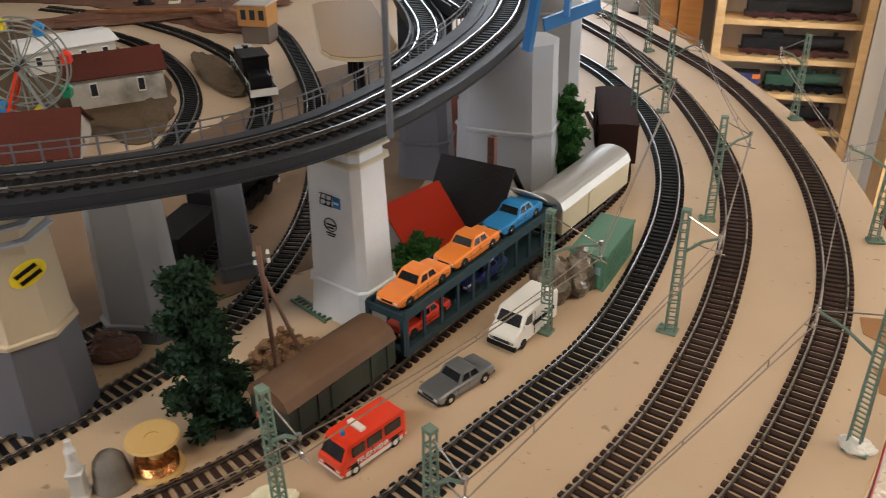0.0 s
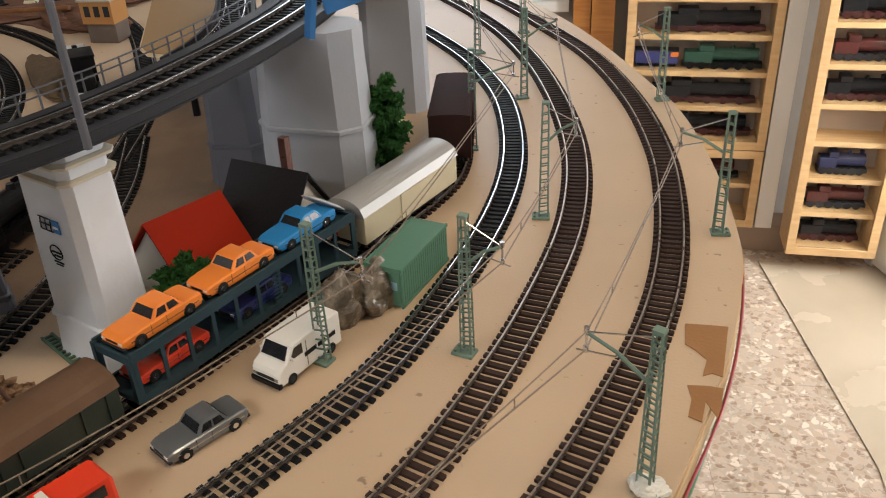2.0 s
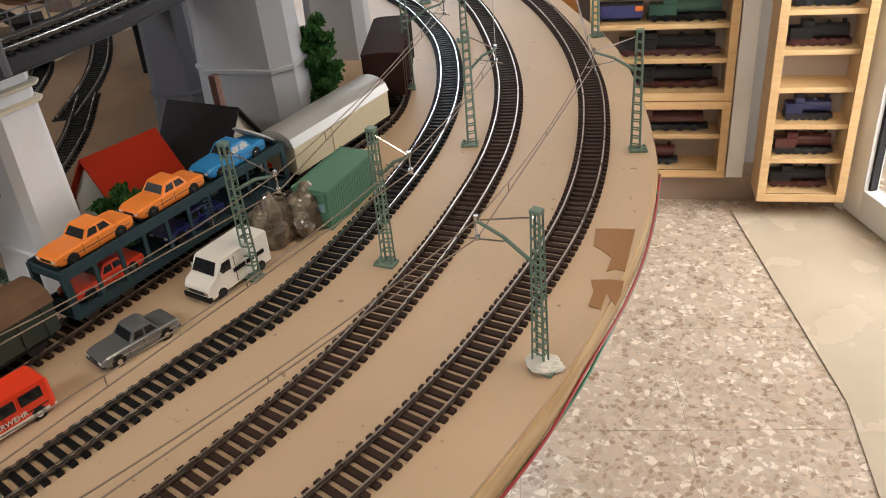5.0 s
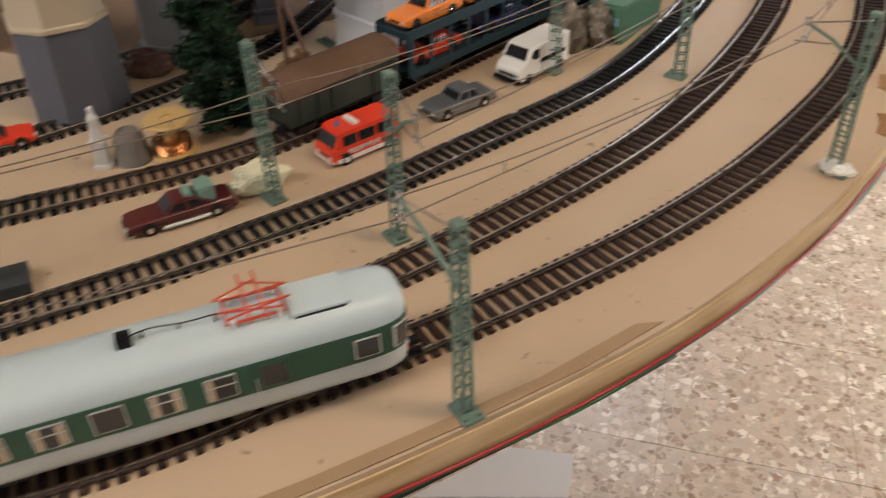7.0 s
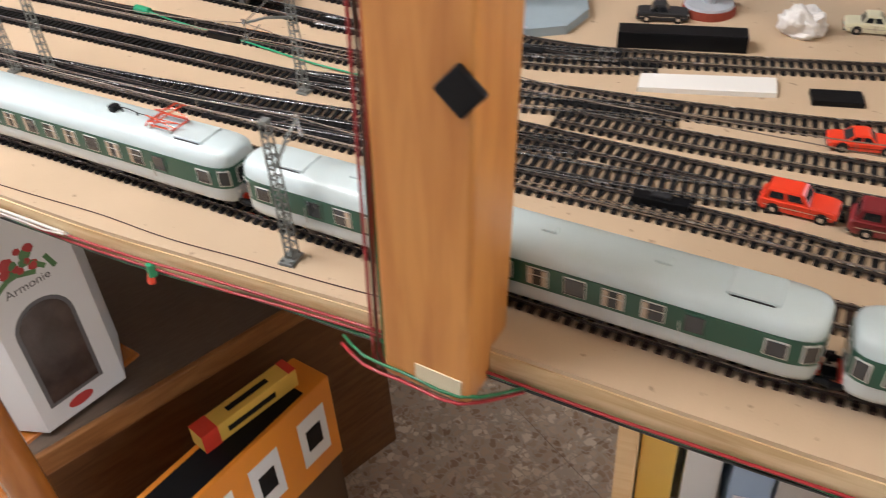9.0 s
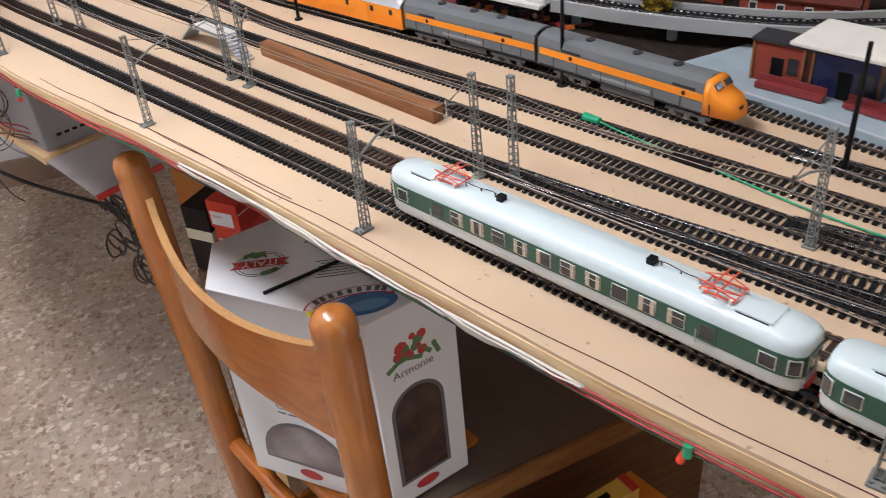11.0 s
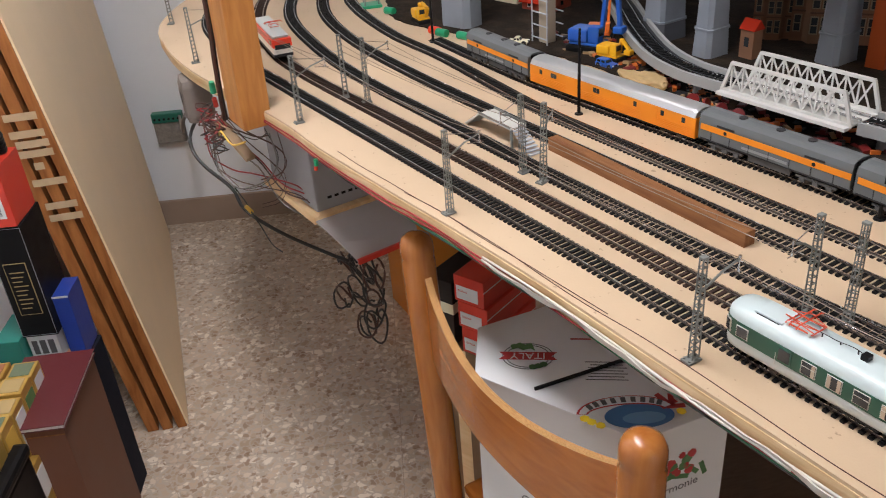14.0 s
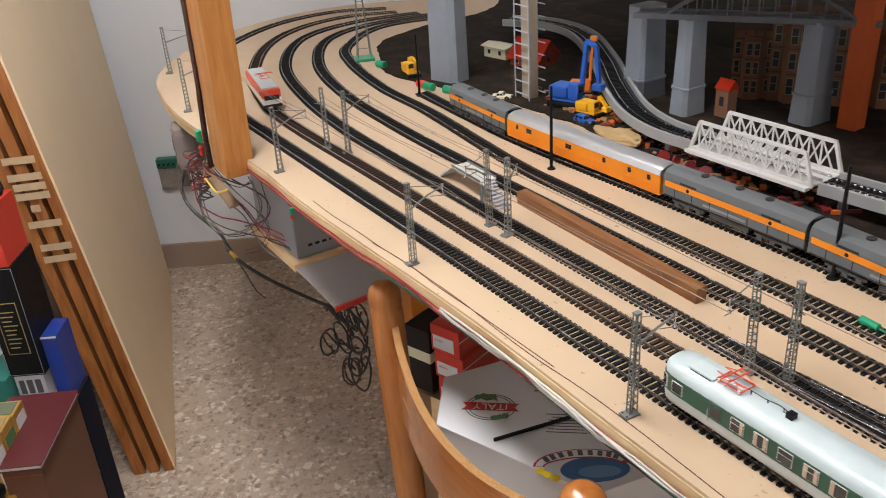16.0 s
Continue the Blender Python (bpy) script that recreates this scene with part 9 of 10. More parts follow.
def carton(name, m, sx, sy, sz, mat, label, bars=(), group="cartons"):
    """A carton with printed panels: bars of (face, u0, u1, v0, v1, material)."""
    c = thing(name, m, label, "carton", group)
    part("body", bbox(-sx / 2, sx / 2, -sy / 2, sy / 2, 0, sz, 0.0015), mat, c)
    for f, u0, u1, v0, v1, mt in bars:
        if f == "front":
            bm = bbox(-sx / 2 + u0 * sx, -sx / 2 + u1 * sx, -sy / 2 - 0.0006, -sy / 2, v0 * sz, v1 * sz)
        elif f == "right":
            bm = bbox(sx / 2, sx / 2 + 0.0006, -sy / 2 + u0 * sy, -sy / 2 + u1 * sy, v0 * sz, v1 * sz)
        elif f == "left":
            bm = bbox(-sx / 2 - 0.0006, -sx / 2, -sy / 2 + u0 * sy, -sy / 2 + u1 * sy, v0 * sz, v1 * sz)
        else:
            bm = bbox(-sx / 2 + u0 * sx, -sx / 2 + u1 * sx, -sy / 2 + v0 * sy, -sy / 2 + v1 * sy, sz, sz + 0.0006)
        part("printed_panel", bm, mt, c)
    return c


carton("lower_carton", at(-0.79, 0.014, 104, 0), 0.29, 0.085, 0.238, material("carton_dark", (0.10, 0.06, 0.035), 0.7, vary=0.1, scale=20, bump=0.1), "dark brown carton on the floor beside the cabinet", [("front", 0.45, 0.55, 0.0, 1.0, BROWNWOOD)])
st1 = carton("orange_box", at(-0.778, 0.017, 104, 0.239), 0.30, 0.064, 0.160, ORB, "orange model train box with a black top and small pictures", [("top", 0.02, 0.86, 0.10, 0.86, BLACK), ("top", 0.86, 0.99, 0.0, 1.0, ORB), ("top", 0.0, 0.02, 0.1, 0.9, CARTON)])
for k, u in enumerate((0.255, 0.165, 0.085)):
    u = u - 0.15
    pic = part("picture_panel", bbox(u - 0.026, u + 0.026, -0.0326, -0.032, 0.035, 0.125), CARTON, st1)
    part("picture", bbox(u - 0.014, u + 0.014, -0.0331, -0.0325, 0.060, 0.100), BLACK, pic)
part("end_panel", bbox(0.1500, 0.1506, -0.029, 0.029, 0.01, 0.15), CARTON, st1)
carton("yellow_box", at(-0.800, 0.056, 97, 0.4005), 0.150, 0.028, 0.030, YLB, "yellow model train box with a red end", [("top", 0.0, 0.16, 0, 1, RDB), ("top", 0.92, 1, 0, 1, RDB), ("front", 0.0, 0.16, 0, 1, RDB), ("top", 0.32, 0.75, 0.35, 0.65, BLACK), ("front", 0.25, 0.75, 0.3, 0.6, BLACK)])

# ---- bookcase with packets below the curved edge ----
bk = thing("bookcase", at(-0.145, 0.330, 31, 0), "pale wooden shelf unit below the board with a white shelf", "shelf unit")
part("side_panel", bbox(-0.225, -0.207, 0.0, 0.25, 0, 0.86, 0.001), BIRCH, bk)
part("side_panel", bbox(0.205, 0.223, 0.0, 0.25, 0, 0.86, 0.001), BIRCH, bk)
part("shelf", bbox(-0.207, 0.205, 0.0, 0.25, 0.482, 0.50, 0.001), WHITE, bk)
part("shelf", bbox(-0.207, 0.205, 0.0, 0.25, 0.06, 0.078, 0.001), BIRCH, bk)
part("shelf_edge", bbox(-0.207, 0.205, -0.008, -0.0005, 0.472, 0.50, 0.001), BIRCH, bk)
part("back_panel", bbox(-0.207, 0.205, 0.25, 0.255, 0, 0.86), BIRCH, bk)
pk = [(0.036, YLB, ("front", 0.2, 0.8, 0.55, 0.62, BLACK), "yellow packet with dark print"), (0.036, CARTON, ("front", 0.0, 1.0, 0.42, 0.46, RDB), "white packet with red bands"), (0.040, paint("packet_sky", (0.25, 0.36, 0.52)), ("front", 0.15, 0.85, 0.2, 0.26, CARTON), "light blue paper food packet"),
      (0.046, material("packet_grey", (0.46, 0.43, 0.40), 0.4, vary=0.1, scale=30, bump=0.1), ("front", 0.2, 0.8, 0.6, 0.75, INKG), "pale grey paper food packet"), (0.052, paint("packet_navy", (0.015, 0.03, 0.22)), ("front", 0.15, 0.7, 0.45, 0.75, CARTON), "dark blue packet with white print"),
      (0.056, paint("packet_blue", (0.03, 0.09, 0.42)), ("front", 0.15, 0.85, 0.55, 0.75, RDB), "blue packet with a red label"), (0.040, paint("packet_brown", (0.09, 0.03, 0.02)), ("front", 0.2, 0.8, 0.6, 0.68, CARTON), "dark brown paper food packet"), (0.040, paint("packet_blue2", (0.04, 0.10, 0.36)), ("front", 0.3, 0.7, 0.3, 0.4, CARTON), "blue packet at the end of the shelf")]
x = -0.205
for i, (w, mt, pb_, lab) in enumerate(pk):
    hh = 0.27 - 0.03 * (i % 3)
    carton("food_packet", at(-0.145, 0.330, 31, 0.5) @ at(x + w / 2, 0.075 + 0.006 * (i % 2), (i % 3 - 1) * 1.5, 0.0), w - 0.003, 0.10, hh, mt, lab, [pb_], "packets on the shelf")
    x += w + 0.004
wb = thing("white_carton", at(0.165, 0.585, 7, 0), "plain white carton with an open flap on the floor", "carton", "cartons")
bm = bmesh.new()
for a in ((-0.110, 0.090, -0.090, -0.0865), (-0.110, 0.090, 0.0785, 0.082), (-0.110, -0.1065, -0.0865, 0.0785), (0.0865, 0.090, -0.0865, 0.0785)):
    box(bm, *a, 0.0, 0.316)
box(bm, -0.1065, 0.0865, -0.0865, 0.0785, 0.0, 0.004)
part("body", bm, CARTON, wb)
for name, hinge, ol in (("flap", (0, 0.082, 0.316), [(-0.105, 0.0), (0.088, 0.0), (0.100, 0.062), (0.020, 0.072)]), ("flap", (0, -0.090, 0.316), [(-0.105, 0.0), (-0.095, -0.06), (0.075, -0.06), (0.088, 0.0)])):
    bm = bmesh.new()
    prism(bm, ol, 0.0, 0.003, 0, Matrix.Translation(hinge) @ Matrix.Rotation(radians(5 if hinge[1] > 0 else 8), 4, "X"))
    part(name, bm, CARTON, wb)
part("packing_paper", bbox(-0.104, 0.084, -0.084, 0.076, 0.004, 0.285, 0.01), material("packing_grey", (0.55, 0.52, 0.48), 0.7, vary=0.12, scale=40, bump=0.5, fine=90), wb)
bm = bmesh.new()
prism(bm, [(0.097, 0.1995), (0.119, 0.2145), (0.149, 0.237), (0.176, 0.2575), (0.204, 0.279), (0.245, 0.318), (0.258, 0.3215), (0.222, 0.2865), (0.18, 0.2525), (0.135, 0.2185), (0.101, 0.194)], H + 0.0003, H + 0.0008)
pt = thing("paper_tape", Matrix.Identity(4), "strip of brown paper tape along the board's edge", "tape", "tape scraps")
part("tape", bm, material("paper_tape_brown", (0.37, 0.25, 0.145), 0.55, vary=0.12, scale=30, bump=0.15), pt)

# ---- stack of panels leaning by the end wall ----
PANELF = material("panel_face", (0.88, 0.69, 0.46), 0.5, vary=0.06, scale=8, bump=0.05)
MASK_ = material("masking_tape", (0.50, 0.37, 0.23), 0.6, vary=0.12, scale=60, bump=0.1)
PANELE = wood("panel_edge", (0.40, 0.16, 0.050), (0.25, 0.09, 0.026), 10, (6, 6, 1), 0.5)
def leaning(u, z, y0):
    """Place on a bowed panel: u from its near edge to its far one, z its height."""
    return Vector((-1.973 - 1.03 * u, y0 - 0.100 * u - (0.118 * (1 - u) + 0.052 * u) * z, z))


def slab(bm, u0, u1, z0, z1, y0, t0, t1, n=8, k=8):
    """A thin bowed sheet between two depths of a leaning panel."""
    grid = [[[bm.verts.new(leaning(u0 + (u1 - u0) * i / n, z0 + (z1 - z0) * j / k, y0) + Vector((0, t, 0))) for j in range(k + 1)] for i in range(n + 1)] for t in (t0, t1)]
    for i in range(n):
        for j in range(k):
            for q, g in enumerate(grid):
                f = [g[i][j], g[i + 1][j], g[i + 1][j + 1], g[i][j + 1]]
                bm.faces.new(f if q else f[::-1])
    rim = [(i, 0) for i in range(n)] + [(n, j) for j in range(k)] + [(i, k) for i in range(n, 0, -1)] + [(0, j) for j in range(k, 0, -1)]
    for (a, b), (c, d) in zip(rim, rim[1:] + rim[:1]):
        bm.faces.new([grid[0][a][b], grid[0][c][d], grid[1][c][d], grid[1][a][b]])
    bmesh.ops.recalc_face_normals(bm, faces=bm.faces)
    return bm


for k, (y0, lab) in enumerate(((-0.791, "tall hardboard panel with brown wooden edges standing on the floor"), (-0.824, "tall wooden panel with masking tape strips"), (-0.857, "tall wooden panel leaning on the others"))):
    p = thing("leaning_board", Matrix.Identity(4), lab, "wooden panel", "leaning panels")
    part("frame", slab(bmesh.new(), 0.003 * k, 1, 0.002, 2.0, y0, -0.0255 - 0.002 * k, -0.0045), PANELE, p)
    if k == 0:
        part("face", slab(bmesh.new(), 0.004, 0.998, 0.004, 1.998, y0, -0.0043, 0.0), PANELF, p)
    if k == 1:
        for i, z in enumerate((0.585, 0.612, 0.665, 0.700, 0.727, 0.747, 0.768, 0.803)):
            q = leaning(0, z, y0)
            part("tape_strip", bbox(q.x, q.x + 0.0008, q.y - (0.030 if i == 3 else 0.048 - 0.003 * (i % 2)), q.y + (-0.012 if i == 3 else 0.016), z, z + 0.015), MASK_, p)

# ---- boxes and trays by the side wall ----
BW = "boxes by the wall"
GOLD = material("gold_foil", (0.58, 0.38, 0.09), 0.3, 0.6, vary=0.2, scale=60, bump=0.15)
GLINE = paint("gold_line", (0.42, 0.32, 0.13))
carton("maroon_case", at(-1.552, -0.915, -6, 0.0), 0.195, 0.112, 0.468, material("case_brown", (0.16, 0.075, 0.05), 0.5, vary=0.1, scale=20, bump=0.05), "brown carton with a maroon folder on top", [("right", 0.0, 1.0, 0.97, 0.975, BROWNWOOD)], BW)
fo = thing("folder", at(-1.550, -0.915, -6, 0.4695), "dark maroon folder with pale page edges on the carton", "folder", BW)
part("page_block", bbox(-0.098, 0.099, -0.056, 0.059, 0.001, 0.007), CARTON, fo)
part("cover", bbox(-0.101, 0.101, -0.060, 0.061, 0.0072, 0.009, 0.0006), paint("case_maroon", (0.10, 0.014, 0.018), 0.45), fo)
part("cover", bbox(-0.101, 0.101, -0.060, 0.061, 0.0, 0.0009), paint("case_maroon2", (0.10, 0.014, 0.018), 0.45), fo)
tray = thing("sample_tray", at(-1.475, -0.985, -6, 0.06), "stack of small gold-framed boxes with coloured labels", "tray", BW)
part("base", bbox(-0.12, 0.12, -0.08, 0.066, -0.06, 0.36, 0.002), GOLD, tray)
rnd = random.Random(5)
LABS = (paint("lab_teal", (0.13, 0.17, 0.10)), paint("lab_tan", (0.42, 0.30, 0.12)), paint("lab_rose", (0.36, 0.15, 0.06)), paint("lab_cream", (0.55, 0.46, 0.24)))
for i in range(5):
    for j in range(3):
        x, y = -0.096 + i * 0.048, -0.058 + j * 0.046
        up_ = 0.004 * ((i + j) % 2)
        b = part("small_box", bbox(x - 0.0225, x + 0.0225, y - 0.0215, y + 0.0215, 0.361, 0.452 + up_, 0.0015), GOLD, tray)
        part("label", bbox(x - 0.017, x + 0.017, y - 0.016, y + 0.016, 0.4522 + up_, 0.4532 + up_), LABS[rnd.randrange(4)], b)
        if i == 4 or j == 2:
            part("front_label", bbox(x + 0.0224, x + 0.0231, y - 0.016, y + 0.016, 0.375, 0.440) if i == 4 else bbox(x - 0.017, x + 0.017, y + 0.0214, y + 0.0221, 0.375, 0.440), (INKGR, CARTON, YLB)[rnd.randrange(3)], b)
for k in range(4):
    part("side_label", bbox(-0.10 + k * 0.052, -0.06 + k * 0.052, 0.0659, 0.0666, 0.29, 0.345), (INKGR, YLB, CARTON, INKGR)[k], tray)
dk = thing("black_case", at(-1.33, -1.03, -8, 0.0), "black plastic case standing beside the gold boxes", "case", BW)
part("body", bbox(-0.10, 0.085, -0.10, 0.10, 0, 0.455, 0.006), BLACK, dk)
part("lid", bbox(-0.104, 0.089, -0.104, 0.104, 0.456, 0.478, 0.008), BLACK, dk)
carton("white_box", at(-1.81, -0.955, -8, 0.398), 0.10, 0.056, 0.056, CARTON, "small white box with large grey numerals", [("right", 0.12, 0.30, 0.25, 0.8, INKG), ("right", 0.38, 0.58, 0.25, 0.8, INKG), ("right", 0.66, 0.86, 0.25, 0.8, INKG)], BW)
carton("teal_box", at(-1.795, -1.013, -8, 0.37), 0.10, 0.048, 0.090, paint("box_teal", (0.02, 0.22, 0.18)), "teal green box beside the white box", [("right", 0.2, 0.8, 0.1, 0.4, CARTON)], BW)
carton("storage_box", at(-1.80, -0.972, -8, 0.0), 0.12, 0.150, 0.368, paint("box_navy", (0.02, 0.03, 0.07)), "dark blue storage box on the floor", [("right", 0.1, 0.9, 0.2, 0.25, INKB)], BW)
carton("lower_box", at(-1.81, -0.952, -8, 0.3685), 0.10, 0.060, 0.029, MDF, "flat brown box under the white box", [("right", 0.1, 0.9, 0.2, 0.8, CARTON)], BW)
bb = carton("black_box", at(-1.806, -0.954, -8, 0.4545), 0.10, 0.066, 0.232, BLACK, "black box with thin gold outlines and a gold framed label", [], BW)
part("label_frame", bbox(0.0498, 0.0506, -0.020, 0.020, 0.050, 0.160), GLINE, bb)
part("label", bbox(0.0504, 0.0512, -0.0186, 0.0186, 0.0515, 0.1585), BLACK, bb)
for k in range(9):
    part("lettering_bar", bbox(0.0510, 0.0516, -0.013, 0.013 - 0.004 * (k % 3), 0.140 - k * 0.0095, 0.142 - k * 0.0095), GLINE, bb)
for y in (-0.032, 0.0312):
    part("gold_edge", bbox(0.0495, 0.0503, y, y + 0.0008, 0.003, 0.229), PIER, bb)
for z in (0.003, 0.2285):
    part("gold_edge", bbox(0.0495, 0.0503, -0.0315, 0.0318, z, z + 0.0008), PIER, bb)
carton("red_box", at(-1.802, -0.953, -8, 0.6875), 0.095, 0.058, 0.112, RDB, "red cardboard box with a white label and torn film", [("right", 0.20, 0.80, 0.15, 0.72, CARTON), ("right", 0.28, 0.36, 0.2, 0.66, INKG), ("right", 0.48, 0.54, 0.2, 0.5, INKG), ("right", 0.62, 0.70, 0.2, 0.6, INKG), ("right", 0.0, 0.10, 0.0, 0.6, CARTON)], BW)
carton("blue_box", at(-1.805, -0.905, -8, 0.385), 0.07, 0.030, 0.140, paint("box_blue", (0.02, 0.05, 0.30)), "plain bright blue box standing upright", [("right", 0.0, 1.0, 0.97, 1.0, CARTON)], BW)
# near-black colour stands in for the shade between folder and panel
carton("lower_box", at(-1.805, -0.893, -8, 0.0), 0.07, 0.018, 0.384, material("box_shaded", (0.010, 0.012, 0.022), 0.8, vary=0.1, scale=30, bump=0.05), "slim box beside the storage box, coloured near-black for the shade", [("right", 0.1, 0.9, 0.5, 0.52, INKB)], BW)
rl_ = thing("cable_reel", at(-1.822, -0.950, -8, 0.800), "black cable rolled up on the red box", "cable")
for k in range(4):
    tube("coil", [(0.019 * math.cos(a), 0.019 * math.sin(a), 0.006 + k * 0.008 + 0.003 * math.sin(3 * a)) for a in np.linspace(0, 6.2, 16)], 0.005, BLACK, rl_, 8)

# ---- power boxes, hanging sheet and cables under the board's end ----
PSU = material("psu_grey", (0.33, 0.33, 0.34), 0.5, vary=0.05, scale=40, bump=0.05)
ps = thing("power_box", at(-1.475, -0.420, 21, 0.745), "dark grey metal power supply box under the board", "power supply")
part("case", bbox(-0.17, 0.0, 0.0, 0.10, 0.012, 0.140, 0.003), PSU, ps)
part("shelf", bbox(-0.18, 0.012, -0.012, 0.115, 0.0, 0.012, 0.001), BIRCH, ps, "pale wooden shelf")
for e in (-0.165, -0.005):
    part("bracket", bbox(e - 0.006, e + 0.006, 0.101, 0.113, 0.012, 0.163), BIRCH, ps)
for k in range(5):
    part("vent_slot", bbox(-0.0005, 0.0006, 0.020 + k * 0.012, 0.027 + k * 0.012, 0.030, 0.034), BLACK, ps)
tf = thing("transformer", at(-1.815, -0.590, 8, 0.812), "grey-brown rounded transformer case hanging below the board", "transformer")
part("case", bbox(-0.034, 0.034, -0.026, 0.026, 0, 0.084, 0.016), material("transformer_grey", (0.20, 0.17, 0.15), 0.5, vary=0.10, scale=30, bump=0.08), tf)
part("label", bbox(-0.014, 0.020, -0.0268, -0.0258, 0.040, 0.058), DGREY, tf)
sh = thing("paper_sheet", at(-1.43, -0.335, 21, 0.0), "sagging grey card with a red edge under the board", "card sheet")
bm = bmesh.new()
card = [(-0.055, -0.075, 0.752), (-0.010, -0.062, 0.730), (0.024, -0.052, 0.710), (0.034, 0.050, 0.720), (0.000, 0.060, 0.738), (-0.045, 0.070, 0.757)]
loft(bm, [[(x, y, z + e) for x, y, z in card] for e in (0, 0.0025)])
part("card", bm, material("grey_card", (0.40, 0.37, 0.36), 0.5, vary=0.05, scale=20, bump=0.06), sh)
bm = bmesh.new()
strip(bm, (0.025, -0.052, 0.710), (0.035, 0.050, 0.720), 0.005, 0.008)
part("red_edge", bm, RDB, sh)
part("hanger", bbox(-0.049, -0.041, 0.058, 0.066, 0.755, 0.908), BIRCH, sh)
carton("dark_carton", at(-1.4545, -0.207, 40, 0.5205), 0.050, 0.12, 0.118, material("carton_black", (0.025, 0.02, 0.018), 0.6, vary=0.1, scale=20, bump=0.1), "black box with a cream band beside the red boxes", [("front", 0.0, 1.0, 0.50, 0.66, CREAM), ("right", 0.0, 1.0, 0.50, 0.66, CREAM)])
for k in range(3):
    carton("red_loco_box", at(-1.407 + 0.004 * (2 - k), -0.167 + 0.003 * (2 - k), 40, 0.5205 + k * 0.0475), 0.056, 0.13, 0.047, RDB, "red cardboard model box with a white label", [("front", 0.08, 0.80, 0.12, 0.62, CARTON), ("front", 0.14, 0.45, 0.40, 0.48, RDB), ("right", 0.0, 1.0, 0.60, 0.63, CARTON)], "red boxes under the board")
carton("brown_carton", at(-1.428, -0.182, 40, 0.0), 0.118, 0.135, 0.52, material("cardboard_brown", (0.20, 0.125, 0.07), 0.75, vary=0.12, scale=20, bump=0.1), "brown cardboard box under the red boxes", [("front", 0.4, 0.6, 0.0, 1.0, BIRCH)])
carton("orange_carton", at(-2.284, -0.119, 15, 0.0), 0.22, 0.16, 0.60, ORB, "plain orange carton on the floor under the board", [("front", 0.0, 1.0, 0.80, 0.805, MDF)])
MODG = material("module_grey", (0.24, 0.22, 0.20), 0.7, vary=0.5, scale=120, bump=0.3, fine=300)
md = thing("wall_module", Matrix.Translation((-3.066, -0.814, 0.362)) @ RC, "small circuit module with a teal green top on the wall", "circuit module")
part("board", bbox(-0.012, 0.012, -0.048, 0.048, -0.052, 0.020, 0.003), MODG, md)
part("terminal_strip", bbox(-0.012, 0.018, -0.049, 0.049, 0.020, 0.052, 0.004), paint("terminal_teal", (0.010, 0.14, 0.10), 0.5), md, "teal green terminal strip")
for k in range(6):
    part("terminal", bcyl(0.004, 0.004, 0, 0.004, Matrix.Translation((0.018, -0.038 + 0.0152 * k, 0.034)) @ Matrix.Rotation(radians(90), 4, "Y"), 10), BLACK, md)


def hanging(points, r, mat, label="loose cable hanging below the board"):
    return tagged(tube("cable", points, r, mat, step=0.012), label, "cable", "cables under the board")


rnd = random.Random(11)
CABGY = material("cable_grey", (0.20, 0.19, 0.18), 0.5, vary=0.05, bump=0)
hanging([(-3.05, -0.775, 0.40), (-2.75, -0.74, 0.46), (-2.35, -0.69, 0.60), (-2.05, -0.650, 0.73), (-1.90, -0.620, 0.80), (-1.84, -0.600, 0.83)], 0.0045, CABGY, "thick grey mains cable to the wall module")
hanging([(-1.82, -0.585, 0.83), (-1.84, -0.617, 0.779), (-1.814, -0.618, 0.757), (-1.789, -0.601, 0.732), (-1.763, -0.559, 0.690), (-1.737, -0.542, 0.656), (-1.711, -0.485, 0.611), (-1.690, -0.405, 0.562), (-1.672, -0.372, 0.550)], 0.0034, CABK, "thick dark cable sagging under the board")
LOOPS = (((-1.60, -0.548, 0.890), (-1.575, -0.523, 0.844), (-1.55, -0.495, 0.816), (-1.525, -0.469, 0.772), (-1.50, -0.437, 0.757)),
         ((-1.60, -0.538, 0.888), (-1.588, -0.505, 0.852), (-1.576, -0.469, 0.822), (-1.564, -0.454, 0.793), (-1.552, -0.468, 0.769), (-1.54, -0.498, 0.769)),
         ((-1.60, -0.554, 0.885), (-1.587, -0.557, 0.809), (-1.573, -0.548, 0.782), (-1.56, -0.527, 0.763), (-1.547, -0.486, 0.775), (-1.533, -0.462, 0.818), (-1.52, -0.470, 0.885)),
         ((-1.66, -0.577, 0.870), (-1.64, -0.573, 0.815), (-1.628, -0.567, 0.792), (-1.596, -0.540, 0.775), (-1.564, -0.505, 0.774), (-1.532, -0.450, 0.766), (-1.505, -0.432, 0.757)),
         ((-1.62, -0.564, 0.880), (-1.58, -0.526, 0.869), (-1.54, -0.490, 0.868), (-1.50, -0.470, 0.886)))
for k in range(13):
    q = Vector((rnd.uniform(-0.02, 0.02), rnd.uniform(-0.006, 0.010), rnd.uniform(-0.010, 0.004)))
    g_ = rnd.uniform(0.75, 1.15)
    hanging([tuple(Vector((x, y, 0.888 + (z - 0.888) * g_)) + q * min(1.0, i / 2) + Vector((rnd.uniform(-1, 1), rnd.uniform(-1, 1), rnd.uniform(-1, 1))) * 0.003) for i, (x, y, z) in enumerate(LOOPS[k % 5])],
            rnd.choice((0.0007, 0.0009, 0.0012)), (CABB, CABB, CABK, CABR, CABB, CABGY, CABB)[k % 7], "thin coloured wire looped below the board")
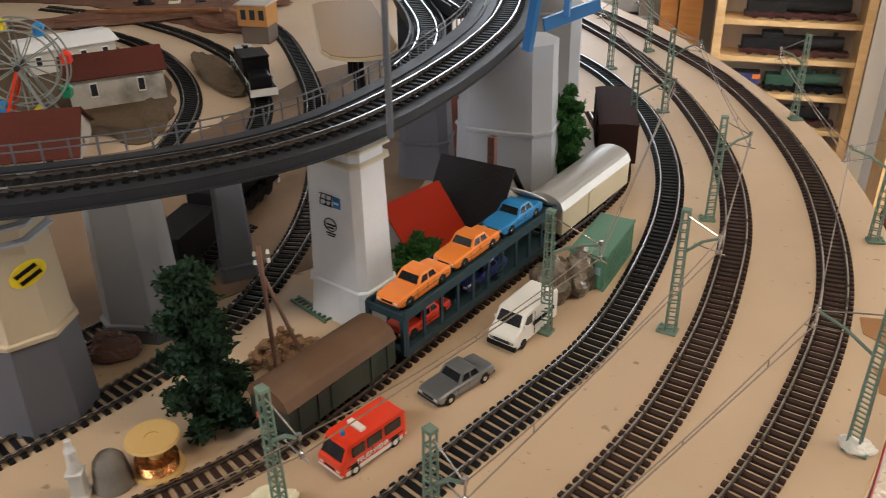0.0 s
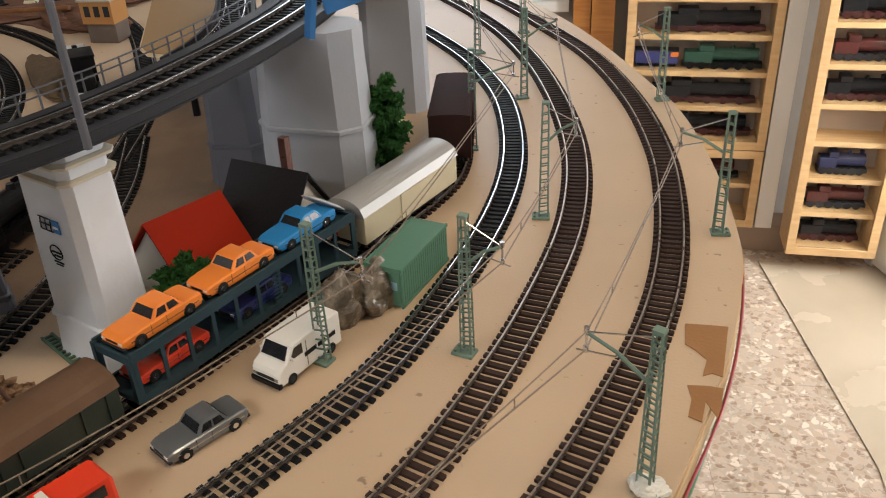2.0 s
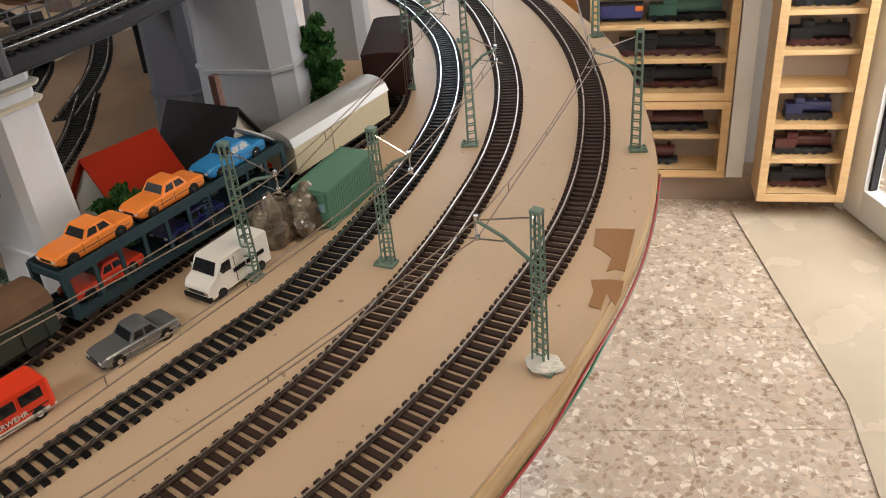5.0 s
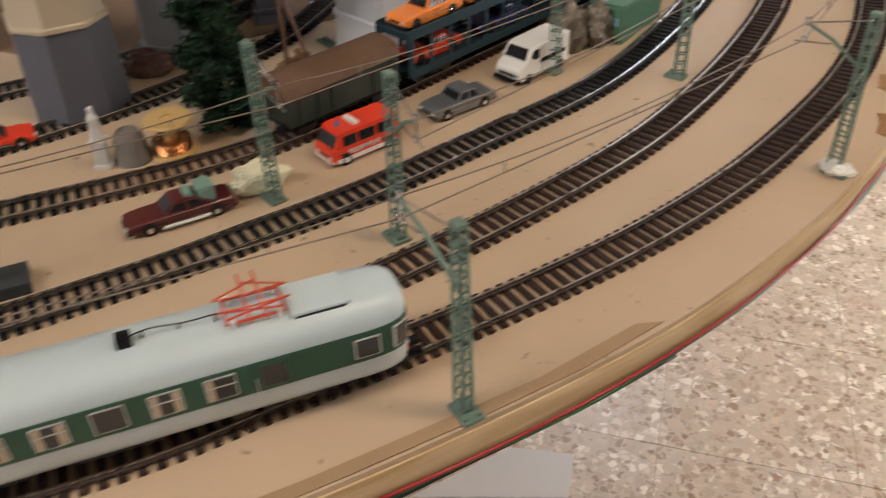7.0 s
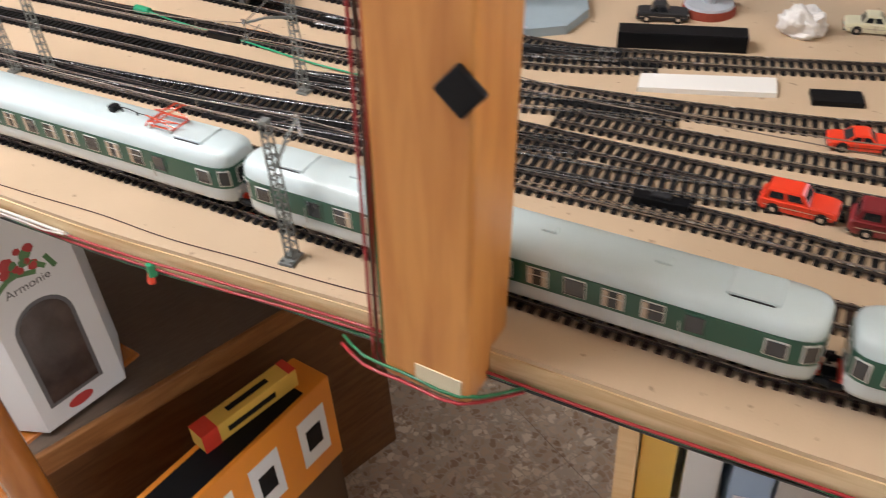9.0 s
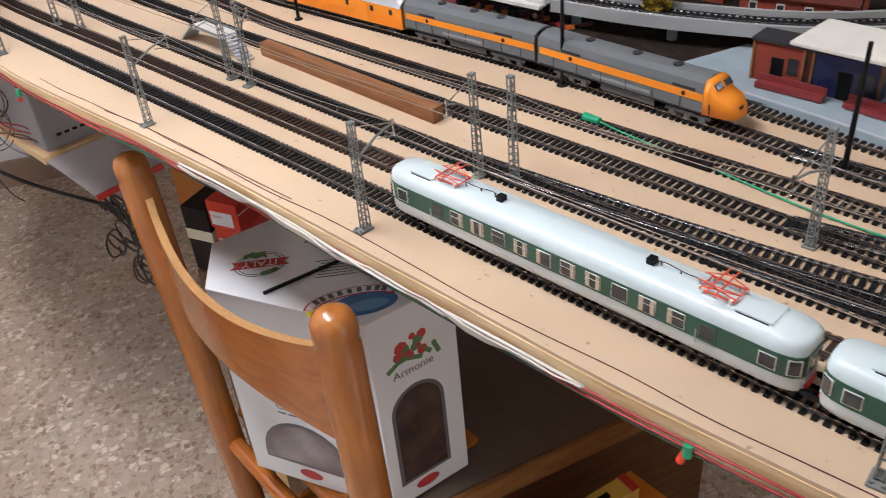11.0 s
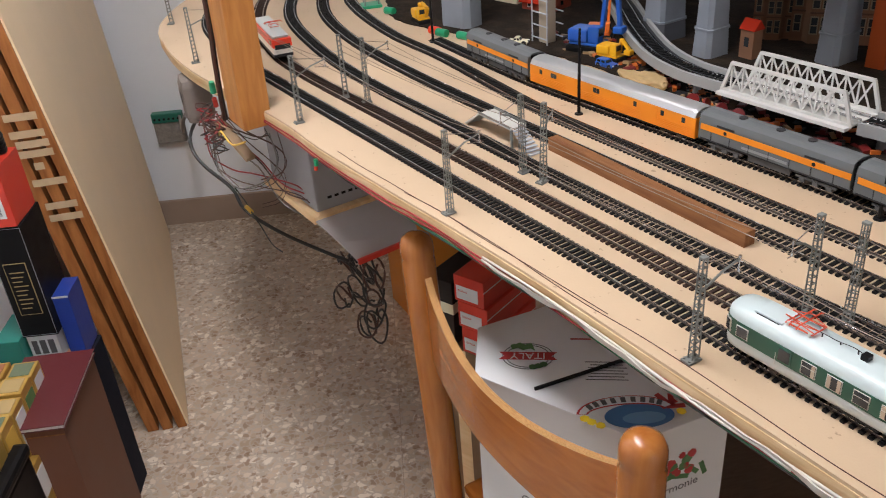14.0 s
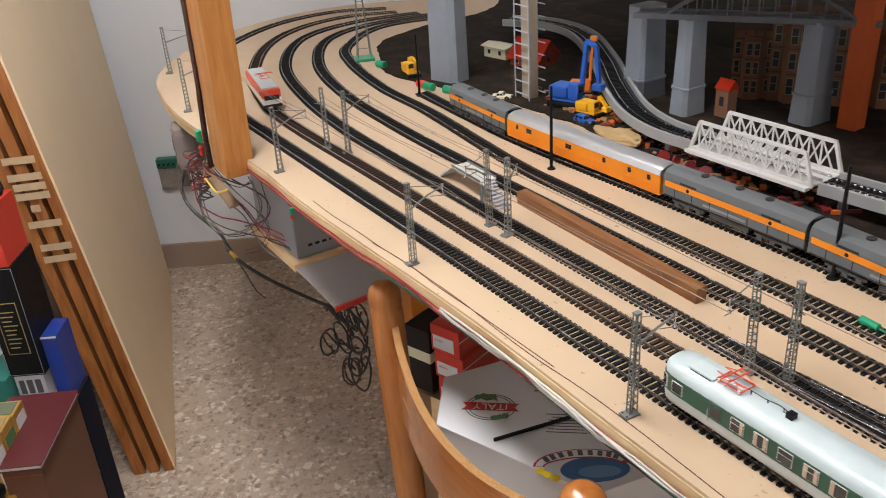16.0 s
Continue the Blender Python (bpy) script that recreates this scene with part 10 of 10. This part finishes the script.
hanging([(-1.575, -0.540, 0.775), (-1.60, -0.529, 0.734), (-1.595, -0.521, 0.710), (-1.60, -0.513, 0.687), (-1.59, -0.500, 0.655), (-1.57, -0.485, 0.648)], 0.0012, CABK, "loose wire end hanging low under the board")
lath = thing("wooden_lath", Matrix.Identity(4), "short pale wooden lath wedged under the board's edge", "lath")
bm = bmesh.new()
strip(bm, (-1.604, -0.546, 0.880), (-1.535, -0.505, 0.836), 0.016, 0.006)
part("lath", bm, material("lath_wood", (0.30, 0.21, 0.13), 0.6, vary=0.15, scale=40, bump=0.15), lath)
f = lambda x: -0.530 + 0.37 * (x + 1.56)
for k in range(12):
    cx, cz, r = -1.60 + rnd.uniform(-0.035, 0.03), 0.868 + rnd.uniform(-0.022, 0.022), rnd.uniform(0.008, 0.020)
    hanging([(cx + r * math.cos(a) * (1 + 0.3 * math.sin(3 * a + k)), f(cx) - 0.012 + 0.012 * math.sin(2 * a + k), cz + r * math.sin(a)) for a in np.linspace(k, k + 9, 16)], 0.0011, (CABR, CABB, CABB, CABK)[k % 4], "tangled wire at the foot of the post")
hanging([(-1.56, -0.545, 0.872), (-1.54, -0.540, 0.885), (-1.515, -0.528, 0.872), (-1.49, -0.515, 0.880), (-1.47, -0.505, 0.890)], 0.0016, YLB, "short yellow wire at the foot of the post")
ct = mesh_ob("yellow_connector", bcyl(0.0036, 0.0036, -0.008, 0.008, Matrix.Translation((-1.60, -0.527, 0.722)) @ Matrix.Rotation(radians(30), 4, "X"), 12), YLB)
tagged(ct, "small yellow wire connector on a hanging wire", "connector")
for k in range(8):
    e, g_ = 0.0035 * (k % 3), 0.0025 * (k // 3)
    w_ = lambda: rnd.uniform(-0.003, 0.003)
    hanging([(-1.577 + e, -0.535 + g_, 0.89), (-1.570 + e + w_(), -0.534 + g_, 0.94), (-1.561 + e + w_(), -0.531 + g_, 1.0), (-1.551 + e + w_(), -0.527 + g_, 1.08), (-1.528 + e, -0.518 + g_, 1.6), (-1.500 + e, -0.507 + g_, 2.2)], 0.0015, (CABB, CABR, CABB, CABB, CABR, CABB, CABR, CABK)[k], "thin wire running up the wooden post")
tagged(mesh_ob("banana_plug", bcyl(0.0046, 0.0042, -0.009, 0.009, Matrix.Translation((-1.566, -0.541, 0.945)) @ Matrix.Rotation(radians(8), 4, "Y"), 14), GREENW), "green banana plug tied to the wires on the post", "plug")
tagged(mesh_ob("banana_plug", bcyl(0.0040, 0.0036, -0.008, 0.008, Matrix.Translation((-1.572, -0.542, 0.920)) @ Matrix.Rotation(radians(30), 4, "Y"), 14), RDB), "red banana plug below the green one", "plug")
for k, (cx, cy, cz) in enumerate(((-1.74, -0.372, 0.50), (-1.707, -0.354, 0.509), (-1.648, -0.333, 0.54), (-1.755, -0.375, 0.43), (-1.717, -0.358, 0.452), (-1.662, -0.335, 0.47), (-1.690, -0.349, 0.405), (-1.655, -0.330, 0.415), (-1.69, -0.345, 0.53))):
    for e in range(2):
        r = rnd.uniform(0.015, 0.029)
        tilt, px, pz = rnd.uniform(-0.6, 0.6), rnd.uniform(-0.020, 0.020), rnd.uniform(-0.022, 0.022)
        hanging([(cx + px + r * math.cos(a) * (1 - 0.3 * math.sin(2 * a + k)), cy + 0.012 * math.sin(a * 0.5) + 0.37 * (r * math.cos(a) + px) + tilt * 0.02 * math.sin(a), cz + pz + r * math.sin(a) * 1.15) for a in np.linspace(k + e, k + e + 2 * math.pi * 1.3, 15)], 0.0022, CABK if (k + e) % 3 else CABB, "coil of dark cable hanging under the board")

for k in range(4):
    hanging([(-0.331 + 0.002 * k, -0.0235 + 0.001 * k, 0.897), (-0.3315 + 0.0015 * (k % 2), -0.0245 + 0.002 * k, 0.93), (-0.3165 + 0.002 * (k % 3), -0.0180 + 0.002 * k, 1.2), (-0.290, -0.0080 + 0.002 * k, 1.7), (-0.263, 0.003, 2.2)], 0.0009, (CABR, CABB, CABR, CABG)[k], "thin wire running up the pine post")
hanging([(-0.36, -0.028, 0.898), (-0.335, -0.030, 0.900), (-0.310, -0.021, 0.899), (-0.285, -0.013, 0.898), (-0.272, -0.002, 0.900), (-0.262, 0.020, 0.899)], 0.0011, CABR, "red wire wrapped round the foot of the post")
hanging([(-0.36, -0.026, 0.903), (-0.336, -0.029, 0.906), (-0.310, -0.020, 0.905), (-0.285, -0.012, 0.903), (-0.271, -0.002, 0.905), (-0.262, 0.020, 0.902)], 0.0010, CABG, "green wire wrapped round the foot of the post")
# ---- display cases by the door ----
CP = Matrix.Translation((0.975, 2.254, 0)) @ Matrix.Rotation(radians(-13.9), 4, "Z")
CASEW = wood("case_wood", (0.70, 0.48, 0.25), (0.60, 0.38, 0.18), 10, (1, 8, 8), 0.4)
PLAINW = material("case_back", (0.50, 0.42, 0.35), 0.6, vary=0.04, scale=10, bump=0.04)
PANE = glass("case_glass")


def model_engine(m, L, mats, label):
    e = thing("display_engine", m, label, "model locomotive", "engines in the display cases")
    part("frame", bbox(-L / 2, L / 2, -0.016, 0.016, 0.006, 0.016, 0.001), mats[1], e)
    part("body", bbox(-L * 0.48, -L * 0.12, -0.017, 0.017, 0.016, 0.046, 0.003), mats[0], e)
    part("boiler", bcyl(0.0165, 0.0165, -L * 0.12, L * 0.44, Matrix.Translation((0, 0, 0.037)) @ Matrix.Rotation(radians(90), 4, "Y"), 16), mats[0], e)
    part("cab", bbox(-L * 0.30, -L * 0.11, -0.017, 0.017, 0.046, 0.062, 0.003), mats[0], e)
    part("chimney", bcyl(0.005, 0.006, 0.050, 0.063, Matrix.Translation((L * 0.36, 0, 0)), 12), mats[0], e)
    part("dome", bcyl(0.007, 0.004, 0.051, 0.060, Matrix.Translation((L * 0.12, 0, 0)), 12), mats[0], e)
    for k in range(6):
        part("wheel", bcyl(0.010, 0.010, -0.001, 0.001, Matrix.Translation((-L * 0.4 + k * L * 0.15, -0.0165, 0.010)) @ Matrix.Rotation(radians(90), 4, "X"), 16), mats[1], e)
    return e


def display_case(m, w, z0, z1, depth, shelves, label):
    c = thing("display_case", m, label, "display case", "display cases")
    t = 0.020
    part("side", bbox(0, t, -depth, 0, z0, z1, 0.001), CASEW, c)
    part("side", bbox(w - t, w, -depth, 0, z0, z1, 0.001), CASEW, c)
    part("bottom", bbox(t, w - t, -depth, 0, z0, z0 + t, 0.001), CASEW, c)
    part("top", bbox(t, w - t, -depth, 0, z1 - t, z1, 0.001), CASEW, c)
    part("back", bbox(t, w - t, -0.006, 0, z0 + t, z1 - t), PLAINW, c)
    for z in shelves:
        part("shelf", bbox(t, w - t, -depth + 0.006, -0.006, z, z + 0.014, 0.001), CASEW, c)
    fr_ = part("door_frame", bbox(0, 0.022, -depth - 0.014, -depth - 0.001, z0, z1, 0.001), CASEW, c)
    part("door_frame", bbox(w - 0.022, w, -depth - 0.014, -depth - 0.001, z0, z1, 0.001), CASEW, c)
    part("door_frame", bbox(0.022, w - 0.022, -depth - 0.014, -depth - 0.001, z0, z0 + 0.022, 0.001), CASEW, c)
    part("door_frame", bbox(0.022, w - 0.022, -depth - 0.014, -depth - 0.001, z1 - 0.022, z1, 0.001), CASEW, c)
    g = part("pane", bbox(0.022, w - 0.022, -depth - 0.009, -depth - 0.006, z0 + 0.022, z1 - 0.022), PANE, c)
    g.visible_shadow = False
    return c


MG = (paint("eng_green", (0.015, 0.07, 0.045)), BLACK)
MK = (material("eng_black", (0.018, 0.018, 0.02), 0.5, vary=0.2, scale=60, bump=0.1), paint("eng_red", (0.055, 0.010, 0.010)))
MR = (paint("eng_maroon", (0.085, 0.014, 0.012)), DGREY)
MB = (paint("eng_blue", (0.02, 0.025, 0.09)), DGREY)
rows_a = [0.412, 0.505, 0.60, 0.695, 0.79, 0.885, 0.98, 1.075, 1.17]
mA = CP @ Matrix.Translation((-0.19, 0.10, 0))
display_case(mA, 0.375, 0.315, 1.30, 0.095, rows_a, "pale wooden display case with a glass door full of engines")
display_case(mA, 0.375, 0.085, 0.312, 0.095, [0.195], "low pale wooden display case with a glass door")
for z, set_ in ((0.337, MK), (0.426, MK), (0.519, MG), (0.614, MK), (0.709, MK), (0.804, MK), (0.899, MG), (0.994, MK)):
    model_engine(mA @ Matrix.Translation((0.205 if set_ is MK else 0.245, -0.052, z)), 0.27 if set_ is MK else 0.20, set_, "model engine on a display case shelf")
van = thing("display_wagon", mA @ Matrix.Translation((0.080, -0.052, 0.519)), "blue model van with an orange end on a shelf", "model wagon", "engines in the display cases")
part("body", bbox(-0.055, 0.055, -0.016, 0.016, 0.012, 0.044, 0.002), paint("van_blue", (0.035, 0.04, 0.16)), van)
part("roof", bbox(-0.056, 0.056, -0.0165, 0.0165, 0.044, 0.048, 0.002), DGREY, van)
part("end_panel", bbox(0.035, 0.0556, -0.0164, 0.0164, 0.030, 0.043, 0.001), ORG, van)
part("underframe", bbox(-0.050, 0.050, -0.012, 0.012, 0.004, 0.012), BLACK, van)
model_engine(mA @ Matrix.Translation((0.20, -0.052, 0.210)), 0.25, MR, "dark red model engine on a display case shelf")
model_engine(mA @ Matrix.Translation((0.16, -0.052, 0.106)), 0.18, MR, "dark red model engine on a display case shelf")
mB_ = CP @ Matrix.Translation((0.262, 0.015, 0))
rows_b = [0.165, 0.262, 0.362, 0.46, 0.56, 0.66, 0.76, 0.86]
display_case(mB_, 0.222, 0.060, 1.30, 0.10, rows_b, "narrow pale wooden display case with a glass door")
for k, z in enumerate((0.081, 0.179, 0.276, 0.474, 0.574, 0.674)):
    model_engine(mB_ @ Matrix.Translation((0.11, -0.05, z)) @ Matrix.Rotation(radians(0), 4, "Z"), 0.15 if k != 2 else 0.12, (MK, MR, MB, MK, MR, MK)[k], "short model engine on a display case shelf")
tagged(mesh_ob("wall_plinth", bbox(-0.25, 0.56, 0.02, 0.10, 0, 0.082, 0.001, CP), SKIRT), "brown tiled plinth below the display cases", "plinth", kind="structure")
tagged(mesh_ob("white_pipe_casing", bbox(0.190, 0.235, 0.0, 0.10, 0.082, CEIL, 0.002, CP), WHITE), "white painted pipe casing between the display cases", "pipe casing", kind="structure")
pn = thing("wood_post", CP @ Matrix.Translation((-0.285, 0.05, 0)), "orange-brown wooden post panel beside the display case", "wooden post")
part("panel", bbox(-0.045, 0.0, 0, 0.06, 0, CEIL), PINE, pn)
part("panel", bbox(0.003, 0.062, -0.01, 0.06, 0, CEIL), PINE, pn)

# glazed white door standing open beside the cases
dr = thing("door_1", Matrix.Translation((1.452, 2.10, 0)) @ Matrix.Rotation(radians(-84), 4, "Z"), "white framed glass door beside the display cases", "door", kind="structure")
for x0, x1, z0, z1 in ((0, 0.075, 0.012, 2.05), (0.725, 0.80, 0.012, 2.05), (0.075, 0.725, 0.012, 0.10), (0.075, 0.725, 1.97, 2.05)):
    part("door_frame", bbox(x0, x1, 0, 0.045, z0, z1, 0.003), WHITE, dr)
part("glazing_bead", bbox(0.075, 0.085, 0.012, 0.033, 0.10, 1.97), DGREY, dr)
g = part("pane", bbox(0.085, 0.725, 0.018, 0.026, 0.10, 1.97), PANE, dr)
g.visible_shadow = False
tagged(mesh_ob("door_hinge_post", bbox(-0.035, -0.004, 0, 0.05, 0, 2.1, 0.002, dr.matrix_world), WHITE), "white door post", "door post", kind="structure")
# smooth beige border of the floor by the door
bm = bmesh.new()
prism(bm, [(1.165, 2.16), (1.112, 1.36), (1.045, 1.08), (0.98, 0.75), (1.9, 0.6), (1.9, 2.0), (1.44, 2.10)], 0.0002, 0.004)
tagged(mesh_ob("floor_border", bm, material("beige_tile", (0.52, 0.44, 0.33), 0.25, vary=0.05, scale=6, bump=0.02, stain=(0.42, 0.33, 0.24), stain_scale=5, stain_amount=0.3)), "smooth beige stone border of the floor", "floor border", kind="structure")

# window in the north wall, with frame and glass
wf = thing("window_1", RM, "white framed window in the wall behind the layout", "window", kind="structure")
for x0, x1, z0, z1 in ((WX0, WX0 + 0.06, WZ0, WZ1), (WX1 - 0.06, WX1, WZ0, WZ1), (WX0 + 0.06, WX1 - 0.06, WZ0, WZ0 + 0.06), (WX0 + 0.06, WX1 - 0.06, WZ1 - 0.06, WZ1), ((WX0 + WX1) / 2 - 0.03, (WX0 + WX1) / 2 + 0.03, WZ0 + 0.06, WZ1 - 0.06)):
    part("window_frame", bbox(x0, x1, YF + 0.04, YF + 0.09, z0, z1, 0.003), WHITE, wf)
for x0, x1 in ((WX0 + 0.06, (WX0 + WX1) / 2 - 0.03), ((WX0 + WX1) / 2 + 0.03, WX1 - 0.06)):
    g = part("pane", bbox(x0, x1, YF + 0.06, YF + 0.066, WZ0 + 0.06, WZ1 - 0.06), PANE, wf)
    g.visible_shadow = False
part("window_sill", bbox(WX0 - 0.04, WX1 + 0.04, YF - 0.05, YF + 0.04, WZ0 - 0.03, WZ0, 0.004), WHITE, wf)
bm = bmesh.new()
box(bm, WX0 - 3, WX1 + 3, YF + 2.0, YF + 2.05, -0.5, 5)
ob = mesh_ob("backdrop", bm, material("bright_sky", (0.85, 0.9, 1.0), 0.9, vary=0.02, scale=1, bump=0, emit=3.0))
ob.matrix_world = RM
tagged(ob, "bright overcast daylight outside the window", "backdrop", kind="structure")
# ceiling lamps
for x, y in LAMPS:
    cl = thing("ceiling_lamp", Matrix.Translation((x, y, CEIL)), "white ceiling lamp over the aisle", "ceiling lamp", "ceiling lamps")
    part("housing", bbox(-0.62, 0.62, -0.06, 0.06, -0.03, -0.001, 0.004), WHITE, cl)
    part("end_cap", bbox(-0.64, -0.62, -0.05, 0.05, -0.05, -0.001, 0.003), WHITE, cl)

# ---- sleepers, last ----
for args in tracks:
    lay_sleepers(*args)

# ---- terrazzo tiles of the floor ----
TILE = 0.33
bm = bbox(0.0006, TILE - 0.0006, 0.0006, TILE - 0.0006, -0.010, 0.0)
tile_me = bpy.data.meshes.new("tile")
bm.to_mesh(tile_me)
bm.free()
tile_me.materials.append(TERRAZZO)
for i in range(17):
    for j in range(13):
        ob = new("tile", tile_me)
        ob.parent = floor
        ob.matrix_parent_inverse = Matrix.Identity(4)
        ob.matrix_basis = Matrix.Translation((XL - 0.10 + i * TILE, YN - 0.14 + j * TILE, 0))
